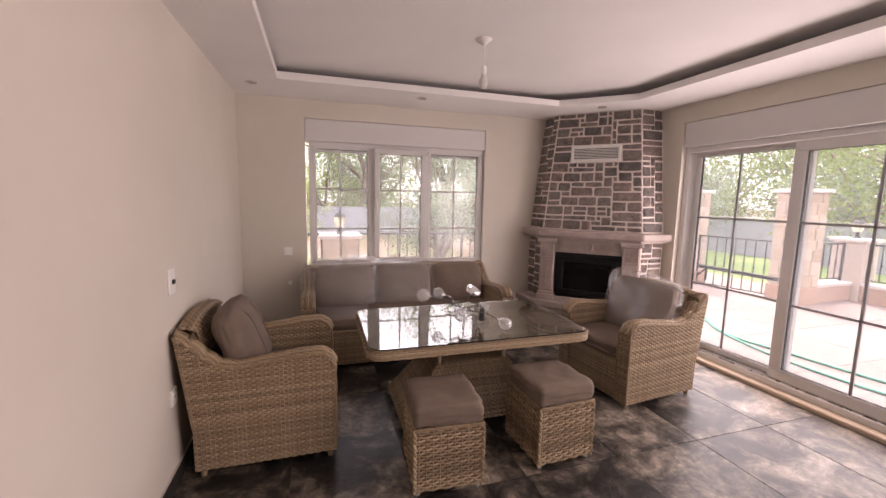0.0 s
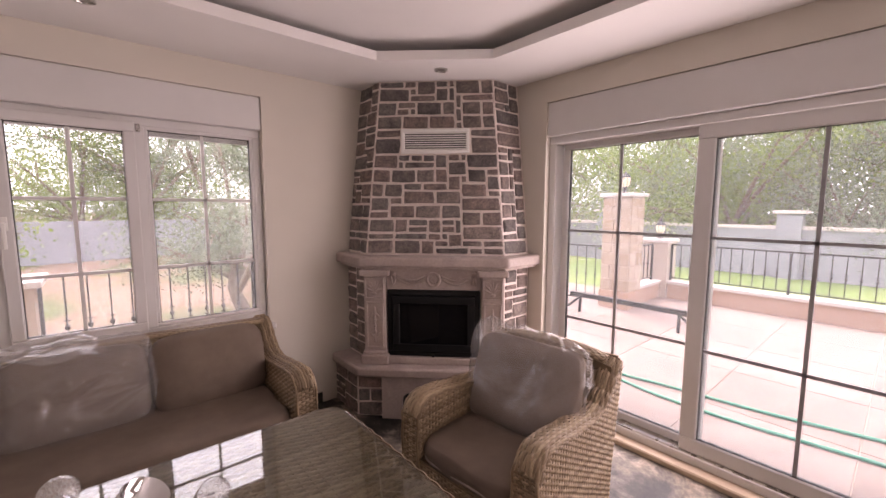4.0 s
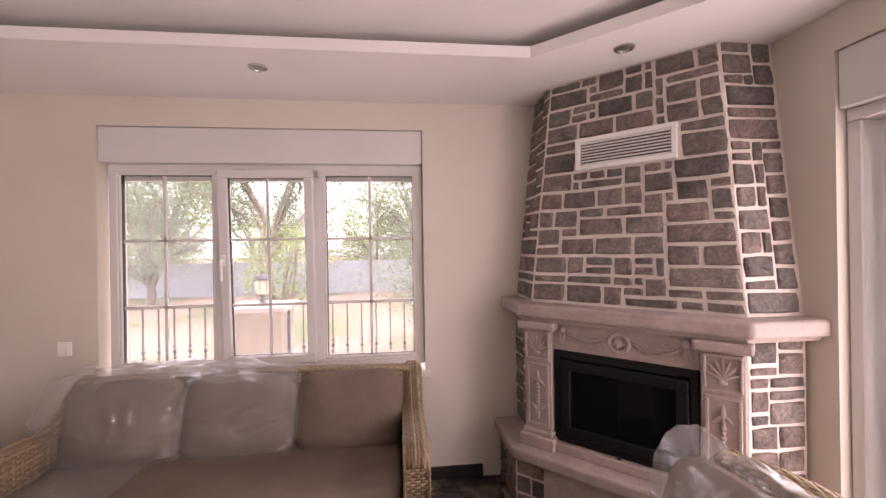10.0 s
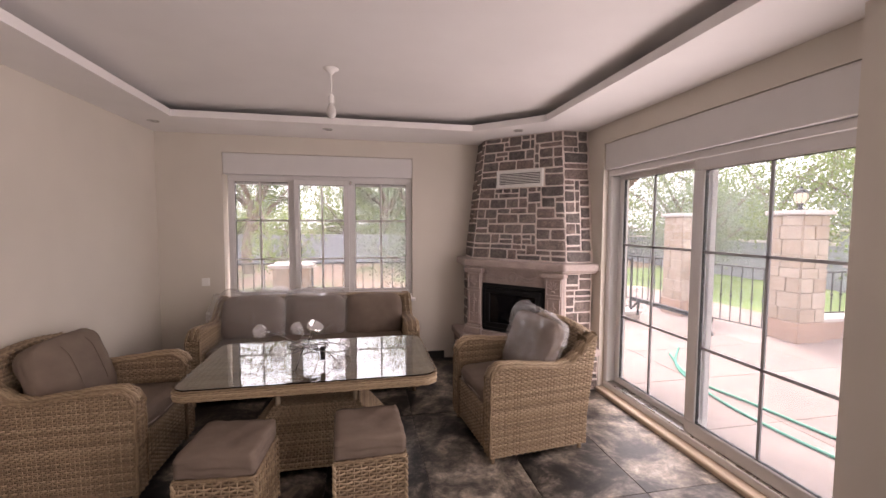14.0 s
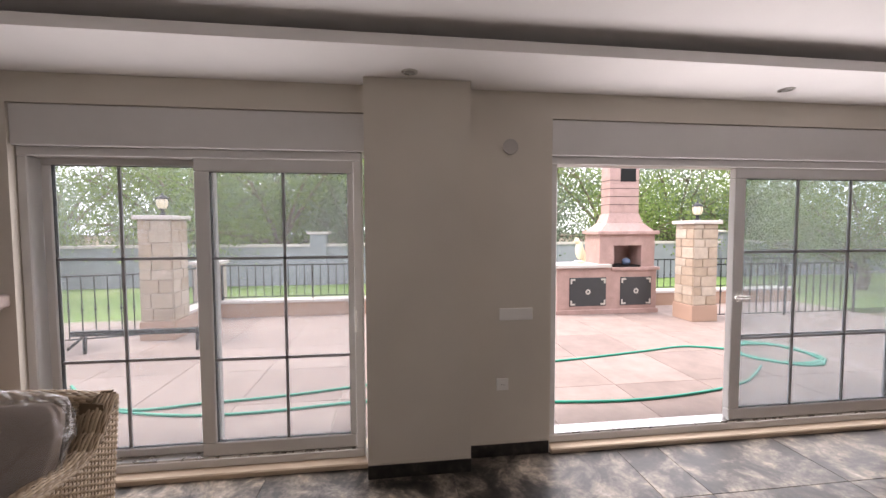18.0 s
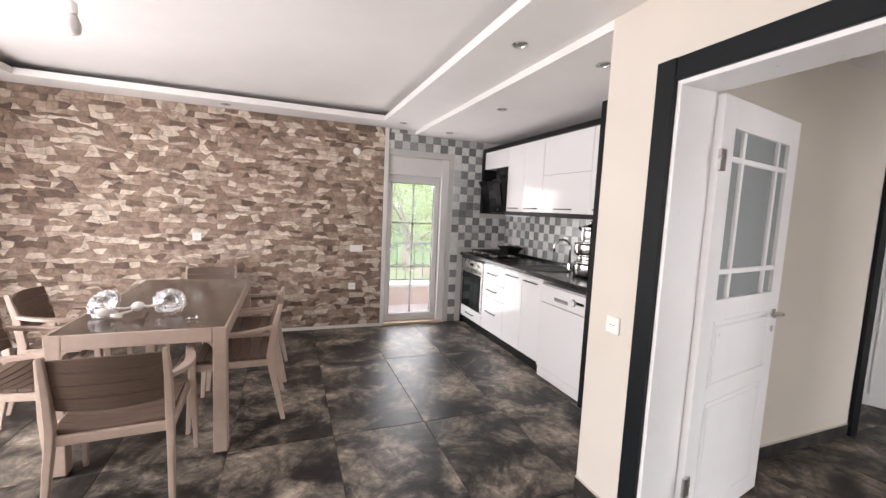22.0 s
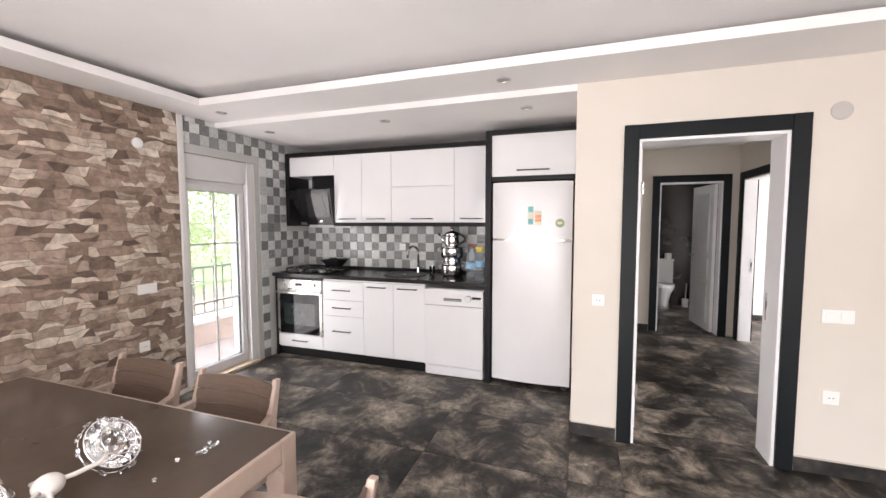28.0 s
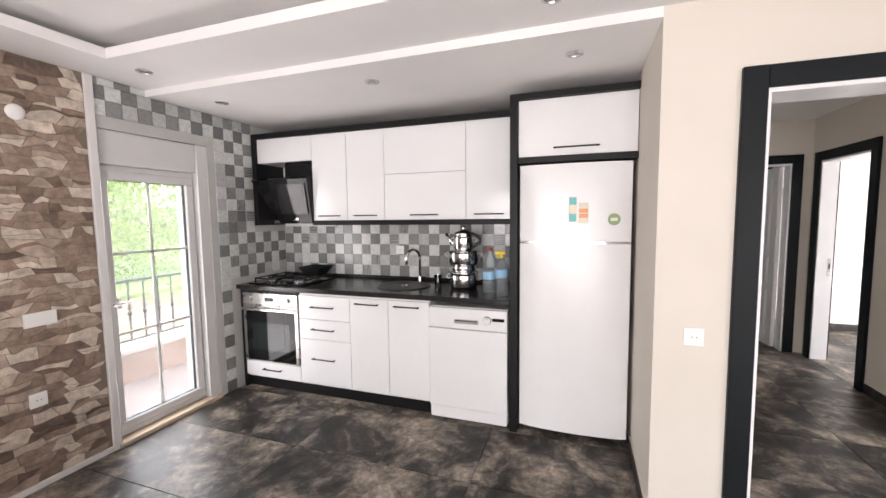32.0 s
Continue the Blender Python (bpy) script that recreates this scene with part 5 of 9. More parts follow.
def dining_chair(m, label):
    """Front at -y."""
    c = thing("dining_chair", m, label, "chair", "chairs round the dining table")
    for s in (-1, 1):
        # front leg rises to the arm
        bm = tapered(new_bm(), [Vector((s * 0.272, -0.255, 0)), Vector((s * 0.262, -0.235, 0.3)), Vector((s * 0.258, -0.225, 0.608))], [(0.012, 0.013), (0.017, 0.02), (0.016, 0.018)])
        part("front_leg", bevelled(bm, 0.005), FRAME_TAUPE, c)
        # back leg bends at the seat and carries the back
        bm = tapered(new_bm(), [Vector((s * 0.245, 0.31, 0)), Vector((s * 0.232, 0.235, 0.36)), Vector((s * 0.228, 0.225, 0.45)), Vector((s * 0.229, 0.252, 0.64)), Vector((s * 0.227, 0.292, 0.79))],
                     [(0.012, 0.014), (0.017, 0.022), (0.018, 0.024), (0.016, 0.02), (0.013, 0.014)])
        part("back_leg", bevelled(bm, 0.005), FRAME_TAUPE, c)
        pts = []
        for i in range(11):
            f = i / 10
            pts.append(Vector((s * (0.232 + 0.040 * math.sin(math.pi * min(1, f * 1.15)) + 0.022 * f), 0.25 - 0.51 * f, 0.642 - 0.012 * f - 0.018 * math.sin(math.pi * f))))
        # the arm is a flat rail: turn the bar's thickness upright
        bm2 = new_bm()
        rr = []
        for i, p in enumerate(pts):
            w = 0.018 + 0.008 * math.sin(math.pi * i / 10)
            rr.append([bm2.verts.new(p + Vector((a * w, 0, b * 0.011))) for a, b in ((-1, -1), (1, -1), (1, 1), (-1, 1))])
        for a, b in zip(rr, rr[1:]):
            for q in range(4):
                e = (q + 1) % 4
                bm2.faces.new((a[q], a[e], b[e], b[q]))
        bm2.faces.new(rr[0][::-1])
        bm2.faces.new(rr[-1])
        part("armrest", bevelled(bm2, 0.004), FRAME_TAUPE, c)
        part("side_rail", box(new_bm(), s * 0.24 - 0.012, -0.225, 0.385, s * 0.24 + 0.012, 0.235, 0.425, 0.004), FRAME_TAUPE, c)
    part("front_rail", box(new_bm(), -0.25, -0.238, 0.385, 0.25, -0.212, 0.425, 0.004), FRAME_TAUPE, c)
    part("back_rail", box(new_bm(), -0.225, 0.212, 0.37, 0.225, 0.236, 0.415, 0.004), FRAME_TAUPE, c)
    seat = part("seat", box(new_bm(), -0.228, -0.212, 0.405, 0.228, 0.212, 0.425), BLACK_PLASTIC, c)
    for i in range(7):
        # slats run across, dished in the middle, with narrow slits
        bm = new_bm()
        y0 = -0.236 + i * 0.0656
        for k in range(8):
            xa, xb = -0.228 + 0.057 * k, -0.228 + 0.057 * (k + 1)
            if k == 0:
                row = [bm.verts.new((xa, y, z)) for y, z in ((y0, 0.427), (y0 + 0.0615, 0.427), (y0 + 0.0615, 0.441), (y0 + 0.058, 0.4445), (y0 + 0.0035, 0.4445), (y0, 0.441))]
                bm.faces.new(row[::-1])
            nxt = [bm.verts.new((xb, v.co.y, v.co.z)) for v in row]
            for q in range(6):
                e = (q + 1) % 6
                bm.faces.new((row[q], row[e], nxt[e], nxt[q]))
            row = nxt
        bm.faces.new(row)
        for v in bm.verts:
            v.co.z -= 0.016 * (1 - (v.co.x / 0.232) ** 2)
        bmesh.ops.recalc_face_normals(bm, faces=bm.faces)
        part("seat_slat", bm, SEAT_BROWN, c)
    for i in range(4):
        bm = new_bm()
        z0 = 0.522 + i * 0.0632
        bmesh.ops.create_grid(bm, x_segments=12, y_segments=1, size=0.5)
        bmesh.ops.rotate(bm, verts=bm.verts, cent=(0, 0, 0), matrix=Matrix.Rotation(radians(90), 3, "X"))
        ext = bmesh.ops.extrude_face_region(bm, geom=list(bm.faces))
        bmesh.ops.translate(bm, verts=[e for e in ext["geom"] if isinstance(e, bmesh.types.BMVert)], vec=(0, 0.014, 0))
        for v in bm.verts:
            x, y, z = v.co.x * 0.445, v.co.y, z0 + (v.co.z + 0.5) * 0.0602
            if i == 3 and v.co.z > 0 or i == 0 and v.co.z < 0:
                # the panel's outer edges are bowed
                z += (0.010 if i == 3 else -0.014) * (1 - (x / 0.2225) ** 2) - (0.006 if i == 3 else -0.006)
            v.co = (x, y + 0.232 + (z - 0.64) * 0.25 + 0.034 * (1 - (x / 0.225) ** 2), z)
        part("back_slat", bevelled(bm, 0.002), SEAT_BROWN, c)
    for p in c.children:
        p.data.transform(Matrix.Diagonal((0.94, 0.97, 1, 1)))
    return c


ch = dining_chair(pose(2.175, 2.455, 0, 0, 0, 3), "taupe resin dining chair with dark slatted seat")
copy_thing(ch, pose(2.16, 0.50, 0, 0, 0, 178))
copy_thing(ch, pose(2.80, 1.95, 0, 0, 0, -98))
copy_thing(ch, pose(2.84, 1.22, 0, 0, 0, -86))
copy_thing(ch, pose(1.765, 1.775, 0, 0, 0, 91))
copy_thing(ch, pose(1.747, 1.166, 0, 0, 0, 89))

# dismantled crystal chandelier on the dining table
CRYSTAL = material("cut_crystal", (0.97, 0.97, 0.98), 0.0, Transmission_Weight=1.0, IOR=1.6)
cl = thing("crystal_chandelier", pose(2.27, 1.96, 0.754), "dismantled white and crystal chandelier lying on the dining table", "chandelier")
rc = random.Random(9)
WHITE_METAL = flat("white_lamp_metal", (0.70, 0.66, 0.62), 0.25, relief=0)
bm = new_bm()
bmesh.ops.create_uvsphere(bm, u_segments=24, v_segments=14, radius=0.034, matrix=Matrix.Translation((0, 0, 0.05)) @ Matrix.Diagonal((1, 1, 0.85, 1)))
part("hub", bm, WHITE_METAL, cl, "white hub", True)
bead = new_bm()
bmesh.ops.create_icosphere(bead, subdivisions=1, radius=0.0066)
bead_mesh = bpy.data.meshes.new("crystal")
bead.to_mesh(bead_mesh)
bead.free()
bead_mesh.materials.append(CRYSTAL)
drop = new_bm()
bmesh.ops.create_icosphere(drop, subdivisions=1, radius=0.009, matrix=Matrix.Diagonal((0.8, 0.45, 1.7, 1)))
drop_mesh = bpy.data.meshes.new("crystal_drop")
drop.to_mesh(drop_mesh)
drop.free()
drop_mesh.materials.append(CRYSTAL)


def crystal(mesh, m):
    ob = new(mesh.name, mesh)
    ob.parent = cl
    ob.matrix_basis = m


def crystal_dish(x, y, turn, tilt):
    """A shallow dish of crystal rows in two chrome rings, leaning on the table."""
    base = Matrix.Translation((x, y, 0.078)) @ Matrix.Rotation(radians(turn), 4, "Z") @ Matrix.Rotation(radians(tilt), 4, "X") @ Matrix.Scale(1.05, 4)
    for R, z, r in ((0.074, 0.0, 0.0018), (0.046, 0.022, 0.0014), (0.078, -0.016, 0.0016)):
        bm = new_bm()
        torus_bm(bm, 0, 0, 0, R, r, 32, 6, 1.0)
        part("ring", place(bm, base @ Matrix.Translation((0, 0, z)) @ Matrix.Rotation(radians(90), 4, "X")), CHROME, cl, smooth=True)
    for R, z, n in ((0.016, 0.034, 4), (0.034, 0.028, 8), (0.054, 0.018, 12), (0.068, 0.004, 16)):
        for i in range(n):
            a = 2 * math.pi * i / n + R * 40
            crystal(bead_mesh, base @ Matrix.Translation((R * math.cos(a), R * math.sin(a), z)) @ Matrix.Rotation(a, 4, "Z"))
    for i in range(12):
        a = 2 * math.pi * i / 12 + 0.2
        crystal(drop_mesh, base @ Matrix.Translation((0.082 * math.cos(a), 0.082 * math.sin(a), -0.012)) @ Matrix.Rotation(a, 4, "Z") @ Matrix.Rotation(radians(rc.uniform(40, 120)), 4, "X"))
    bm = new_bm()
    lathe(bm, [(0.012, -0.045), (0.030, -0.040), (0.040, -0.028), (0.072, -0.006)], 28)
    part("dish", place(bm, base), CRYSTAL, cl, "clear ribbed dish", True)


crystal_dish(-0.16, -0.01, 15, -52)
crystal_dish(0.165, 0.01, -20, -56)
for pts in ([(0, 0, 0.055), (-0.05, 0.012, 0.052), (-0.10, 0.03, 0.06), (-0.145, 0.01, 0.075)],
            [(0, 0, 0.055), (0.05, 0.03, 0.048), (0.11, 0.045, 0.055), (0.155, 0.02, 0.08)],
            [(0, 0, 0.05), (0.02, 0.05, 0.035), (0.06, 0.085, 0.03), (0.10, 0.09, 0.035)],
            [(0, 0, 0.05), (-0.01, -0.06, 0.04), (-0.02, -0.12, 0.012)]):
    part("arm", tube_path(new_bm(), [Vector(p) for p in pts], 0.0065), WHITE_METAL, cl, "white arm", True)
bm = new_bm()
lathe(bm, [(0.012, 0.0), (0.045, 0.008), (0.056, 0.022), (0.050, 0.024), (0.040, 0.012), (0.012, 0.008)], 28)
part("canopy", place(bm, Matrix.Translation((0.125, 0.09, 0.024)) @ Matrix.Rotation(radians(35), 4, "X")), WHITE_METAL, cl, "white canopy cup", True)
bm = new_bm()
lathe(bm, [(0.010, 0.0), (0.014, 0.01), (0.014, 0.05), (0.010, 0.055)], 16)
part("socket", place(bm, Matrix.Translation((0.05, 0.085, 0.016)) @ Matrix.Rotation(radians(80), 4, "Y")), WHITE_METAL, cl, "white lamp socket", True)
lc = thing("loose_crystals", pose(1.955, 2.145, 0.7525), "small heap of loose cut crystals on the dining table", "crystals")
for k in range(9):
    ob = new("crystal", bead_mesh if k % 3 else drop_mesh)
    ob.parent = lc
    ob.matrix_basis = Matrix.Translation((rc.uniform(-0.03, 0.03), rc.uniform(-0.022, 0.022), 0.0085 + 0.010 * (k > 6))) @ Matrix.Rotation(rc.uniform(0, 3), 4, "Z") @ Matrix.Rotation(radians(90 if k % 3 == 0 else 0), 4, "X")
for x, y in ((2.12, 2.13), (2.03, 2.10), (2.33, 2.16)):
    tagged(crystal_ob := new("loose_crystal", bead_mesh), "single loose cut crystal on the dining table", "crystal", "single crystals")
    crystal_ob.matrix_basis = Matrix.Translation((x, y, 0.761))


# ---- kitchen ----
KX, KF = -1.33, -0.70         # back wall and front of the base units
def handle(parent, y0, y1, z, x=KF):
    bm = new_bm()
    box(bm, x + 0.020, y0, z - 0.005, x + 0.030, y1, z + 0.005, 0.003)
    for y in (y0 + 0.012, y1 - 0.012):
        box(bm, x - 0.001, y - 0.005, z - 0.004, x + 0.022, y + 0.005, z + 0.004)
    return part("handle", bm, BLACK_METAL, parent, "black bar handle")


def front(parent, name, y0, y1, z0, z1, hy=None, hz=None, x=KF, mat=None):
    g = 0.0018
    f = part(name, box(new_bm(), x - 0.018, y0 + g, z0 + g, x, y1 - g, z1 - g, 0.0015), mat or WHITE_LACQUER, parent)
    if hz is not None:
        handle(f, *hy, hz, x)
    return f


def unit(name, label, y0, y1, z0=0.10, z1=0.885):
    u = thing(name, pose(0, 0, 0), label, "cabinet", "kitchen base units")
    part("carcass", box(new_bm(), KX + 0.002, y0 + 0.001, z0, KF - 0.019, y1 - 0.001, z1), WHITE_LACQUER, u)
    return u


u = unit("oven_housing", "white base unit holding the built-in oven", 0.055, 0.645)
front(u, "drawer_front", 0.055, 0.645, 0.115, 0.245, (0.25, 0.45), 0.185)
part("carcass_strip", box(new_bm(), KF - 0.018, 0.055, 0.862, KF - 0.001, 0.645, 0.884), DARK_CABINET, u)
ov = thing("built_in_oven", pose(0, 0, 0), "stainless-steel built-in oven with dark glass door", "oven")
part("body", box(new_bm(), KX + 0.1, 0.06, 0.25, KF - 0.017, 0.64, 0.86), BLACK_METAL, ov)
pan = part("control_panel", box(new_bm(), KF - 0.016, 0.058, 0.757, KF + 0.012, 0.642, 0.860, 0.003), STEEL, ov, "brushed steel control panel")
for y in (0.155, 0.545):
    bm = new_bm()
    bmesh.ops.create_cone(bm, cap_ends=True, segments=20, radius1=0.021, radius2=0.018, depth=0.024, matrix=Matrix.Translation((KF + 0.024, y, 0.808)) @ Matrix.Rotation(radians(90), 4, "Y"))
    part("knob", bm, STEEL, pan, "steel knob")
part("display", box(new_bm(), KF + 0.0125, 0.305, 0.792, KF + 0.0145, 0.395, 0.824), BLACK_GLASS, pan, "dark display")
for i in range(3):
    part("button", box(new_bm(), KF + 0.0125, 0.312 + i * 0.03, 0.778, KF + 0.015, 0.326 + i * 0.03, 0.784), STEEL, pan)
dr = part("oven_door", box(new_bm(), KF - 0.016, 0.058, 0.252, KF + 0.010, 0.642, 0.752, 0.003), STEEL, ov, "steel-framed oven door")
part("door_glass", box(new_bm(), KF + 0.0095, 0.092, 0.262, KF + 0.0125, 0.608, 0.70, 0.002), BLACK_GLASS, dr, "dark glass")
part("inner_window", box(new_bm(), KF + 0.0125, 0.15, 0.36, KF + 0.0132, 0.55, 0.60), flat("dark_green_oven_window", (0.012, 0.019, 0.018), 0.06, relief=0), dr, "dark see-through window")
bm = new_bm()
tube_path(bm, [Vector((KF + 0.045, 0.075, 0.722)), Vector((KF + 0.045, 0.625, 0.722))], 0.011, 12)
for y in (0.10, 0.60):
    box(bm, KF + 0.008, y - 0.008, 0.714, KF + 0.045, y + 0.008, 0.730)
part("oven_handle", bm, CHROME, dr, "steel bar handle")

u = unit("drawer_unit", "white base unit with three drawers", 0.645, 1.14)
for z0, z1, hz in ((0.665, 0.865, 0.772), (0.495, 0.665, 0.585), (0.115, 0.495, 0.335)):
    front(u, "drawer_front", 0.645, 1.14, z0, z1, (0.775, 0.995), hz)
u = unit("sink_unit", "white two-door base unit under the sink", 1.14, 1.82)
front(u, "cabinet_door", 1.14, 1.48, 0.115, 0.868, (1.195, 1.405), 0.825)
front(u, "cabinet_door", 1.48, 1.82, 0.115, 0.868, (1.535, 1.745), 0.825)
part("plinth", box(new_bm(), KF - 0.06, 0.05, 0.0, KF - 0.045, 1.82, 0.113), DARK_CABINET, u, "dark grey plinth")
end = thing("end_panel", pose(0, 0, 0), "dark grey end panel of the base units", "panel")
part("board", box(new_bm(), KX + 0.002, 0.03, 0.0, KF + 0.004, 0.052, 0.885, 0.001), DARK_CABINET, end)

dw = thing("dishwasher", pose(0, 0, 0), "white freestanding dishwasher under the worktop", "dishwasher")
part("body", box(new_bm(), KX + 0.03, 1.826, 0.012, KF - 0.012, 2.405, 0.85, 0.003), APPLIANCE, dw)
d = part("dishwasher_door", box(new_bm(), KF - 0.012, 1.826, 0.105, KF + 0.024, 2.405, 0.690, 0.006, 2), APPLIANCE, dw)
p = part("control_panel", box(new_bm(), KF - 0.012, 1.826, 0.694, KF + 0.022, 2.405, 0.845, 0.008, 2), APPLIANCE, dw)
part("grip", box(new_bm(), KF + 0.018, 2.02, 0.735, KF + 0.0235, 2.20, 0.768, 0.002), GREY_PLASTIC, p, "recessed grey grip")
part("grip_lip", box(new_bm(), KF + 0.021, 2.03, 0.752, KF + 0.028, 2.19, 0.766, 0.003), CHROME, p)
bm = new_bm()
bmesh.ops.create_cone(bm, cap_ends=True, segments=24, radius1=0.030, radius2=0.028, depth=0.014, matrix=Matrix.Translation((KF + 0.029, 2.265, 0.772)) @ Matrix.Rotation(radians(90), 4, "Y"))
part("dial", bm, GREY_PLASTIC, p, "grey-rimmed white dial")
bm = new_bm()
bmesh.ops.create_cone(bm, cap_ends=True, segments=24, radius1=0.025, radius2=0.025, depth=0.004, matrix=Matrix.Translation((KF + 0.0355, 2.265, 0.772)) @ Matrix.Rotation(radians(90), 4, "Y"))
part("dial_face", bm, APPLIANCE, p)
part("dial_mark", box(new_bm(), KF + 0.037, 2.262, 0.782, KF + 0.0385, 2.268, 0.796), GREY_PLASTIC, p)
part("display", box(new_bm(), KF + 0.0215, 2.30, 0.768, KF + 0.0245, 2.385, 0.790), BLACK_GLASS, p, "dark display")
part("kickboard", box(new_bm(), KF - 0.012, 1.83, 0.012, KF + 0.012, 2.402, 0.10, 0.003), APPLIANCE, dw)
for i in range(2):
    part("foot", box(new_bm(), KF - 0.08, 1.85 + 0.5 * i, 0.0, KF - 0.04, 1.89 + 0.5 * i, 0.012), BLACK_PLASTIC, dw)

WORKTOP = flat("dark_grey_laminate", (0.017, 0.016, 0.0165), 0.22, grain=140, relief=0.04, vary=0.15)
wt = thing("worktop", pose(0, 0, 0), "dark grey worktop along the kitchen wall", "worktop")
SINK_Y, SINK_R = 1.48, 0.21
bm = new_bm()
box(bm, KX + 0.002, 0.004, 0.888, KF + 0.025, 2.42, 0.926, 0.003)
part("slab", bm, WORKTOP, wt)
part("upstand", box(new_bm(), KX + 0.002, 0.004, 0.9265, KX + 0.022, 2.42, 0.955, 0.003), WORKTOP, wt)
sk = thing("round_sink", pose(-1.0, SINK_Y, 0.9265), "round dark sink bowl set in the worktop", "sink")
bm = new_bm()
prof = [(0.225, 0.0), (0.225, 0.006), (0.205, 0.007), (0.195, 0.003), (0.05, 0.0015), (0.0, 0.001)]
rows = []
for r, z in prof[:-1]:
    rows.append([bm.verts.new((r * math.cos(2 * math.pi * i / 40), r * math.sin(2 * math.pi * i / 40), z)) for i in range(40)])
for a, b in zip(rows, rows[1:]):
    for i in range(40):
        bm.faces.new((a[i], a[(i + 1) % 40], b[(i + 1) % 40], b[i]))
bm.faces.new(rows[-1])
part("bowl", bm, flat("dark_granite_composite", (0.015, 0.015, 0.016), 0.4), sk, smooth=True)
bm = new_bm()
torus_bm(bm, 0, 0, 0, 0.032, 0.006, 20, 6)
part("drain", place(bm, Matrix.Translation((0, 0, 0.004)) @ Matrix.Rotation(radians(90), 4, "X")), CHROME, sk, smooth=True)

tap = thing("kitchen_tap", pose(-1.19, 1.55, 0.9265), "chrome swan-neck kitchen tap", "tap")
bm = new_bm()
bmesh.ops.create_cone(bm, cap_ends=True, segments=20, radius1=0.026, radius2=0.022, depth=0.06, matrix=Matrix.Translation((0, 0, 0.03)))
part("base", bm, CHROME, tap)
pts = [Vector((0, 0, 0.05)), Vector((0, 0, 0.22))] + [Vector((0.075 - 0.075 * math.cos(a), -0.03 * (1 - math.cos(a)), 0.22 + 0.075 * math.sin(a))) for a in [math.pi * i / 12 for i in range(1, 13)]]
pts.append(pts[-1] + Vector((0, 0, -0.05)))
part("spout", tube_path(new_bm(), pts, 0.0125, 12), CHROME, tap, smooth=True)
part("lever", tube_path(new_bm(), [Vector((0, 0.02, 0.05)), Vector((0.03, 0.075, 0.075))], 0.007), CHROME, tap, smooth=True)

hob = thing("gas_hob", pose(-1.0, 0.36, 0.9265), "black glass gas hob with four burners", "hob")
part("glass", box(new_bm(), -0.25, -0.295, 0, 0.25, 0.295, 0.008, 0.003), BLACK_GLASS, hob, "black glass plate")
for x, y, r in ((-0.12, -0.15, 0.045), (0.10, -0.15, 0.035), (-0.12, 0.15, 0.035), (0.10, 0.15, 0.05)):
    bm = new_bm()
    bmesh.ops.create_cone(bm, cap_ends=True, segments=24, radius1=r, radius2=r * 0.9, depth=0.012, matrix=Matrix.Translation((x, y, 0.014)))
    b = part("burner", bm, STEEL, hob, "steel burner")
    bm = new_bm()
    bmesh.ops.create_cone(bm, cap_ends=True, segments=24, radius1=r * 0.75, radius2=r * 0.7, depth=0.008, matrix=Matrix.Translation((x, y, 0.024)))
    part("burner_cap", bm, BLACK_METAL, b)
for y in (-0.15, 0.15):
    bm = new_bm()
    for x in (-0.21, -0.02, 0.02, 0.19):
        box(bm, x - 0.005, y - 0.12, 0.034, x + 0.005, y + 0.12, 0.044)
        for q in (-0.115, 0.115):
            box(bm, x - 0.005, y + q - 0.005, 0.008, x + 0.005, y + q + 0.005, 0.036)
    for q in (-0.12, 0.12):
        box(bm, -0.21, y + q - 0.005, 0.034, 0.19, y + q + 0.005, 0.044)
    box(bm, -0.21, y - 0.004, 0.036, 0.19, y + 0.004, 0.044)
    part("pan_support", bm, BLACK_METAL, hob, "black cast grid")
for i in range(4):
    bm = new_bm()
    bmesh.ops.create_cone(bm, cap_ends=True, segments=14, radius1=0.015, radius2=0.012, depth=0.02, matrix=Matrix.Translation((0.222, -0.09 + 0.06 * i, 0.017)))
    part("knob", bm, BLACK_PLASTIC, hob)


pan_ = thing("flared_pan", pose(-1.12, 0.52, 0.9715), "black flared square pan on the hob", "pan")
bm = new_bm()
lo = [bm.verts.new((x * 0.065, y * 0.065, 0)) for x, y in ((-1, -1), (1, -1), (1, 1), (-1, 1))]
hi = [bm.verts.new((x * 0.12, y * 0.12, 0.08)) for x, y in ((-1, -1), (1, -1), (1, 1), (-1, 1))]
hin = [bm.verts.new((x * 0.112, y * 0.112, 0.08)) for x, y in ((-1, -1), (1, -1), (1, 1), (-1, 1))]
lin = [bm.verts.new((x * 0.058, y * 0.058, 0.006)) for x, y in ((-1, -1), (1, -1), (1, 1), (-1, 1))]
bm.faces.new(lo[::-1])
bm.faces.new(lin)
for i in range(4):
    k = (i + 1) % 4
    bm.faces.new((lo[i], lo[k], hi[k], hi[i]))
    bm.faces.new((hi[i], hi[k], hin[k], hin[i]))
    bm.faces.new((hin[i], hin[k], lin[k], lin[i]))
part("bowl", bevelled(bm, 0.004), BLACK_METAL, pan_)

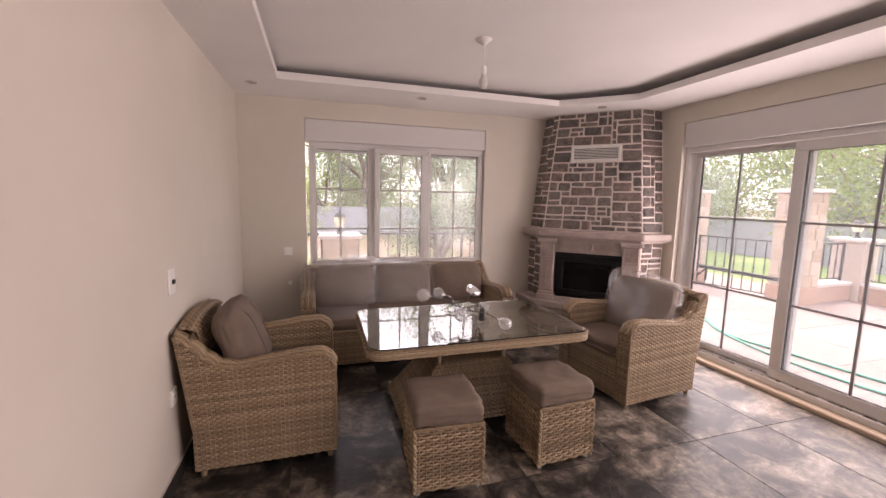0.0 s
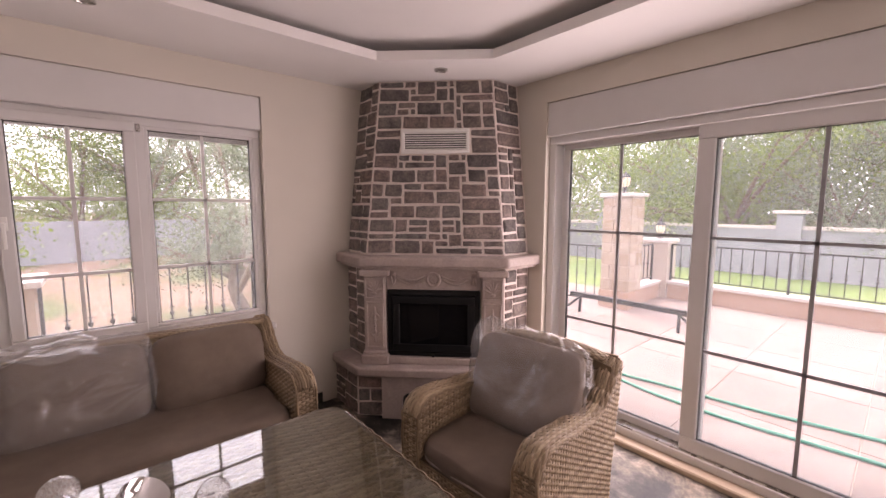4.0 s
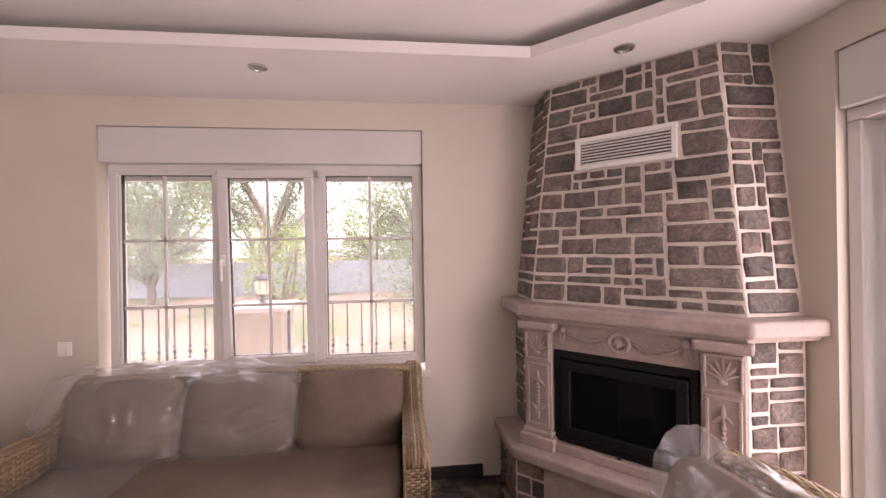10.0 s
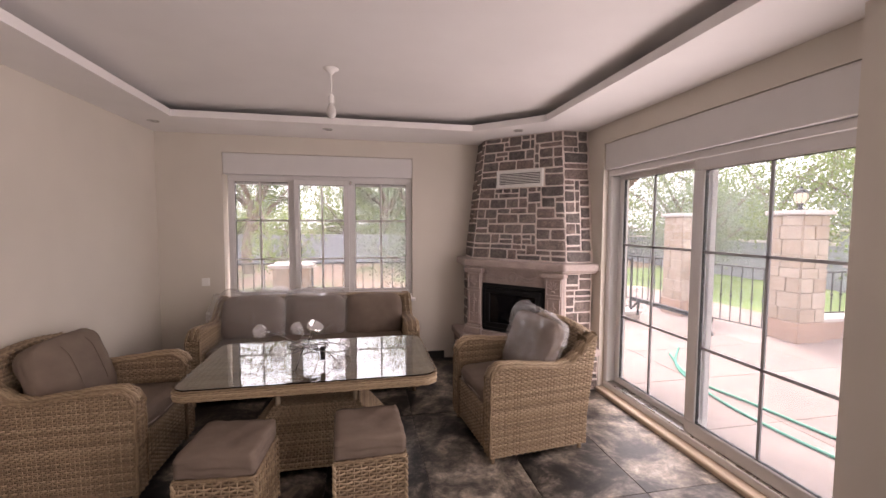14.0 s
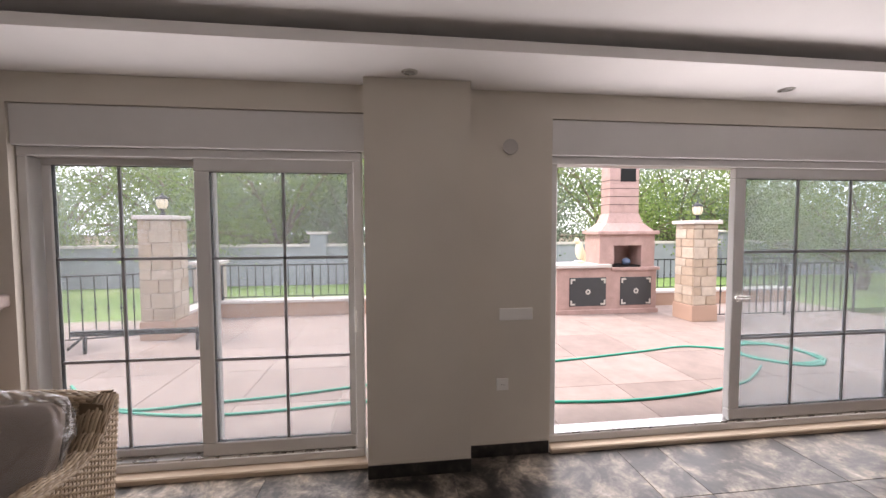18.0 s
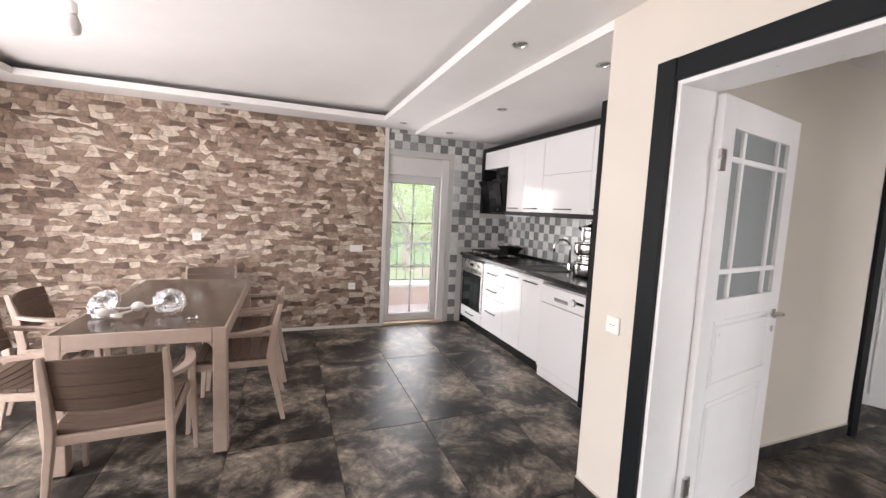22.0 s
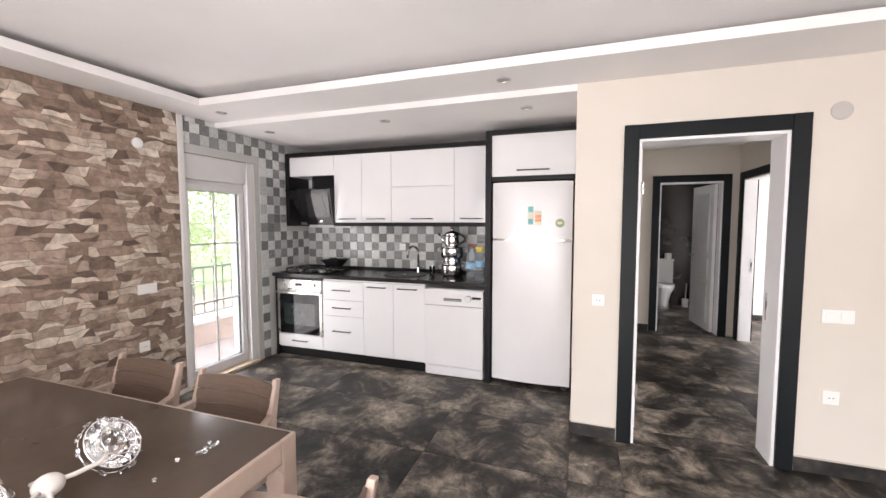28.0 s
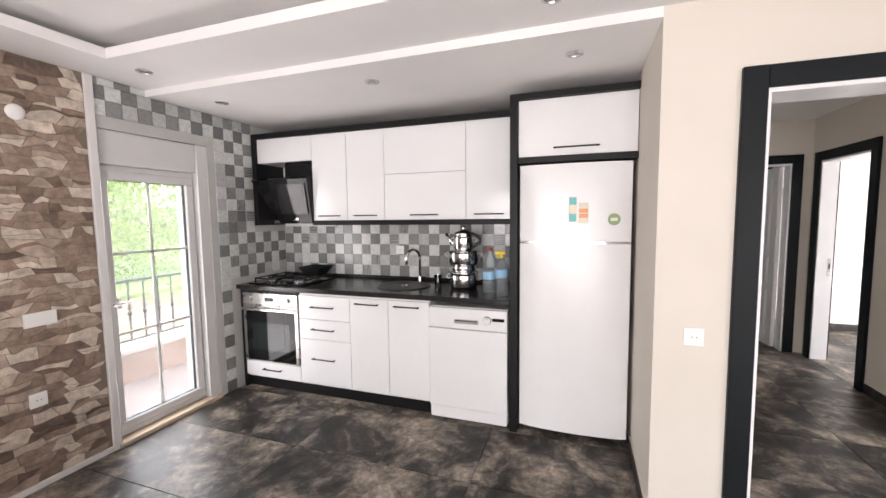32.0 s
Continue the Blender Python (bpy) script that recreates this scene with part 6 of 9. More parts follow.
# stacked steel teapots
tp = thing("steel_teapot_stack", pose(-1.03, 1.995, 0.9265) @ Matrix.Scale(1.17, 4), "stacked stainless-steel pots with a teapot on top", "teapot")
for i, (z0, r, h) in enumerate(((0.0, 0.098, 0.115), (0.118, 0.082, 0.045), (0.165, 0.108, 0.095), (0.262, 0.07, 0.10))):
    bm = new_bm()
    lathe(bm, [(r * 0.86, z0), (r, z0 + h * 0.22), (r, z0 + h * 0.8), (r * 0.97, z0 + h * 0.92), (r * 1.04, z0 + h * 0.96), (r * 1.04, z0 + h), (r * 0.3, z0 + h + 0.004)])
    pot = part("pot", bm, CHROME, tp, "polished steel pot", True)
    if i != 1:
        for s in (-1, 1):
            hp = [Vector((0, s * (r + 0.028 * math.sin(math.pi * k / 8)), z0 + h * (0.55 + 0.3 * k / 8))) for k in range(9)]
            part("side_handle", tube_path(new_bm(), hp, 0.006), STEEL, pot, smooth=True)
bm = new_bm()
lathe(bm, [(0.066, 0.362), (0.058, 0.384), (0.02, 0.398), (0.010, 0.402), (0.012, 0.412), (0.014, 0.42), (0.004, 0.426)])
part("lid", bm, CHROME, tp, "domed lid", True)
part("pot_spout", tube_path(new_bm(), [Vector((0.0, -0.06, 0.29)), Vector((0, -0.10, 0.33)), Vector((0, -0.125, 0.375))], 0.010), CHROME, tp, smooth=True)
hp = [Vector((0, 0.06 + 0.055 * math.sin(math.pi * k / 10), 0.28 + 0.10 * k / 10)) for k in range(11)]
part("pot_handle", tube_path(new_bm(), hp, 0.008), BLACK_PLASTIC, tp, "black handle", True)

# bottles
WATER = material("clear_bottle_plastic", (0.90, 0.96, 1.0), 0.05, Transmission_Weight=0.9, IOR=1.2)
BLUE_LABEL = flat("blue_bottle_label", (0.26, 0.47, 0.66), 0.5, relief=0)
RED_CAP = flat("red_plastic", (0.55, 0.03, 0.03), 0.4, relief=0)
YELLOW_CAP = flat("yellow_plastic", (0.75, 0.55, 0.03), 0.4, relief=0)
def bottle(x, y, r, h, cap, label, trigger=False, lab=(0.35, 0.6)):
    b = thing("plastic_bottle", pose(x, y, 0.9265), label, "bottle", "bottles beside the fridge")
    bm = new_bm()
    prof = [(r * 0.8, 0.0), (r, 0.012)]
    k = 0.03
    while k < h * 0.72:
        prof += [(r, k), (r * 0.955, k + 0.008)]
        k += 0.022
    prof += [(r * 0.97, h * 0.74), (r * 0.35, h * 0.92), (r * 0.33, h * 0.95)]
    lathe(bm, prof, 24)
    body = part("body", bm, WATER, b, "clear ribbed plastic", True)
    bm = new_bm()
    lathe(bm, [(r * 1.012, h * lab[0]), (r * 1.012, h * lab[1])], 24)
    part("label_band", bm, BLUE_LABEL, b, "blue printed label")
    bm = new_bm()
    if trigger:
        box(bm, -0.012, -0.012, h * 0.95, 0.012, 0.012, h * 1.05)
        box(bm, -0.014, -0.045, h * 1.04, 0.014, 0.03, h * 1.13, 0.004)
        box(bm, -0.006, -0.035, h * 0.95, 0.006, -0.022, h * 1.05)
    else:
        lathe(bm, [(r * 0.36, h * 0.945), (r * 0.36, h), (r * 0.1, h + 0.002)], 20)
    part("cap", bm, cap, b)


bottle(-0.95, 2.225, 0.055, 0.335, RED_CAP, "clear water bottle with red cap and blue label", lab=(0.30, 0.46))
bottle(-0.85, 2.335, 0.047, 0.285, YELLOW_CAP, "clear spray bottle with yellow trigger", True, (0.46, 0.66))
gl = thing("drinking_glass", pose(-1.12, 1.74, 0.9265), "clear drinking glass on the worktop", "glass")
bm = new_bm()
lathe(bm, [(0.026, 0), (0.033, 0.085), (0.031, 0.085), (0.024, 0.006), (0.01, 0.005)], 20)
part("tumbler", bm, CLEAR, gl, smooth=True)

# wall units
UF = -0.95
wu = thing("wall_unit_frame", pose(0, 0, 0), "dark grey frame round the white wall units", "cabinet")
part("side_board", box(new_bm(), KX + 0.002, 0.004, 1.44, UF + 0.022, 0.05, 2.268, 0.002), DARK_CABINET, wu)
part("top_board", box(new_bm(), KX + 0.002, 0.0505, 2.222, UF + 0.022, 2.40, 2.268, 0.002), DARK_CABINET, wu)
part("bottom_board", box(new_bm(), KX + 0.002, 0.645, 1.440, UF + 0.022, 2.40, 1.478, 0.002), DARK_CABINET, wu)


def wall_unit(label, y0, y1, z0, z1, doors):
    u = thing("wall_unit", pose(0, 0, 0), label, "cabinet", "kitchen wall units")
    part("carcass", box(new_bm(), KX + 0.002, y0 + 0.001, z0 + 0.001, UF - 0.019, y1 - 0.001, z1 - 0.001), WHITE_LACQUER, u)
    for a, b, c, d, h in doors:
        f = front(u, "cabinet_door", a, b, c, d, h, c + 0.04 if h else None, UF)


wall_unit("white gloss wall unit above the hood", 0.05, 0.645, 2.005, 2.222, [(0.05, 0.645, 2.005, 2.222, None)])
wall_unit("white gloss two-door wall unit", 0.645, 1.345, 1.479, 2.222, [(0.645, 0.99, 1.479, 2.222, (0.71, 0.925)), (0.99, 1.345, 1.479, 2.222, (1.06, 1.28))])
wall_unit("white gloss lift-up wall unit", 1.345, 2.04, 1.479, 2.222, [(1.345, 2.04, 1.85, 2.222, None), (1.345, 2.04, 1.479, 1.85, (1.58, 1.82))])
wall_unit("white gloss single wall unit", 2.04, 2.40, 1.479, 2.222, [(2.04, 2.40, 1.479, 2.222, (2.11, 2.335))])

hood = thing("cooker_hood", pose(0, 0, 0), "black angled glass cooker hood", "cooker hood")
part("back_board", box(new_bm(), KX + 0.002, 0.055, 1.42, KX + 0.05, 0.642, 2.002), WHITE_LACQUER, hood, "white back board")
part("chimney", box(new_bm(), KX + 0.05, 0.345, 1.80, UF - 0.01, 0.64, 2.003, 0.003), BLACK_GLASS, hood, "black duct cover")
bm = new_bm()
sec = [(UF + 0.085, 1.845), (UF + 0.06, 1.86), (UF - 0.10, 1.85), (UF - 0.16, 1.50), (UF - 0.005, 1.455), (UF + 0.02, 1.46)]
lo = [bm.verts.new((x, 0.045 if z > 1.6 else 0.30, z)) for x, z in sec]
hi = [bm.verts.new((x, 0.642, z)) for x, z in sec]
for i in range(len(sec)):
    k = (i + 1) % len(sec)
    bm.faces.new((lo[i], lo[k], hi[k], hi[i]))
bm.faces.new(lo[::-1])
bm.faces.new(hi)
part("glass_front", bm, BLACK_GLASS, hood, "tilted black glass front")
bm = new_bm()
box(bm, UF + 0.032, 0.33, 1.54, UF + 0.036, 0.62, 1.80)
for v in bm.verts:
    v.co.x += (v.co.z - 1.46) * 0.17 - 0.004
part("touch_panel", bm, flat("dark_smoked_glass", (0.014, 0.014, 0.016), 0.06, relief=0), hood, "smoked glass panel")
part("emblem", box(new_bm(), UF + 0.024, 0.475, 1.485, UF + 0.031, 0.505, 1.505), STEEL, hood)
part("grease_filter", box(new_bm(), KX + 0.05, 0.06, 1.455, UF - 0.17, 0.64, 1.485), STEEL, hood)

# fridge and its housing
fh = thing("fridge_housing", pose(0, 0, 0), "dark grey fridge housing with a white top cupboard", "cabinet")
part("side_board", box(new_bm(), KX + 0.002, 2.425, 0.0, KF + 0.045, 2.475, 2.29, 0.002), DARK_CABINET, fh)
part("top_board", box(new_bm(), KX + 0.002, 2.4755, 2.252, KF + 0.045, 3.198, 2.29, 0.002), DARK_CABINET, fh)
part("shelf_board", box(new_bm(), KX + 0.002, 2.4755, 1.845, KF + 0.02, 3.198, 1.885, 0.002), DARK_CABINET, fh)
part("carcass", box(new_bm(), KX + 0.002, 2.476, 1.886, KF - 0.019, 3.197, 2.251), WHITE_LACQUER, fh)
front(fh, "cupboard_door", 2.476, 3.197, 1.886, 2.251, (2.70, 2.98), 1.935, KF + 0.012)
fr = thing("fridge_freezer", pose(0, 0, 0), "white two-door fridge-freezer with rounded front and magnets", "fridge")
part("body", box(new_bm(), KX + 0.03, 2.488, 0.03, KF - 0.03, 3.172, 1.832, 0.004), APPLIANCE, fr)


def bowed(y0, y1, z0, z1, x0, bow, n=14):
    bm = new_bm()
    pts = [(x0, y0), (x0, y1)]
    outl = [(x0 + 0.035 + bow * (1 - ((i / n) * 2 - 1) ** 2), y1 + (y0 - y1) * i / n) for i in range(n + 1)]
    prism(bm, pts + outl, z0, z1)
    es = [e for e in bm.edges if abs(e.verts[0].co.z - e.verts[1].co.z) < 1e-6 and (e.verts[0].co.x > x0 + 0.01 and e.verts[1].co.x > x0 + 0.01)]
    bmesh.ops.bevel(bm, geom=es, offset=0.006, segments=2, affect="EDGES")
    return bm


fd = part("freezer_door", bowed(2.488, 3.172, 1.335, 1.832, KF - 0.03, 0.028), APPLIANCE, fr, "white upper door")
rd = part("fridge_door", bowed(2.488, 3.172, 0.05, 1.318, KF - 0.03, 0.028), APPLIANCE, fr, "white lower door")
part("grip_rail", bowed(2.50, 3.16, 1.319, 1.334, KF - 0.024, 0.022), CHROME, fr, "thin chrome rail")
for i in range(2):
    part("foot", box(new_bm(), KF - 0.08, 2.52 + 0.58 * i, 0, KF - 0.03, 2.56 + 0.58 * i, 0.05), BLACK_PLASTIC, fr)
MAG = {"teal": (0.10, 0.45, 0.45), "orange": (0.75, 0.30, 0.12), "cream": (0.70, 0.65, 0.52), "green": (0.20, 0.30, 0.12)}
def fridge_x(y):
    return KF + 0.005 + 0.028 * (1 - ((y - 2.83) / 0.342) ** 2)


for y0, y1, z0, z1, bands in ((2.80, 2.85, 1.46, 1.62, ("teal", "cream", "teal")), (2.86, 2.92, 1.45, 1.58, ("cream", "orange", "orange", "cream"))):
    mg = thing("fridge_magnet", pose(0, 0, 0), "flat printed souvenir magnet on the fridge door", "magnet", "fridge magnets")
    x = fridge_x((y0 + y1) / 2)
    part("plate", box(new_bm(), x - 0.003, y0, z0, x + 0.003, y1, z1, 0.001), flat("magnet_cream", MAG["cream"], 0.4, relief=0), mg)
    for i, b in enumerate(bands):
        h = (z1 - z0) / len(bands)
        part("print", box(new_bm(), x + 0.003, y0 + 0.004, z0 + h * i + 0.003, x + 0.004, y1 - 0.004, z0 + h * (i + 1) - 0.003), flat("magnet_" + b, MAG[b], 0.4, relief=0), mg)
mg = thing("round_magnet", pose(0, 0, 0), "round green magnet on the fridge door", "magnet", "fridge magnets")
bm = new_bm()
x = fridge_x(3.07)
bmesh.ops.create_cone(bm, cap_ends=True, segments=24, radius1=0.038, radius2=0.036, depth=0.008, matrix=Matrix.Translation((x + 0.002, 3.07, 1.475)) @ Matrix.Rotation(radians(90), 4, "Y"))
part("disc", bm, flat("magnet_green", MAG["green"], 0.4, relief=0), mg)
part("print", box(new_bm(), x + 0.006, 3.05, 1.465, x + 0.0075, 3.09, 1.485), flat("magnet_cream", MAG["cream"], 0.4, relief=0), mg)

# ---- hall and the rooms beyond ----
DARK_TILE = material("dark_marbled_wall_tile", (0.03, 0.03, 0.03), 0.25)
def _dark_tile():
    n, l, b = nodes_of(DARK_TILE)
    w = world_coords(DARK_TILE)
    l.new(ramp(DARK_TILE, noise_of(DARK_TILE, w, 2.2, 8, 0.62, 0.5), [(0.4, (0.004, 0.004, 0.0045)), (0.58, (0.010, 0.009, 0.0085)), (0.75, (0.03, 0.026, 0.023))]), b.inputs["Base Color"])


_dark_tile()
WHITE_WALL = paint("white_room_paint", (0.74, 0.72, 0.69))
for name, a in (("wall_toilet_west", (-5.32, 3.6, -5.2, 5.4)), ("wall_toilet_south", (-5.2, 3.6, -3.29, 3.7)), ("wall_toilet_north", (-5.2, 5.3, -4.42, 5.4))):
    holes = [(4.12, 4.42, 1.85, 2.25)] if "west" in name else []
    solid(name, cell_wall(a[0], a[2], a[1], a[3], -0.1, 2.45, holes), DARK_TILE, "dark marbled tiled wall of the toilet", kind="structure")
# the opening in this wall is unseen, added to let light in
solid("wall_bedroom_north", cell_wall(-4.42, -0.2, 8.0, 8.15, -0.1, 2.45, [(-4.1, -1.3, 0.02, 2.25)]), WHITE_WALL, "white bedroom wall with an added opening for light", kind="structure")
solid("wall_bedroom_west", cell_wall(-4.42, -4.3, 5.24, 8.0, -0.1, 2.45, []), WHITE_WALL, "white bedroom wall", kind="structure")
solid("wall_side_room", cell_wall(-3.45, -3.3, 1.9, 3.32, -0.1, 2.45, []), WALL, "beige wall of the side room", kind="structure")
solid("wall_side_room_south", cell_wall(-3.3, -1.5, 1.9, 2.0, -0.1, 2.45, []), WALL, "beige wall of the side room", kind="structure")
solid("ceiling_side_room", box(new_bm(), -3.45, 1.9, 2.45, -1.5, 3.2, 2.6), CEILING, "white ceiling of the side room", kind="structure")
# unseen window, added and made large to light the bedroom and hall
bw = thing("window_2", pose(0, 0, 0), "unseen white bedroom window with two tall sashes, added for light", "window", kind="structure")
part("window_frame", frame_bm(-4.098, -1.302, 0.022, 2.248, 0.06, 8.03, 8.09, "x"), UPVC, bw)
for a in (-4.035, -2.685):
    glazed(bw, a, a + 1.32, 0.085, 2.185, 0.06, 8.035, 8.085, "x", (), ())
tw = thing("window_3", pose(0, 0, 0), "small frosted toilet window", "window", kind="structure")
part("window_frame", frame_bm(4.122, 4.418, 1.852, 2.248, 0.045, -5.29, -5.23, "y"), UPVC, tw)
part("pane", box(new_bm(), -5.265, 4.16, 1.89, -5.258, 4.38, 2.21), material("frosted_window_glass", (0.8, 0.9, 0.95), 0.4, Transmission_Weight=0.8), tw, "frosted pane")

CERAMIC = flat("white_ceramic", (0.75, 0.76, 0.76), 0.12, relief=0, vary=0.01)
wc = thing("toilet", pose(-5.19, 4.60, 0), "white close-coupled toilet with cistern", "toilet")
part("cistern", box(new_bm(), 0.0, -0.19, 0.40, 0.18, 0.19, 0.80, 0.02, 3), CERAMIC, wc, "white cistern")
part("cistern_lid", box(new_bm(), -0.004, -0.20, 0.80, 0.19, 0.20, 0.835, 0.008, 2), CERAMIC, wc)
bm = new_bm()
prof = [(0.11, 0.0), (0.10, 0.12), (0.13, 0.26), (0.185, 0.36), (0.19, 0.395)]
rows = [[bm.verts.new((0.36 + (r * 1.3 if math.cos(a) > 0 else r) * math.cos(a), r * math.sin(a), z)) for a in [2 * math.pi * i / 32 for i in range(32)]] for r, z in prof]
for a, b in zip(rows, rows[1:]):
    for i in range(32):
        bm.faces.new((a[i], a[(i + 1) % 32], b[(i + 1) % 32], b[i]))
bm.faces.new(rows[-1])
bm.faces.new(rows[0][::-1])
box(bm, 0.05, -0.10, 0.0, 0.32, 0.10, 0.39, 0.02, 2)
part("bowl", bm, CERAMIC, wc, "white bowl", True)
bm = new_bm()
prism(bm, [(0.36 + (0.25 if math.cos(a) > 0 else 0.17) * math.cos(a), 0.19 * math.sin(a)) for a in [2 * math.pi * i / 32 for i in range(32)]], 0.397, 0.425)
part("seat_lid", bevelled(bm, 0.005), CERAMIC, wc, "closed white lid")
for p in wc.children:
    p.data.transform(Matrix.Diagonal((0.86, 0.94, 1, 1)))
for y in (-0.09, 0.10):
    tr = thing("toilet_roll", pose(-5.10, 4.60 + y, 0.836), "white toilet roll on the cistern", "toilet roll", "toilet rolls")
    bm = new_bm()
    lathe(bm, [(0.02, 0.0), (0.055, 0.0), (0.055, 0.10), (0.02, 0.10), (0.02, 0.002)], 24)
    part("roll", bm, flat("white_tissue", (0.75, 0.75, 0.74), 0.9), tr, smooth=False)
br = thing("toilet_brush", pose(-5.05, 4.98, 0), "white toilet brush in its holder", "toilet brush")
bm = new_bm()
lathe(bm, [(0.05, 0), (0.055, 0.14), (0.03, 0.15)], 20)
part("holder", bm, WHITE_PLASTIC, br, smooth=True)
part("handle", tube_path(new_bm(), [Vector((0, 0, 0.14)), Vector((0.01, 0.01, 0.42))], 0.008), WHITE_PLASTIC, br)
sh = thing("shower_cabin", pose(-4.25, 3.705, 0), "dark framed glass shower cabin in the toilet", "shower")
part("frame", frame_bm(-0.5, 0.5, 0.0, 1.95, 0.04, 0.42, 0.46, "x"), BLACK_METAL, sh)
part("pane", box(new_bm(), -0.46, 0.437, 0.04, 0.46, 0.443, 1.91), CLEAR, sh)
part("door_handle", tube_path(new_bm(), [Vector((0.38, 0.48, 0.9)), Vector((0.38, 0.50, 0.95)), Vector((0.38, 0.50, 1.05)), Vector((0.38, 0.48, 1.1))], 0.008), CHROME, sh)

# dark stone skirting with a dusty top
SKIRT = material("dark_stone_skirting", (0.03, 0.028, 0.026), 0.5)
_ns, _ls, _bs = nodes_of(SKIRT)
_ls.new(ramp(SKIRT, noise_of(SKIRT, world_coords(SKIRT), 7, 8, 0.65), [(0.4, (0.010, 0.0095, 0.009)), (0.55, (0.03, 0.027, 0.024)), (0.72, (0.10, 0.088, 0.074))]), _bs.inputs["Base Color"])
DUST = paint("plaster_dust", (0.55, 0.5, 0.44), 0.9)
def skirting(x0, y0, x1, y1, nx, ny, h=0.085):
    t, e = 0.011, 0.0015
    bm = new_bm()
    box(bm, min(x0, x1, x0 + nx * t, x1 + nx * t), min(y0, y1, y0 + ny * t, y1 + ny * t), 0.0, max(x0, x1, x0 + nx * t, x1 + nx * t), max(y0, y1, y0 + ny * t, y1 + ny * t), h, e)
    ob = solid("baseboard", bm, SKIRT, "dark stone skirting along the wall", kind="structure")
    bm = new_bm()
    box(bm, min(x0, x1, x0 + nx * t * 0.8, x1 + nx * t * 0.8), min(y0, y1, y0 + ny * t * 0.8, y1 + ny * t * 0.8), h, max(x0, x1, x0 + nx * t * 0.8, x1 + nx * t * 0.8), max(y0, y1, y0 + ny * t * 0.8, y1 + ny * t * 0.8), h + 0.006)
    part("dust_line", bm, DUST, ob, "pale plaster line on top")


skirting(0, 4.475, 0, RY, 1, 0)
skirting(0, 3.2, 0, 3.49, 1, 0)
skirting(0.012, RY, 2.87, RY, 0, -1)
skirting(RX, 3.97, RX, 4.53, -1, 0)
skirting(RX, 0.02, RX, 0.94, -1, 0)
skirting(3.95, 4.53, 3.95, 5.165, -1, 0)
skirting(-0.012, 3.2, -0.68, 3.2, 0, -1)
skirting(-3.17, 3.335, -3.17, 4.13, 1, 0)
skirting(-2.27, 3.32, -0.26, 3.32, 0, 1)
skirting(-2.15, 5.12, -1.705, 5.12, 0, -1)
skirting(-0.725, 5.12, -0.2, 5.12, 0, -1)
skirting(-1.28, 8.0, -0.2, 8.0, 0, -1)
skirting(-4.3, 5.24, -4.3, 7.98, 1, 0)

# ---- outside ----
def rough_ground(name, stops, scale, rough=0.95, relief=0.5):
    m = material(name, stops[0][1], rough)
    n, l, b = nodes_of(m)
    w = world_coords(m)
    big = noise_of(m, w, scale, 6, 0.6, 0.3)
    fine = noise_of(m, w, 9, 6, 0.7)
    c = ramp(m, big, stops)
    f = ramp(m, fine, [(0.3, (0.6, 0.6, 0.6)), (0.7, (1.35, 1.35, 1.35))])
    l.new(mix_colour(m, 1.0, c, f, "MULTIPLY"), b.inputs["Base Color"])
    bump(m, fine, relief, 0.05)
    return m


DIRT = rough_ground("red_dirt_with_weeds", [(0.30, (0.05, 0.085, 0.018)), (0.42, (0.085, 0.09, 0.03)), (0.50, (0.17, 0.115, 0.078)), (0.70, (0.22, 0.148, 0.108))], 0.35)
GRASS = rough_ground("meadow_grass", [(0.30, (0.08, 0.14, 0.03)), (0.55, (0.12, 0.19, 0.05)), (0.75, (0.19, 0.24, 0.08))], 0.5)
bm = new_bm()
bmesh.ops.create_grid(bm, x_segments=60, y_segments=60, size=150)
for v in bm.verts:
    d = math.hypot(v.co.x, v.co.y)
    v.co.z = -0.42 + (0.4 * noise.noise(v.co * 0.04) if d > 22 else 0)
ground = solid("ground", bm, DIRT, "reddish dirt with weeds and grass patches", kind="structure")
bm = new_bm()
box(bm, 9.25, -30, -0.6, 40, 30, -0.30)
solid("lawn", bm, GRASS, "green meadow behind the parapet", kind="structure")
bm = new_bm()
box(bm, -30, -40, -0.6, 9.25, -7.5, -0.32)
solid("lawn", bm, GRASS, "green garden beyond the balcony", kind="structure")

PAVE = material("pale_travertine_paving", (0.42, 0.35, 0.29), 0.7)
def _pave():
    n, l, b = nodes_of(PAVE)
    info = n.new("ShaderNodeObjectInfo")
    w = world_coords(PAVE)
    per = ramp(PAVE, info.outputs["Random"], [(0.0, (0.215, 0.163, 0.141)), (0.5, (0.248, 0.190, 0.164)), (1.0, (0.28, 0.22, 0.193))])
    f = ramp(PAVE, noise_of(PAVE, w, 3.5, 8, 0.65), [(0.3, (0.8, 0.8, 0.8)), (0.7, (1.12, 1.12, 1.12))])
    l.new(mix_colour(PAVE, 1.0, per, f, "MULTIPLY"), b.inputs["Base Color"])
    bump(PAVE, noise_of(PAVE, w, 25, 5), 0.15, 0.005)


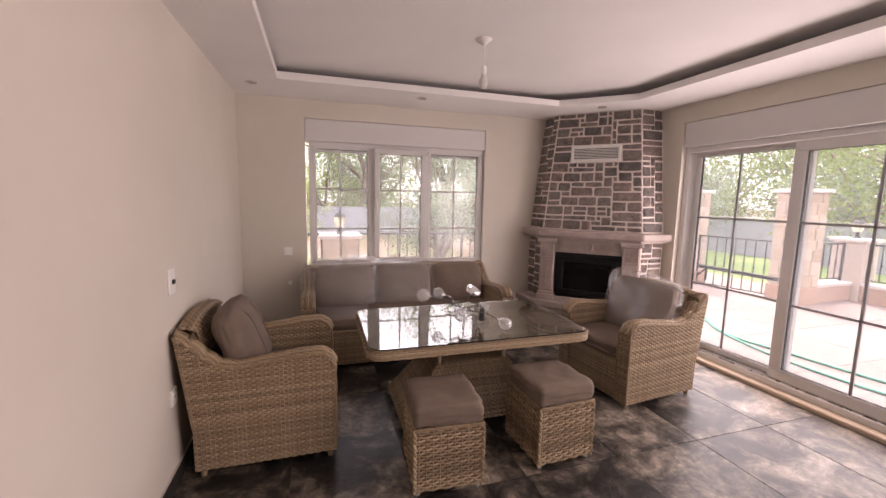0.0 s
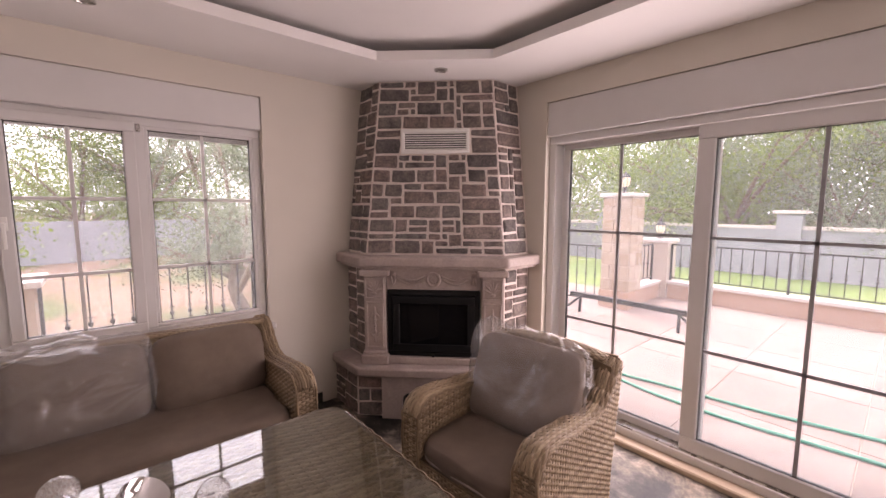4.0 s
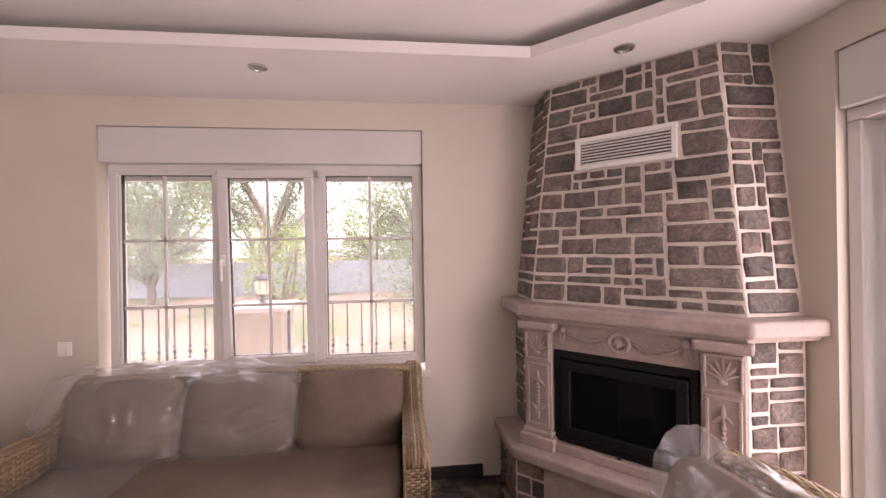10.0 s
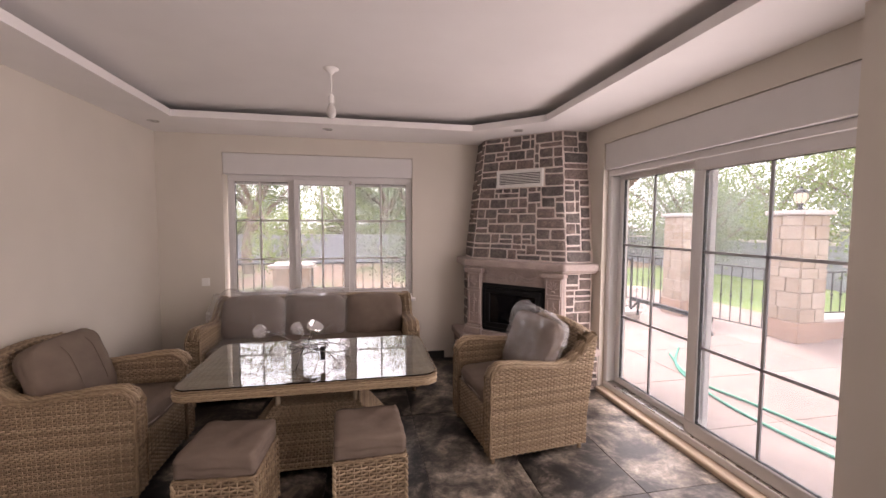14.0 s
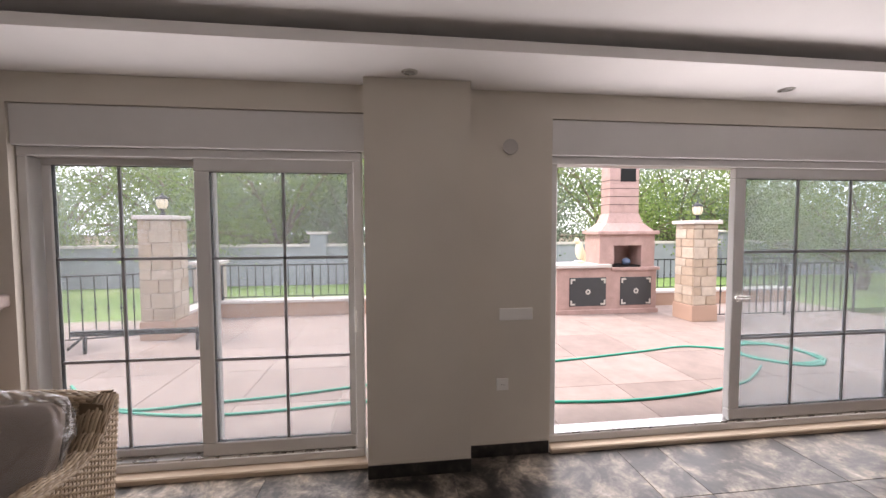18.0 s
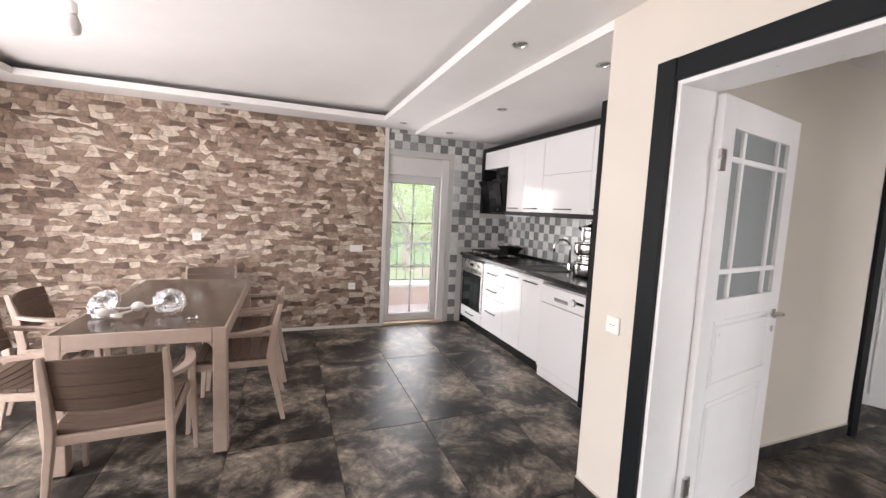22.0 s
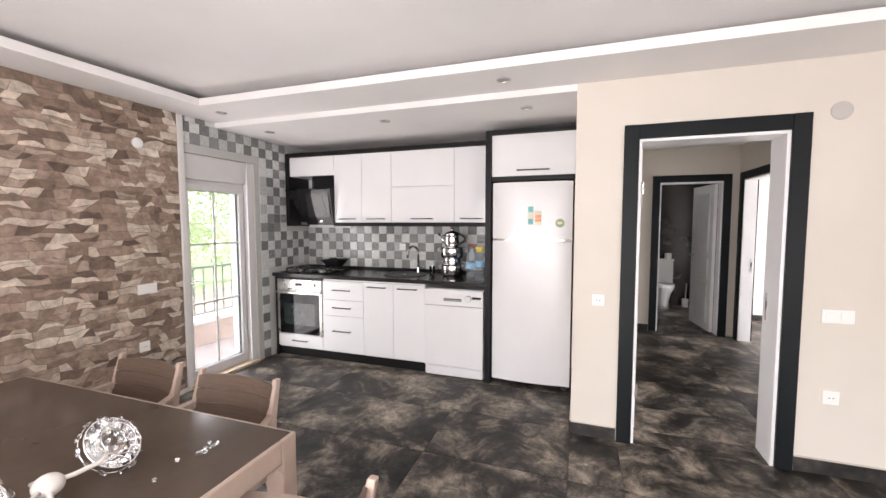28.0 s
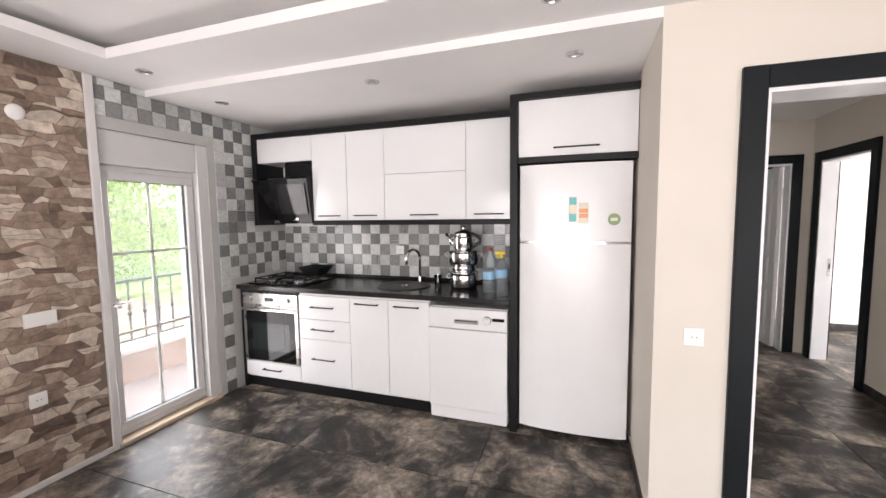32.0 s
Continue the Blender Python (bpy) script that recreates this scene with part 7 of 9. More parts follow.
_pave()
CREAM = paint("cream_render", (0.44, 0.37, 0.315), 0.85, 40, 0.08)
PEACH = paint("peach_parapet_render", (0.38, 0.25, 0.185), 0.85, 40, 0.08)
CAP = paint("white_stone_coping", (0.52, 0.48, 0.445), 0.6, 30, 0.06)
BLOCK = material("yellow_limestone_block", (0.5, 0.4, 0.28), 0.8)
def _block():
    n, l, b = nodes_of(BLOCK)
    info = n.new("ShaderNodeObjectInfo")
    per = ramp(BLOCK, info.outputs["Random"], [(0.0, (0.36, 0.275, 0.20)), (0.5, (0.41, 0.33, 0.255)), (1.0, (0.47, 0.395, 0.32))])
    f = ramp(BLOCK, noise_of(BLOCK, coords(BLOCK), 9, 6), [(0.3, (0.85, 0.85, 0.85)), (0.7, (1.1, 1.1, 1.1))])
    l.new(mix_colour(BLOCK, 1.0, per, f, "MULTIPLY"), b.inputs["Base Color"])
    bump(BLOCK, noise_of(BLOCK, coords(BLOCK), 40, 4), 0.3, 0.005)


_block()
IRON = flat("dark_wrought_iron", (0.025, 0.027, 0.03), 0.5, 0.5)
TZ0 = -0.05
terrace = solid("terrace", cell_wall(4.35, 9.0, -3.5, 13.0, -0.42, TZ0 - 0.006, []), CREAM, "pale stone terrace along the house", kind="structure")
pave_cache = {}
ys = [-3.5 + 0.9 * i for i in range(19)]
xs = [4.35, 5.25, 6.15, 7.05, 7.95, 9.0]
for a, b in zip(xs, xs[1:]):
    for c, d in zip(ys, ys[1:]):
        key = round(b - a, 3)
        if key not in pave_cache:
            t_bm = new_bm()
            box(t_bm, 0.003, 0.003, -0.03, b - a - 0.003, d - c - 0.003, 0, 0.002)
            me = bpy.data.meshes.new("paving_slab")
            t_bm.to_mesh(me)
            t_bm.free()
            me.materials.append(PAVE)
            pave_cache[key] = me
        ob = new("paving_slab", pave_cache[key])
        ob.location = (a, c, TZ0)
        ob.parent = terrace


def lantern(x, y, z, label):
    t = thing("garden_lantern", pose(x, y, z), label, "lantern", "garden lanterns")
    bm = new_bm()
    lathe(bm, [(0.055, 0), (0.055, 0.012), (0.03, 0.03), (0.022, 0.07), (0.03, 0.085), (0.05, 0.10)], 16)
    part("stem", bm, IRON, t)
    bm = new_bm()
    lathe(bm, [(0.05, 0.10), (0.075, 0.15), (0.08, 0.20), (0.07, 0.24)], 20)
    part("globe", bm, LAMP_GLASS, t, "pale glass globe", True)
    bm = new_bm()
    lathe(bm, [(0.085, 0.24), (0.08, 0.255), (0.05, 0.285), (0.02, 0.30), (0.012, 0.325), (0.004, 0.335)], 20)
    part("roof", bm, IRON, t)
    for i in range(8):
        a = 2 * math.pi * i / 8
        part("cage_bar", tube_path(new_bm(), [Vector((r * math.cos(a), r * math.sin(a), z_)) for r, z_ in ((0.054, 0.10), (0.08, 0.15), (0.085, 0.20), (0.078, 0.242))], 0.0025, 5), IRON, t)
    return t


LAMP_GLASS = material("cream_lamp_glass", (0.75, 0.68, 0.50), 0.2)


def pillar(x0, y0, x1, y1, h, label):
    t = thing("stone_pillar", pose(0, 0, 0), label, "pillar", "terrace pillars")
    core_ = part("core", box(new_bm(), x0 + 0.008, y0 + 0.008, TZ0, x1 - 0.008, y1 - 0.008, h), CREAM, t)
    part("plinth", box(new_bm(), x0 - 0.02, y0 - 0.02, TZ0, x1 + 0.02, y1 + 0.02, 0.22, 0.006), PEACH, t, "peach plinth")
    part("coping", box(new_bm(), x0 - 0.05, y0 - 0.05, h, x1 + 0.05, y1 + 0.05, h + 0.06, 0.008), CAP, t, "white coping")
    rp = random.Random(int(x0 * 10 + y0 * 7) % 97)
    z = 0.225
    while z < h - 0.03:
        hh = min(rp.uniform(0.13, 0.22), h - z)
        for side in range(4):
            L = (x1 - x0) if side in (0, 2) else (y1 - y0)
            u = 0.0
            while u < L - 0.01:
                w_ = rp.uniform(0.16, 0.30)
                if L - u - w_ < 0.1:
                    w_ = L - u
                g, o = 0.006, 0.010
                bm = new_bm()
                if side == 0:
                    box(bm, x0 + u + g, y0 - o, z + g, x0 + u + w_ - g, y0 + 0.012, z + hh - g, 0.004)
                elif side == 2:
                    box(bm, x0 + u + g, y1 - 0.012, z + g, x0 + u + w_ - g, y1 + o, z + hh - g, 0.004)
                elif side == 1:
                    box(bm, x1 - 0.012, y0 + u + g, z + g, x1 + o, y0 + u + w_ - g, z + hh - g, 0.004)
                else:
                    box(bm, x0 - o, y0 + u + g, z + g, x0 + 0.012, y0 + u + w_ - g, z + hh - g, 0.004)
                part("stone", bm, BLOCK, core_)
                u += w_
        z += hh
    return t


pillar(7.62, 8.10, 8.05, 8.53, 1.66, "limestone terrace pillar with white coping")
lantern(7.83, 8.31, 1.72, "black lantern with pale globe on a pillar")
pillar(7.60, -0.38, 8.03, 0.05, 1.58, "limestone terrace pillar with white coping")
lantern(7.81, -0.17, 1.64, "black lantern with pale globe on a pillar")
pillar(7.30, 9.75, 7.73, 10.18, 1.66, "limestone terrace pillar with white coping")

def railing(x0, y0, x1, y1, zb, zt, label, spacing=0.14, post_every=11):
    t = thing("iron_railing", pose(0, 0, 0), label, "railing", "iron railings")
    a, b = Vector((x0, y0, 0)), Vector((x1, y1, 0))
    L = (b - a).length
    d = (b - a) / L
    n = Vector((-d.y, d.x, 0))
    def bar(p, q, w, h):
        bm = new_bm()
        m = Matrix(((d.x, n.x, 0, 0), (d.y, n.y, 0, 0), (0, 0, 1, 0), (0, 0, 0, 1)))
        box(bm, 0, -w, -h, (q - p).length, w, h)
        return place(bm, Matrix.Translation(p) @ m)
    part("top_rail", bar(a + Vector((0, 0, zt)), b + Vector((0, 0, zt)), 0.02, 0.012), IRON, t)
    part("bottom_rail", bar(a + Vector((0, 0, zb + 0.05)), b + Vector((0, 0, zb + 0.05)), 0.012, 0.008), IRON, t)
    k = int(L / spacing)
    key = (round(zb, 3), round(zt, 3))
    if key not in rail_cache:
        bm = new_bm()
        h0, h1 = zb + 0.05, zt
        box(bm, -0.006, -0.006, h0, 0.006, 0.006, h1)
        zm = (h0 + h1) / 2 - 0.03
        bmesh.ops.create_icosphere(bm, subdivisions=1, radius=0.022, matrix=Matrix.Translation((0, 0, zm)) @ Matrix.Diagonal((1, 1, 1.3, 1)))
        for q in (-0.055, 0.055):
            box(bm, -0.022, -0.007, zm + q - 0.005, 0.022, 0.007, zm + q + 0.005)
        me = bpy.data.meshes.new("baluster")
        bm.to_mesh(me)
        bm.free()
        me.materials.append(IRON)
        bm = new_bm()
        box(bm, -0.015, -0.015, zb, 0.015, 0.015, zt)
        pe = bpy.data.meshes.new("post")
        bm.to_mesh(pe)
        bm.free()
        pe.materials.append(IRON)
        rail_cache[key] = (me, pe)
    me, pe = rail_cache[key]
    ang = math.atan2(d.y, d.x)
    for i in range(k + 1):
        post = i % post_every == 0 or i == k
        ob = new("post" if post else "baluster", pe if post else me)
        ob.parent = t
        ob.matrix_basis = Matrix.Translation(a + d * (L * i / k)) @ Matrix.Rotation(ang, 4, "Z")
    return t


rail_cache = {}
par = thing("parapet", pose(0, 0, 0), "low peach parapet with white coping round the terrace", "wall")
part("wall", box(new_bm(), 9.0, -3.5, -0.4, 9.22, 8.05, 0.20), PEACH, par)
part("coping", box(new_bm(), 8.97, -3.5, 0.20, 9.25, 8.05, 0.25, 0.006), CAP, par)
part("return_wall", box(new_bm(), 8.05, 8.17, -0.4, 9.0, 8.40, 0.20), PEACH, par)
part("return_coping", box(new_bm(), 8.06, 8.14, 0.20, 8.97, 8.43, 0.25, 0.006), CAP, par)
pier_ = thing("parapet_pier", pose(0, 0, 0), "cream pier with white coping at the parapet corner", "pier")
part("shaft", box(new_bm(), 8.98, 8.06, -0.4, 9.35, 8.48, 0.90), CREAM, pier_)
part("coping", box(new_bm(), 8.94, 8.02, 0.90, 9.39, 8.52, 0.955, 0.006), CAP, pier_)
lantern(9.16, 8.27, 0.956, "black lantern with pale globe on a pier")
railing(9.11, 8.04, 9.11, 2.2, 0.25, 0.87, "black wrought-iron railing on the parapet")
railing(9.11, -0.1, 9.11, -3.4, 0.25, 0.87, "black wrought-iron railing on the parapet")
railing(8.9, 8.28, 8.10, 8.28, 0.25, 0.87, "black wrought-iron railing on the return wall")
railing(7.80, 8.56, 7.55, 9.74, TZ0, 0.88, "black wrought-iron railing between pillars")
railing(7.55, 10.2, 7.2, 12.9, TZ0, 0.88, "black wrought-iron railing along the terrace")
railing(7.85, -0.40, 7.85, -3.4, TZ0, 0.88, "black wrought-iron railing along the terrace")

# far boundary wall with posts and coiled wire
GREYWALL = paint("grey_boundary_render", (0.26, 0.275, 0.30), 0.9, 20, 0.08)
fw = thing("boundary_wall", pose(0, 0, 0), "long grey boundary wall with white-capped posts", "wall")
part("wall", box(new_bm(), 15.0, -25, -0.5, 15.2, 24, 0.95), GREYWALL, fw)
part("coping", box(new_bm(), 14.95, -25, 0.95, 15.25, 24, 1.03), CAP, fw)
part("side_wall", box(new_bm(), -20, 23.9, -0.5, 15.0, 24.1, 1.0), GREYWALL, fw)
for i in range(10):
    y = -22 + i * 4.9
    p_ = part("post", box(new_bm(), 14.85, y - 0.25, -0.4, 15.35, y + 0.25, 1.35), GREYWALL, fw)
    part("post_cap", box(new_bm(), 14.78, y - 0.33, 1.35, 15.42, y + 0.33, 1.43, 0.01), CAP, p_)
    pts = [Vector((15.1 + 0.16 * math.cos(k * 0.7), y + 4.9 * k / 180, 1.22 + 0.16 * math.sin(k * 0.7))) for k in range(181)]
    part("wire_coil", tube_path(new_bm(), pts, 0.006, 4), IRON, fw)

# barbecue
PINK = marble("pink_barbecue_stone", (0.40, 0.265, 0.235), 0.15)
bq = thing("stone_barbecue", pose(0, 0, 0), "pink stone barbecue with tapering hood and black doors", "barbecue")
part("body", box(new_bm(), 8.40, 0.14, TZ0, 8.98, 2.08, 0.80, 0.006), PINK, bq)
part("base_step", box(new_bm(), 8.37, 0.12, TZ0, 8.99, 2.10, 0.03, 0.004), PINK, bq)
part("counter", box(new_bm(), 8.34, 1.06, 0.80, 8.99, 2.14, 0.86, 0.006), CAP, bq, "pale stone counter")
part("counter_low", box(new_bm(), 8.36, 0.10, 0.745, 8.99, 1.05, 0.80, 0.006), PINK, bq)
bm = new_bm()
for a in ((8.42, 0.18, 0.801, 8.98, 0.44, 1.40), (8.42, 0.98, 0.861, 8.98, 1.26, 1.40), (8.42, 0.44, 1.20, 8.98, 0.98, 1.40), (8.85, 0.44, 0.801, 8.98, 0.98, 1.20)):
    box(bm, *a)
part("fire_chamber", bm, PINK, bq)
part("hearth", box(new_bm(), 8.43, 0.45, 0.801, 8.84, 0.97, 0.83), SOOT_AND_SHADE, bq, "blackened hearth")
part("cornice", box(new_bm(), 8.36, 0.12, 1.40, 8.99, 1.32, 1.47, 0.008), PINK, bq)
for k, (z0, z1, h0, h1) in enumerate(((1.47, 1.62, 0.52, 0.36), (1.62, 1.80, 0.36, 0.29), (1.80, 2.35, 0.29, 0.29), (2.35, 2.75, 0.29, 0.29))):
    bm = new_bm()
    lo = [bm.verts.new((8.70 + x * h0 * 0.52, 0.72 + y * h0, z0)) for x, y in ((-1, -1), (1, -1), (1, 1), (-1, 1))]
    hi = [bm.verts.new((8.70 + x * h1 * 0.52, 0.72 + y * h1, z1 - 0.004)) for x, y in ((-1, -1), (1, -1), (1, 1), (-1, 1))]
    bm.faces.new(lo[::-1])
    bm.faces.new(hi)
    for i in range(4):
        bm.faces.new((lo[i], lo[(i + 1) % 4], hi[(i + 1) % 4], hi[i]))
    hoodp = part("hood_block", bm, PINK, bq, "tapering stone hood block")
# no hole is cut: a black sheet paints the outlet's dark inside
part("smoke_outlet", box(new_bm(), 8.54, 0.50, 2.38, 8.552, 0.80, 2.62), SOOT_AND_SHADE, hoodp, "black sheet painting the shade in the smoke outlet")
for z in (1.95, 2.10, 2.25, 2.40):
    part("hood_joint", box(new_bm(), 8.545, 0.425, z, 8.855, 1.015, z + 0.008), SOOT_AND_SHADE, hoodp)
DOOR_GREY = flat("dark_grey_iron_door", (0.05, 0.052, 0.055), 0.45, 0.3)
SILVER = flat("silver_ornament", (0.55, 0.54, 0.50), 0.35, 0.6, relief=0)
for y0, y1 in ((0.25, 0.86), (1.14, 1.84)):
    d = part("iron_door", box(new_bm(), 8.385, y0, 0.10, 8.402, y1, 0.62, 0.004), DOOR_GREY, bq, "dark iron door with silver ornaments")
    yc, zc = (y0 + y1) / 2, 0.36
    bm = new_bm()
    for i in range(8):
        a = math.pi * i / 4
        m = Matrix.Translation((8.382, yc + 0.035 * math.cos(a), zc + 0.035 * math.sin(a))) @ Matrix.Diagonal((0.006, 0.018, 0.018, 1))
        bmesh.ops.create_icosphere(bm, subdivisions=1, radius=1, matrix=m)
    part("rosette", bm, SILVER, d)
    for yy, zz in ((y0 + 0.045, 0.15), (y1 - 0.045, 0.15), (y0 + 0.045, 0.57), (y1 - 0.045, 0.57)):
        bm = new_bm()
        sy, sz = (1 if yy < yc else -1), (1 if zz < zc else -1)
        box(bm, 8.379, min(yy - 0.03 * sy, yy + 0.06 * sy), min(zz - 0.03 * sz, zz), 8.386, max(yy - 0.03 * sy, yy + 0.06 * sy), max(zz - 0.03 * sz, zz))
        box(bm, 8.3785, min(yy - 0.03 * sy, yy), min(zz - 0.03 * sz, zz + 0.06 * sz), 8.3855, max(yy - 0.03 * sy, yy), max(zz - 0.03 * sz, zz + 0.06 * sz))
        part("corner_ornament", bm, SILVER, d)
bird = thing("bird_statue", pose(8.62, 1.55, 0.862), "white and yellow bird statue on the barbecue counter", "statue")
bm = new_bm()
box(bm, -0.07, -0.07, 0, 0.07, 0.07, 0.05, 0.006)
blob(bm, 0, 0.0, 0.24, 0.07, 0.08, 0.17, 0.1, 14)
blob(bm, 0, 0.05, 0.42, 0.045, 0.05, 0.06, 0, 12)
blob(bm, 0, 0.10, 0.41, 0.012, 0.03, 0.015, 0, 8)
blob(bm, 0.02, -0.09, 0.14, 0.04, 0.05, 0.14, 0.2, 10)
part("figure", bm, flat("white_yellow_statue_paint", (0.72, 0.62, 0.42), 0.5), bird, smooth=True)
bq_b = thing("blue_kettle", pose(8.55, 0.66, 0.831), "blue-grey round kettle in the barbecue", "kettle")
bm = new_bm()
lathe(bm, [(0.05, 0), (0.075, 0.03), (0.08, 0.07), (0.06, 0.11), (0.02, 0.125)], 20)
part("pot", bm, flat("blue_grey_enamel", (0.10, 0.14, 0.22), 0.25), bq_b, smooth=True)

# garden hose
HOSE = flat("green_hose_rubber", (0.015, 0.30, 0.21), 0.5)
def hose(pts, label):
    v = [Vector((*p, TZ0 + 0.013)) for p in pts]
    path = []
    for i in range(len(v) - 1):
        p0, p1, p2, p3 = v[max(i - 1, 0)], v[i], v[i + 1], v[min(i + 2, len(v) - 1)]
        for k in range(10):
            t = k / 10
            path.append(0.5 * ((2 * p1) + (p2 - p0) * t + (2 * p0 - 5 * p1 + 4 * p2 - p3) * t * t + (3 * p1 - p0 - 3 * p2 + p3) * t ** 3))
    path.append(v[-1])
    ob = solid("garden_hose", tube_path(new_bm(), path, 0.013, 8), HOSE, label, "hose", smooth=True)
    return ob


hose([(5.9, 8.2), (5.35, 7.6), (5.1, 6.9), (5.05, 6.2), (5.15, 5.2), (5.05, 4.4), (4.92, 3.6), (4.86, 2.9), (4.92, 2.2), (5.1, 1.5), (5.5, 0.9)], "long green garden hose lying on the terrace")
hose([(5.6, 8.0), (5.25, 7.3), (5.3, 6.7), (5.38, 6.0), (5.55, 5.2), (5.75, 4.2), (5.95, 3.25), (6.05, 2.6), (6.2, 1.8), (6.3, 1.2), (6.1, 0.7)], "long green garden hose lying on the terrace")
co = []
for i in range(60):
    a = i * 0.55
    co.append((5.9 + (0.42 + 0.05 * math.sin(i)) * math.cos(a), 0.3 + (0.42 + 0.05 * math.cos(i * 1.7)) * math.sin(a)))
hose(co, "green garden hose coiled on the terrace")

# bar on brackets outside the fixed leaf
br_ = thing("bracket_bar", pose(0, 0, 0), "dark bar on two brackets outside the terrace door", "bar")
part("bar", box(new_bm(), 4.352, 6.22, 0.835, 4.385, 7.06, 0.868, 0.003), IRON, br_)
for y in (6.30, 6.98):
    bm = new_bm()
    tapered(bm, [Vector((4.362, y + (0.09 if y > 6.6 else -0.09) * 0, 0.72)), Vector((4.368, y, 0.84))], [(0.008, 0.008), (0.008, 0.008)])
    part("bracket", tube_path(bm, [Vector((4.366, 7.08 if y > 6.6 else 6.20, 0.75)), Vector((4.366, y, 0.838))], 0.009, 6), IRON, br_)

# eaves over the terrace and the north side
WOOD = wood_plastic("brown_eave_wood", (0.22, 0.13, 0.08))
solid("eave_terrace", box(new_bm(), 4.35, -1.0, 2.56, 5.18, 8.95, 2.75), CREAM, "rendered eave over the terrace", kind="structure")
solid("eave_north", box(new_bm(), -1.0, 8.52, 2.40, 4.35, 9.35, 2.60), CREAM, "rendered eave over the window", kind="structure")
for y in (7.26, 4.6, 0.5):
    st = thing("eave_strut", pose(0, 0, 0), "brown wooden strut under the eave", "strut", "eave struts")
    bm = new_bm()
    vs = [(4.352, 1.80), (4.352, 1.93), (5.02, 2.56), (5.16, 2.56)]
    lo = [bm.verts.new((x, y - 0.05, z)) for x, z in (vs[0], vs[3], vs[2], vs[1])]
    hi = [bm.verts.new((x, y + 0.05, z)) for x, z in (vs[0], vs[3], vs[2], vs[1])]
    bm.faces.new(lo)
    bm.faces.new(hi[::-1])
    for i in range(4):
        bm.faces.new((lo[i], lo[(i + 1) % 4], hi[(i + 1) % 4], hi[i]))
    part("beam", bm, WOOD, st)

# north side: low wall, railing, pier with lantern
nw = thing("garden_wall", pose(0, 0, 0), "low white garden wall with coping under the railing", "wall")
part("wall", box(new_bm(), -4.0, 9.72, -0.42, 6.5, 9.94, 0.05), CREAM, nw)
part("coping", box(new_bm(), -4.0, 9.66, 0.05, 6.5, 10.0, 0.10, 0.006), CAP, nw)
np_ = thing("garden_pier", pose(0, 0, 0), "limestone pier with white coping in the garden railing", "pier")
cr = part("shaft", box(new_bm(), 0.76, 9.62, -0.42, 1.24, 10.08, 0.90), BLOCK, np_)
part("coping", box(new_bm(), 0.71, 9.57, 0.90, 1.29, 10.13, 0.95, 0.006), CAP, np_)
lantern(1.0, 9.85, 0.95, "black lantern with pale globe on a garden pier")
railing(1.25, 9.83, 6.4, 9.83, 0.10, 0.95, "black wrought-iron railing on the garden wall")
railing(-3.9, 9.83, 0.75, 9.83, 0.10, 0.95, "black wrought-iron railing on the garden wall")
solid("north_path", box(new_bm(), -4.0, 8.52, -0.42, 4.35, 9.66, -0.06), PAVE, "pale stone path below the window", kind="structure")

# balcony behind the kitchen
solid("balcony_floor", box(new_bm(), -2.2, -1.35, -0.42, 1.6, -0.26, -0.04), PAVE, "pale stone balcony floor", kind="structure")
bp = thing("balcony_parapet", pose(0, 0, 0), "low peach balcony parapet with white coping", "wall")
part("wall", box(new_bm(), -2.2, -1.35, -0.04, 1.6, -1.15, 0.24), PEACH, bp)
part("coping", box(new_bm(), -2.2, -1.38, 0.24, 1.6, -1.12, 0.29, 0.006), CAP, bp)
railing(1.55, -1.25, -2.15, -1.25, 0.29, 0.92, "black wrought-iron railing on the balcony parapet")

# trees
BARK = flat("grey_brown_bark", (0.17, 0.135, 0.10), 0.9, grain=30, relief=0.6, vary=0.3)
def leaf_mat(name, a, b, c):
    m = material(name, b, 0.6)
    n, l, bs = nodes_of(m)
    geo = n.new("ShaderNodeNewGeometry")
    l.new(ramp(m, geo.outputs["Random Per Island"], [(0.0, a), (0.55, b), (1.0, c)]), bs.inputs["Base Color"])
    thin, both = n.new("ShaderNodeBsdfTranslucent"), n.new("ShaderNodeMixShader")
    both.inputs[0].default_value = 0.5
    l.new(bs.inputs["Base Color"].links[0].from_socket, thin.inputs[0])
    l.new(bs.outputs[0], both.inputs[1])
    l.new(thin.outputs[0], both.inputs[2])
    l.new(both.outputs[0], n["Material Output"].inputs[0])
    return m


OLIVE = leaf_mat("olive_leaves", (0.10, 0.135, 0.09), (0.18, 0.23, 0.155), (0.28, 0.34, 0.24))
FRESH = leaf_mat("fresh_green_leaves", (0.11, 0.17, 0.045), (0.19, 0.27, 0.075), (0.28, 0.35, 0.12))
PINE = leaf_mat("dark_pine_needles", (0.07, 0.11, 0.06), (0.11, 0.165, 0.085), (0.17, 0.22, 0.12))


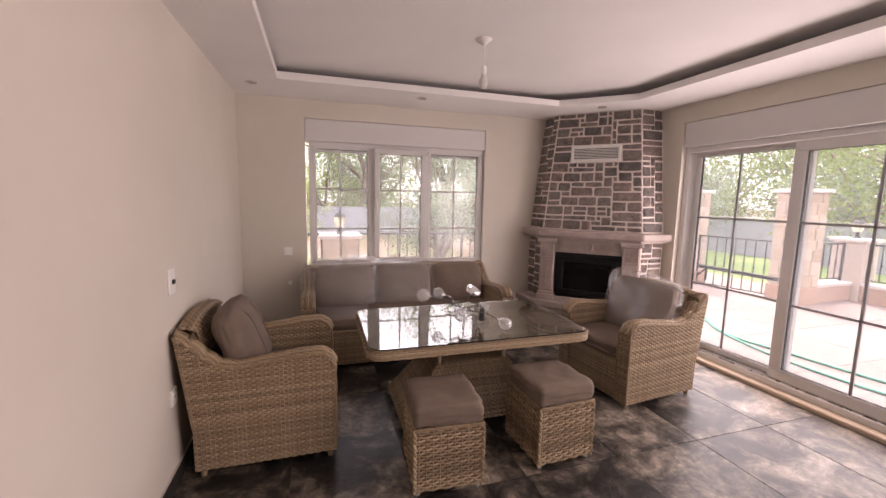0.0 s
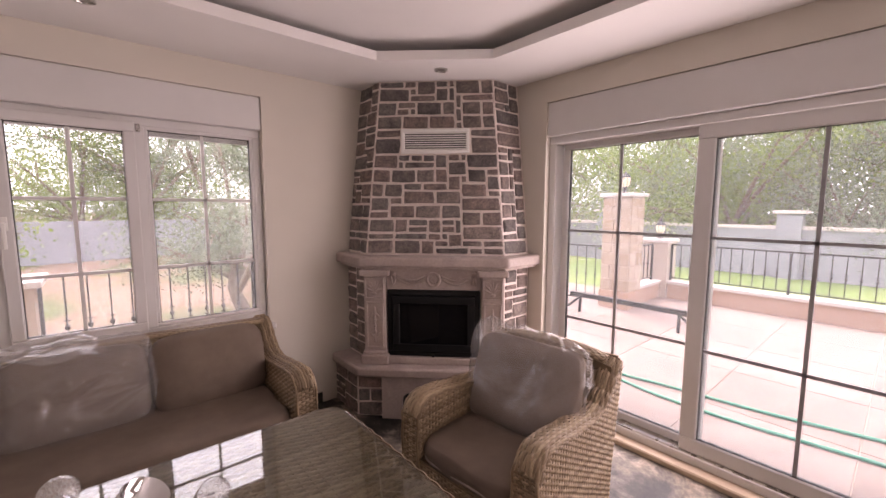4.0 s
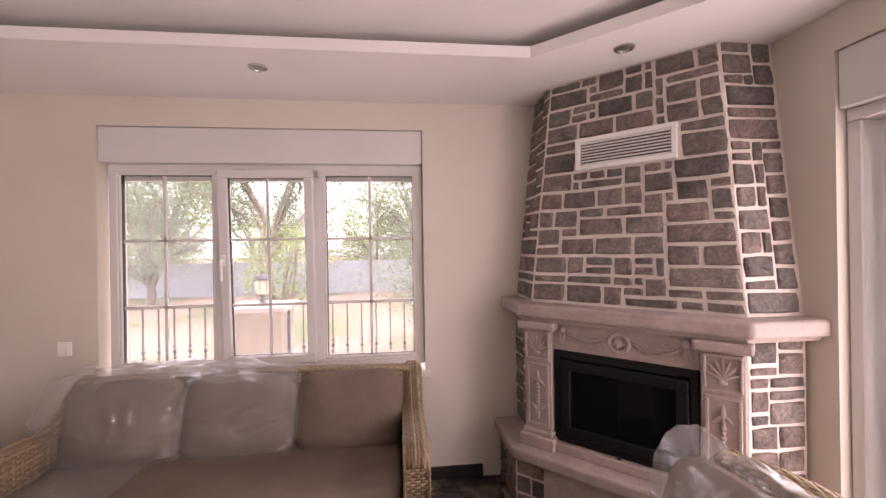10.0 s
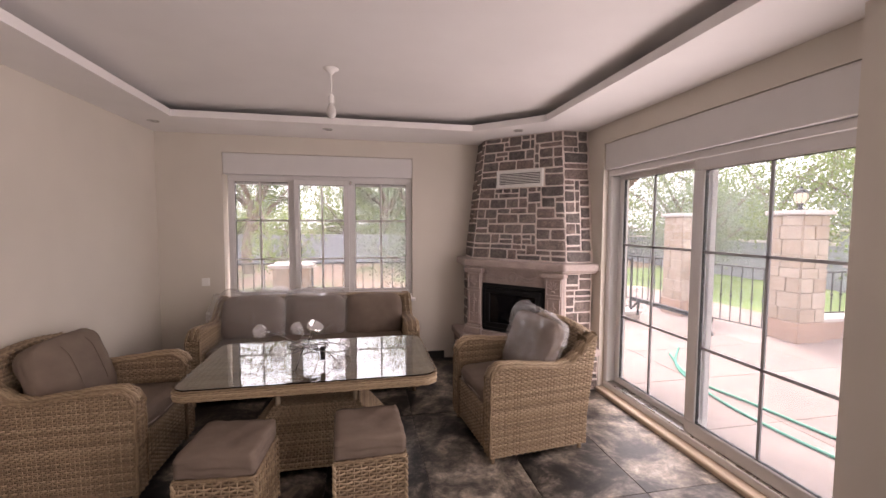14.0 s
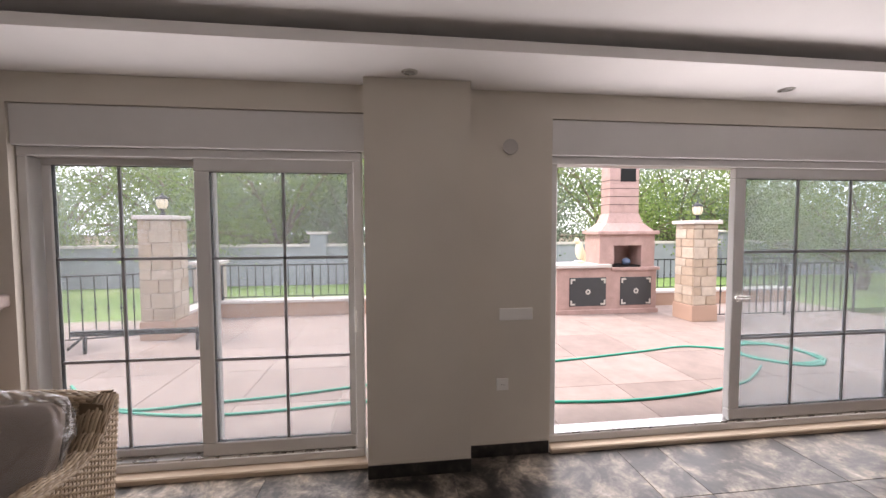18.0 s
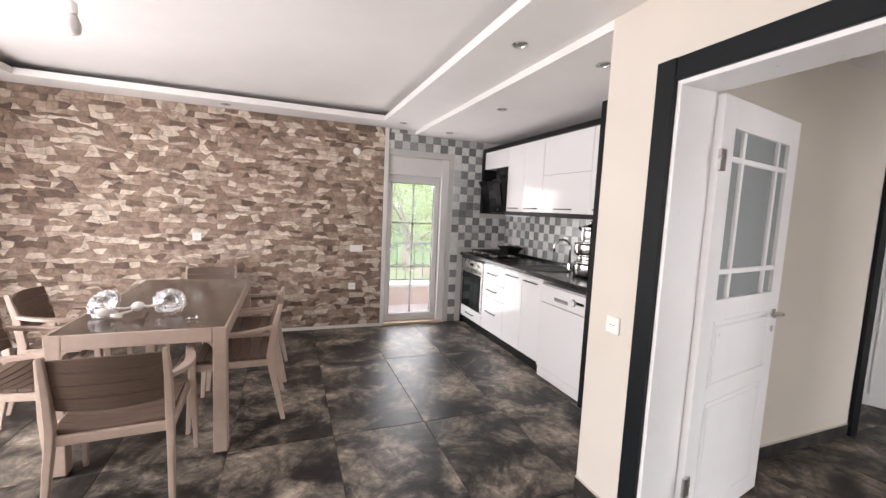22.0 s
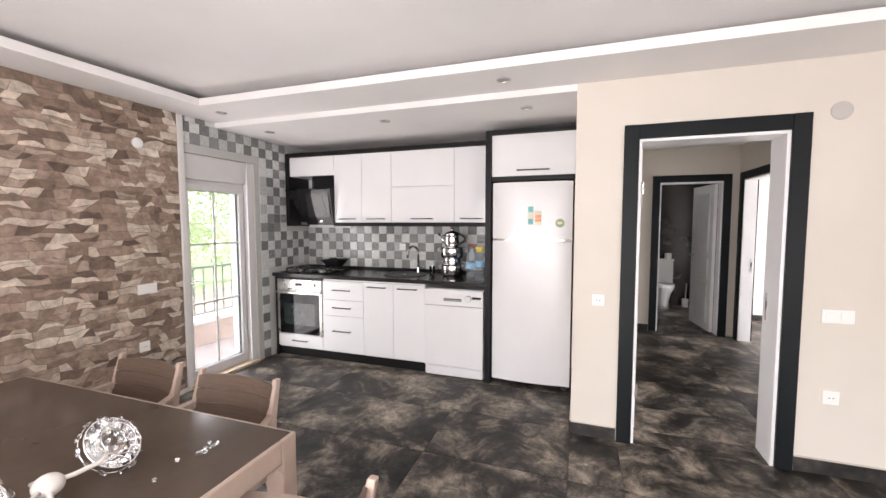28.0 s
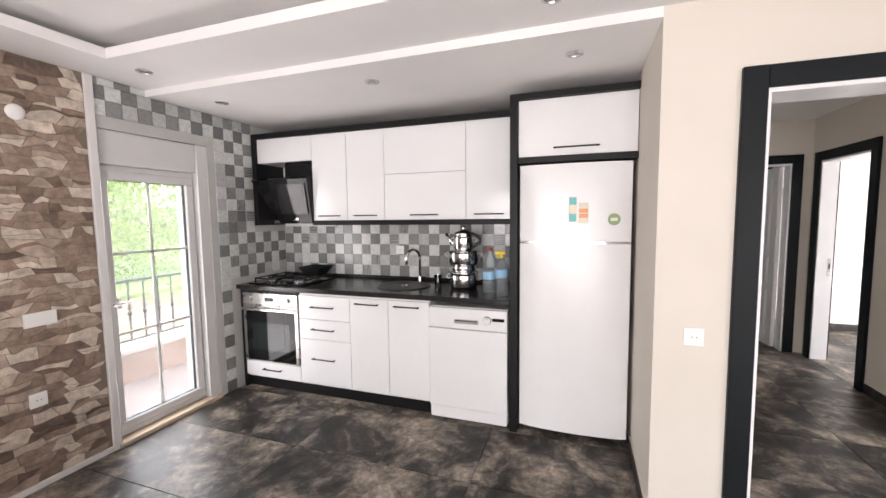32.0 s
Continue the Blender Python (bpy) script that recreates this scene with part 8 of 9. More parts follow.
def tree(m, seed, h, spread, leaves, leaf, mat, label, low=0.45):
    r = random.Random(seed)
    t = thing("tree", m, label, "tree", "garden trees")
    bm = new_bm()
    top = h * max(0.25, low)
    trunk = [Vector((0.06 * h * 0.3 * math.sin(i * 0.9 + seed), 0.05 * h * 0.3 * math.cos(i * 1.1 + seed), top * i / 6)) for i in range(7)]
    rows = []
    def limb(pts, r0, r1, seg=7):
        rows = []
        for i, p in enumerate(pts):
            f = i / (len(pts) - 1)
            d = (pts[min(i + 1, len(pts) - 1)] - pts[max(i - 1, 0)]).normalized()
            a = d.orthogonal().normalized()
            b = d.cross(a)
            rad = r0 + (r1 - r0) * f
            rows.append([bm.verts.new(p + a * rad * math.cos(2 * math.pi * s / seg) + b * rad * math.sin(2 * math.pi * s / seg)) for s in range(seg)])
        for a, b in zip(rows, rows[1:]):
            for s in range(seg):
                e = (s + 1) % seg
                bm.faces.new((a[s], a[e], b[e], b[s]))
    limb(trunk, 0.035 * h, 0.02 * h, 9)
    tips = []
    for i in range(11):
        a = 2 * math.pi * i / 11 * 2.6 + r.uniform(-0.3, 0.3)
        s = trunk[3 + i % 4]
        out = spread * r.uniform(0.45, 0.95)
        e = Vector((out * math.cos(a), out * math.sin(a), h * r.uniform(low, 0.95)))
        mid = s.lerp(e, 0.5) + Vector((r.uniform(-0.2, 0.2), r.uniform(-0.2, 0.2), r.uniform(0.0, 0.12) * h))
        pts = [s.lerp(mid, k / 4).lerp(mid.lerp(e, k / 4), k / 4) for k in range(5)]
        limb(pts, 0.014 * h, 0.004 * h, 6)
        tips += [(pts[2], 0.5), (pts[3], 0.8), (e, 1.0)]
        for q in range(3):
            b = e + Vector((r.uniform(-0.35, 0.35), r.uniform(-0.35, 0.35), r.uniform(-0.2, 0.25))) * spread
            limb([pts[3], pts[3].lerp(b, 0.5) + Vector((0, 0, 0.05)), b], 0.006 * h, 0.002 * h, 5)
            tips.append((b, 0.9))
    part("trunk", bm, BARK, t, "grey-brown trunk and limbs", True)
    vs, fs = [], []
    for i in range(leaves):
        c, k = r.choice(tips)
        g = spread * 0.22 * k
        p = c + Vector((r.gauss(0, g), r.gauss(0, g), r.gauss(0, g * 0.75)))
        a = Vector((r.uniform(-1, 1), r.uniform(-1, 1), r.uniform(-0.7, 0.7))).normalized()
        b = a.orthogonal().normalized()
        b = (Matrix.Rotation(r.uniform(0, 6.28), 3, a) @ b)
        s = leaf * r.uniform(0.6, 1.4)
        k0 = len(vs)
        vs += [tuple(p - b * s * 0.5), tuple(p + a.cross(b) * s * 0.28), tuple(p + b * s * 0.5), tuple(p - a.cross(b) * s * 0.28)]
        fs.append((k0, k0 + 1, k0 + 2, k0 + 3))
    me = bpy.data.meshes.new("crown")
    me.from_pydata(vs, [], fs)
    me.materials.append(mat)
    ob = new("crown", me)
    ob.parent = t
    tagged(ob, "loose crown of small leaves", kind="stuff")
    return t


def at(x, y, s=1.0, a=0.0):
    return Matrix.Translation((x, y, -0.45)) @ Matrix.Rotation(a, 4, "Z") @ Matrix.Scale(s, 4)


def again(ob, m):
    c = copy_thing(ob, m)
    c.matrix_basis = m
    return c


olive = tree(at(3.35, 12.7), 1, 3.7, 1.6, 17000, 0.05, OLIVE, "grey-green olive tree with a twisted trunk", 0.16)
broad = tree(at(16.5, 9.0), 2, 5.6, 3.0, 15000, 0.10, FRESH, "tall broad-leaved tree in fresh green", 0.28)
pine = tree(at(-2.4, 20.5), 3, 6.4, 3.0, 15000, 0.08, PINE, "tall dark pine behind the garden")
grey = tree(at(17.5, 4.0), 4, 5.0, 2.9, 14000, 0.095, OLIVE, "large grey-green tree behind the boundary wall", 0.3)
for k, (x, y, s) in enumerate(((5.4, 15.0, 1.0), (7.5, 17.0, 1.2), (-6.5, 21.0, 1.3), (9.5, 20.0, 1.5), (12.0, 14.5, 1.0))):
    again(olive, at(x, y, s, k * 1.3))
for k, (x, y, s) in enumerate(((19.0, 13.0, 1.1), (17.5, 17.0, 1.0), (20.5, 6.0, 1.25), (18.5, -4.5, 1.1), (17.0, -9.5, 1.0), (20.0, -14.0, 1.2), (11.5, -8.5, 0.8), (2.5, -8.0, 0.8), (-2.0, -7.0, 0.75), (-5.0, -9.5, 0.9), (6.5, -11.0, 1.0), (-4.5, 26.0, 1.0), (1.0, 27.5, 1.0), (4.5, 29.0, 1.05), (-9.0, 27.5, 1.1))):
    again(broad, at(x, y, s, k * 1.1))
for k, (x, y, s) in enumerate(((17.0, 0.0, 1.0), (18.0, 21.0, 1.1), (17.2, 11.5, 0.9), (19.5, 1.5, 1.2), (18.5, -8.0, 1.1), (22.5, 9.5, 1.4), (22.5, -2.0, 1.4), (17.0, 6.5, 0.85), (12.5, 22.5, 1.1))):
    again(grey, at(x, y, s, k * 1.7))
for k, (x, y, s) in enumerate(((3.0, 26.0, 1.1), (8.0, 27.0, 1.2), (-8.0, 25.0, 1.2), (24.0, 16.0, 1.2), (24.0, 3.0, 1.1), (0.5, -14.0, 0.9))):
    again(pine, at(x, y, s, k * 0.9))

tree(at(0.0, 14.0), 6, 2.5, 0.75, 1500, 0.075, FRESH, "slender young tree with yellow-green leaves", 0.3)


def woods(x0, y0, x1, y1, high, leaves, seed, mat):
    """A deep bank of foliage behind the garden, with an uneven top and darker hollows."""
    r = random.Random(seed)
    vs, fs = [], []
    along = Vector((x1 - x0, y1 - y0, 0))
    side = Vector((-along.y, along.x, 0)).normalized()
    for i in range(leaves):
        f, d = r.random(), r.random()
        top = high * (0.72 + 0.45 * noise.noise(Vector((f * 9 + seed, d * 2, 0))))
        z = top * r.random() ** 0.8
        clump = noise.noise(Vector((f * 40 + seed, d * 3, z * 0.9)))
        if clump < -0.12:
            continue
        p = Vector((x0, y0, -0.4)) + along * f + side * (d * 3.5) + Vector((0, 0, z))
        a = Vector((r.uniform(-1, 1), r.uniform(-1, 1), r.uniform(-0.7, 0.7))).normalized()
        b = Matrix.Rotation(r.uniform(0, 6.28), 3, a) @ a.orthogonal().normalized()
        s = r.uniform(0.11, 0.27)
        c = a.cross(b)
        k = len(vs)
        vs += [tuple(p - b * s * 0.5), tuple(p + c * s * 0.3), tuple(p + b * s * 0.5), tuple(p - c * s * 0.3)]
        fs.append((k, k + 1, k + 2, k + 3))
    me = bpy.data.meshes.new("far_woods")
    me.from_pydata(vs, [], fs)
    me.materials.append(mat)
    tagged(new("far_woods", me), "bank of grey-green trees behind the garden", "trees", kind="stuff")


woods(25.0, -24.0, 25.0, 27.0, 7.0, 42000, 3, OLIVE)
woods(26.0, 33.0, -1.0, 33.0, 6.0, 24000, 5, FRESH)
woods(-13.0, -13.0, 14.0, -15.0, 6.5, 32000, 8, FRESH)

# ---- sockets, switches, lamps ----
DARK_HOLE = material("socket_hole", (0.02, 0.02, 0.02), 0.7)

def socket(x, y, z, rz, label="white wall socket with round well", w=0.08, h=0.08):
    """A plate on a wall; its local -y looks into the room."""
    t = thing("wall_socket", pose(x, y, z, 0, 0, rz), label, "socket", "wall sockets")
    part("plate", box(new_bm(), -w / 2, -0.010, -h / 2, w / 2, 0.001, h / 2, 0.003), WHITE_PLASTIC, t)
    bm = new_bm()
    torus_bm(bm, 0, -0.011, 0, 0.021, 0.002, 24, 6)
    part("ring", bm, WHITE_PLASTIC, t, smooth=True)
    bm = new_bm()
    bmesh.ops.create_cone(bm, cap_ends=True, segments=20, radius1=0.019, radius2=0.019, depth=0.002, matrix=Matrix.Translation((0, -0.0102, 0)) @ Matrix.Rotation(radians(90), 4, "X"))
    part("well", bm, WHITE_PLASTIC, t)
    for s in (-1, 1):
        bm = new_bm()
        bmesh.ops.create_cone(bm, cap_ends=True, segments=10, radius1=0.003, radius2=0.003, depth=0.002, matrix=Matrix.Translation((s * 0.009, -0.0118, 0)) @ Matrix.Rotation(radians(90), 4, "X"))
        part("pin_hole", bm, DARK_HOLE, t)
    return t


def switch(x, y, z, rz, n, label, blank=False):
    t = thing("light_switch", pose(x, y, z, 0, 0, rz), label, "switch", "light switches")
    w = 0.075 * n
    part("plate", box(new_bm(), -w / 2, -0.009, -0.04, w / 2, 0.001, 0.04, 0.003), WHITE_PLASTIC, t)
    if not blank:
        for i in range(n):
            c = -w / 2 + 0.075 * (i + 0.5)
            part("rocker", box(new_bm(), c - 0.026, -0.014, -0.026, c + 0.026, -0.008, 0.026, 0.002), WHITE_PLASTIC, t)
    return t


WEST, EAST, NORTH, SOUTH = 90, -90, 0, 180   # turns that make local -y look away from that wall
socket(0, 3.362, 0.957, WEST)
socket(0, 4.63, 0.465, WEST)
socket(0, 6.24, 0.458, WEST)
switch(0, 4.64, 0.942, WEST, 2, "white double light switch beside the door")
aer = thing("aerial_socket", pose(0, 6.312, 1.03, 0, 0, WEST), "white aerial socket with black plug", "socket")
part("plate", box(new_bm(), -0.042, -0.010, -0.065, 0.042, 0.001, 0.065, 0.003), WHITE_PLASTIC, aer)
part("jack", box(new_bm(), -0.012, -0.022, -0.012, 0.012, -0.009, 0.012, 0.004), BLACK_PLASTIC, aer)
socket(RX, 4.291, 0.488, EAST)
switch(RX, 4.20, 0.955, EAST, 3, "white blank wide switch plate", True)
switch(0.42, RY, 0.923, NORTH, 1, "white single light switch")
socket(2.316, 0.012, 1.068, SOUTH)
switch(0.68, 0.012, 0.96, SOUTH, 2, "white blank switch plate on stone cladding", True)
socket(0.722, 0.012, 0.508, SOUTH)
switch(-3.17, 3.91, 0.97, WEST, 1, "white single light switch in the hall")
socket(-1.33, 1.30, 1.20, WEST, "white wall socket on the kitchen tiles")
socket(-0.75, 3.32, 0.46, NORTH + 180, "white wall socket low on the hall wall")


GREY_COVER = flat("greyish_cover_plastic", (0.47, 0.45, 0.43), 0.45, relief=0)
def dome(x, y, z, rz, label, r=0.042, flat_=0.45, mat=WHITE_PLASTIC):
    t = thing("wall_sensor", pose(x, y, z, 0, 0, rz), label, "sensor", "round wall plates")
    bm = new_bm()
    lathe(bm, [(r, 0), (r, 0.006), (r * 0.92, r * flat_ * 0.6), (r * 0.6, r * flat_ * 0.9), (r * 0.15, r * flat_)], 28)
    part("cover", place(bm, Matrix.Rotation(radians(90), 4, "X")), mat, t, smooth=True)


dome(0, 4.60, 2.10, WEST, "round pale grey blank cover high on the wall", 0.05, 0.15, GREY_COVER)
dome(RX, 4.243, 2.046, EAST, "round pale grey blank cover high on the wall", 0.05, 0.15, GREY_COVER)
dome(0.70, 0.012, 2.09, SOUTH, "round white cover on stone cladding", 0.042, 0.4)
dome(0.43, RY, 0.60, NORTH, "small round white cover low on the wall", 0.02, 0.4)

SPOT_IN = flat("dull_spot_reflector", (0.34, 0.33, 0.31), 0.3, 0.8, relief=0)
def spot(x, y, z, label="recessed ceiling spot with steel ring"):
    t = thing("ceiling_spot", pose(x, y, z), label, "spotlight", "ceiling spots")
    bm = new_bm()
    lathe(bm, [(0.046, 0.0), (0.046, -0.005), (0.034, -0.006), (0.031, 0.002)], 28)
    part("ring", bm, STEEL, t, smooth=False)
    bm = new_bm()
    lathe(bm, [(0.031, 0.0005), (0.026, -0.003), (0.01, -0.0045)], 20)
    part("lamp", bm, SPOT_IN, t, "unlit grey lamp", True)


for x, y in ((0.20, 7.82), (1.66, 7.82), (3.42, 7.49), (3.85, 4.90), (3.86, 2.50), (2.02, 0.20), (0.25, 0.37), (0.24, 2.75), (0.20, 5.2)):
    spot(x, y, SOFFIT)
for x, y in ((-0.30, 0.37), (-0.29, 1.62), (-0.28, 2.83)):
    spot(x, y, KSOFFIT)

BULB = material("unlit_white_bulb", (0.72, 0.70, 0.67), 0.25, Transmission_Weight=0.2)
def pendant(x, y, label):
    t = thing("pendant_bulb", pose(x, y, TOP), label, "lamp", "hanging bulbs")
    bm = new_bm()
    lathe(bm, [(0.05, 0.0), (0.048, -0.006), (0.03, -0.016), (0.014, -0.034), (0.006, -0.04)], 24)
    part("ceiling_rose", bm, WHITE_PLASTIC, t, smooth=True)
    part("cord", tube_path(new_bm(), [Vector((0, 0, -0.035)), Vector((0.002, 0, -0.10)), Vector((0, 0, -0.17))], 0.003, 6), WHITE_PLASTIC, t)
    bm = new_bm()
    lathe(bm, [(0.008, -0.165), (0.018, -0.172), (0.02, -0.215), (0.017, -0.222)], 20)
    part("holder", bm, WHITE_PLASTIC, t, smooth=True)
    bm = new_bm()
    lathe(bm, [(0.013, -0.222), (0.018, -0.235), (0.029, -0.262), (0.031, -0.285), (0.024, -0.308), (0.008, -0.318)], 24)
    part("bulb", bm, BULB, t, "white bulb, not lit", True)


pendant(1.785, 6.63, "bare white bulb hanging from its ceiling rose")
pendant(2.395, 2.29, "bare white bulb hanging from its ceiling rose")

# ---- stones, tiles and other pieces ----
STONE = material("brown_rubble_stone", (0.2, 0.15, 0.14), 0.8)
def _stone():
    m = STONE
    n, l, b = nodes_of(m)
    info = n.new("ShaderNodeObjectInfo")
    w = coords(m)
    per = ramp(m, info.outputs["Random"], [(0.0, (0.125, 0.114, 0.110)), (0.3, (0.20, 0.165, 0.15)), (0.55, (0.235, 0.18, 0.163)),
                                           (0.8, (0.16, 0.15, 0.143)), (1.0, (0.26, 0.215, 0.195))])
    big = ramp(m, noise_of(m, w, 14, 9, 0.74, 0.7), [(0.30, (0.36, 0.36, 0.37)), (0.48, (0.92, 0.91, 0.90)), (0.70, (1.65, 1.6, 1.55))])
    pits = ramp(m, noise_of(m, w, 70, 6, 0.75), [(0.34, (0.45, 0.44, 0.44)), (0.5, (1, 1, 1)), (0.68, (1.35, 1.33, 1.3))])
    l.new(mix_colour(m, 0.85, mix_colour(m, 1.0, per, big, "MULTIPLY"), pits, "MULTIPLY"), b.inputs["Base Color"])
    bump(m, noise_of(m, w, 40, 8, 0.75), 1.0, 0.010)


_stone()
rs = random.Random(4)


def stone_mesh(corners, out, lift, rnd):
    """A hewn stone on four corners (in order round), raised along out, with a ragged rim and a broken, uneven face."""
    c4 = [Vector(v) for v in corners]
    mid = sum(c4, Vector()) / 4
    c = []
    for i in range(4):
        a, b = c4[i], c4[(i + 1) % 4]
        t = rnd.uniform(0.3, 0.7)
        c += [a.lerp(mid, rnd.uniform(0.0, 0.05)), a.lerp(b, t) + (mid - a.lerp(b, t)).normalized() * rnd.uniform(-0.0035, 0.003)]
    n = len(c)
    verts = [v - out * 0.004 for v in c]
    verts += [v.lerp(mid, 0.03) + out * lift * rnd.uniform(0.5, 0.85) for v in c]
    verts += [v.lerp(mid, 0.17 + rnd.uniform(-0.05, 0.08)) + out * lift * rnd.uniform(0.85, 1.6) for v in c]
    verts.append(mid + out * lift * rnd.uniform(0.9, 1.5))
    faces = []
    for i in range(n):
        k = (i + 1) % n
        faces += [(i, k, n + k, n + i), (n + i, n + k, 2 * n + k, 2 * n + i), (2 * n + i, 2 * n + k, 3 * n)]
    me = bpy.data.meshes.new("stone")
    me.from_pydata([tuple(v) for v in verts], [], faces)
    me.materials.append(STONE)
    return me


def ashlar(parent, a, b, c, d, rnd, gap=0.015, lift=0.010, long=5):
    """Squared rubble on the face a (low left), b (low right), c (high right), d (high left): stones one or two units high, fitted together."""
    a, b, c, d = (Vector(v) for v in (a, b, c, d))
    out = (b - a).cross(d - a).normalized()
    width, height = ((b - a).length + (c - d).length) / 2, ((d - a).length + (c - b).length) / 2
    nu, nz = max(2, round(width / 0.047)), max(1, round(height / 0.052))
    taken = set()
    wave = rnd.uniform(0, 90)
    side, rise = (b - a).normalized(), (d - a).normalized()

    def at(i, k, di, dk):
        f, g = min(1, max(0, i / nu)), min(1, max(0, k / nz))
        p = a.lerp(b, f).lerp(d.lerp(c, f), g)
        drift = 0.006 * noise.noise(Vector((p.x * 5 + wave, p.y * 5, k * 1.7))) if 0 < k < nz else 0.0
        return p + side * (di * gap / 2 + rnd.uniform(-0.003, 0.003)) + rise * (dk * gap / 2 + drift + rnd.uniform(-0.002, 0.002))

    for k in range(nz):
        for i in range(nu):
            if (i, k) in taken:
                continue
            tall = 2 if k + 1 < nz and rnd.random() < 0.62 else 1
            want = rnd.choice((2, 3, 3, 4, 4, long) if tall == 2 else (1, 2, 2, 3, 4, long))
            run = 1
            while run < want and i + run < nu and all((i + run, k + q) not in taken for q in range(tall)):
                run += 1
            if tall == 2 and (i, k + 1) in taken:
                tall = 1
            if i + run == nu - 1 and (nu - 1, k) not in taken and all((nu - 1, k + q) not in taken for q in range(tall)):
                run += 1
            taken.update((i + p, k + q) for p in range(run) for q in range(tall))
            me = stone_mesh([at(i, k, 1, 1), at(i + run, k, -1, 1), at(i + run, k + tall, -1, -1), at(i, k + tall, 1, -1)], out, lift, rnd)
            new("stone", me).parent = parent


def on_breast(x_of, z):
    g = (z - 1.158) / (SOFFIT - 1.158)
    return (x_of * (HB + (HT - HB) * g), breast_y(z), z)


L0, L1 = (-HB, YB, 1.165), (HB, YB, 1.165)
T0, T1 = (-HT, YT, SOFFIT), (HT, YT, SOFFIT)
vx = gx / (HB + (HT - HB) * 0.66) + 0.012
for f0, f1, z0, z1 in ((-1, 1, 1.165, gz0 - 0.004), (-1, -vx, gz0 - 0.004, gz1 + 0.004), (vx, 1, gz0 - 0.004, gz1 + 0.004), (-1, 1, gz1 + 0.004, SOFFIT)):
    ashlar(breast, on_breast(f0, z0), on_breast(f1, z0), on_breast(f1, z1), on_breast(f0, z1), rs)
ashlar(breast, (-HB - 0.19, YB + 0.19, 1.165), L0, T0, (-HT - 0.19, YT + 0.19, SOFFIT), rs, long=4)
ashlar(breast, L1, (HB + 0.178, YB + 0.178, 1.165), (HT + 0.178, YT + 0.178, SOFFIT), T1, rs, long=4)
core = bpy.data.objects["stone_core"]
ashlar(core, (-0.69, 0.225, 0.39), (-0.502, 0.037, 0.39), (-0.502, 0.037, 1.06), (-0.69, 0.225, 1.06), rs, long=3)
ashlar(core, (0.502, 0.037, 0.39), (0.685, 0.22, 0.39), (0.685, 0.22, 1.06), (0.502, 0.037, 1.06), rs, long=3)
ashlar(core_low, (-0.785, 0.165, 0.0), (-0.545, -0.075, 0.0), (-0.545, -0.075, 0.31), (-0.785, 0.165, 0.31), rs)
ashlar(core_low, (0.545, -0.075, 0.0), (0.775, 0.155, 0.0), (0.775, 0.155, 0.31), (0.545, -0.075, 0.31), rs)
ashlar(core_low, (-0.545, -0.075, 0.0), (-0.362, -0.075, 0.0), (-0.362, -0.075, 0.31), (-0.545, -0.075, 0.31), rs)
ashlar(core_low, (0.362, -0.075, 0.0), (0.545, -0.075, 0.0), (0.545, -0.075, 0.31), (0.362, -0.075, 0.31), rs)

# floor tiles of stained dark porcelain
TILE = material("dark_stained_porcelain", (0.05, 0.045, 0.04), 0.3)
def _tile():
    m = TILE
    n, l, b = nodes_of(m)
    info = n.new("ShaderNodeObjectInfo")
    geo = world_coords(m)
    off = n.new("ShaderNodeVectorMath")
    off.operation = "MULTIPLY_ADD"
    off.inputs[1].default_value = (37, 53, 11)
    comb = n.new("ShaderNodeCombineXYZ")
    for i in range(3):
        l.new(info.outputs["Random"], comb.inputs[i])
    l.new(comb.outputs[0], off.inputs[0])
    l.new(geo, off.inputs[2])
    vec = off.outputs[0]
    cloud = noise_of(m, vec, 3.0, 9, 0.66, 0.5)
    spots = noise_of(m, vec, 9, 8, 0.7, 0.8)
    streak = noise_of(m, vec, 38, 5, 0.65)
    base = ramp(m, cloud, [(0.36, (0.010, 0.0093, 0.0088)), (0.455, (0.033, 0.0295, 0.0255)), (0.545, (0.140, 0.120, 0.099)), (0.65, (0.275, 0.238, 0.196))])
    mid = ramp(m, spots, [(0.36, (0.42, 0.41, 0.40)), (0.50, (1, 1, 1)), (0.64, (1.7, 1.64, 1.55))])
    fine = ramp(m, streak, [(0.35, (0.72, 0.72, 0.72)), (0.65, (1.2, 1.2, 1.2))])
    c = mix_colour(m, 1.0, base, mid, "MULTIPLY")
    l.new(mix_colour(m, 0.8, c, fine, "MULTIPLY"), b.inputs["Base Color"])
    r = n.new("ShaderNodeMapRange")
    r.inputs["To Min"].default_value, r.inputs["To Max"].default_value = 0.30, 0.50
    l.new(spots, r.inputs["Value"])
    l.new(r.outputs[0], b.inputs["Roughness"])
    bump(m, streak, 0.05, 0.002)


_tile()
nodes_of(TILE)[2].inputs["Specular IOR Level"].default_value = 0.26
GROUT = paint("grey_grout", (0.055, 0.05, 0.045), 0.85, 80, 0.1)
FX = [-1.34, -1.25, -0.65, -0.05, 0.55, 1.157, 1.757, 2.352, 2.952, 3.552, RX]
FY = [0.0, 1.11, 2.305, 3.5, 4.645, 5.785, 6.95, 8.12, RY]
floor = tagged(make("floor", box(new_bm(), -5.4, -0.26, -0.15, RX + 0.26, 8.5, -0.004), GROUT), "dark stained porcelain floor tiles with thin joints", kind="structure")
tile_cache = {}


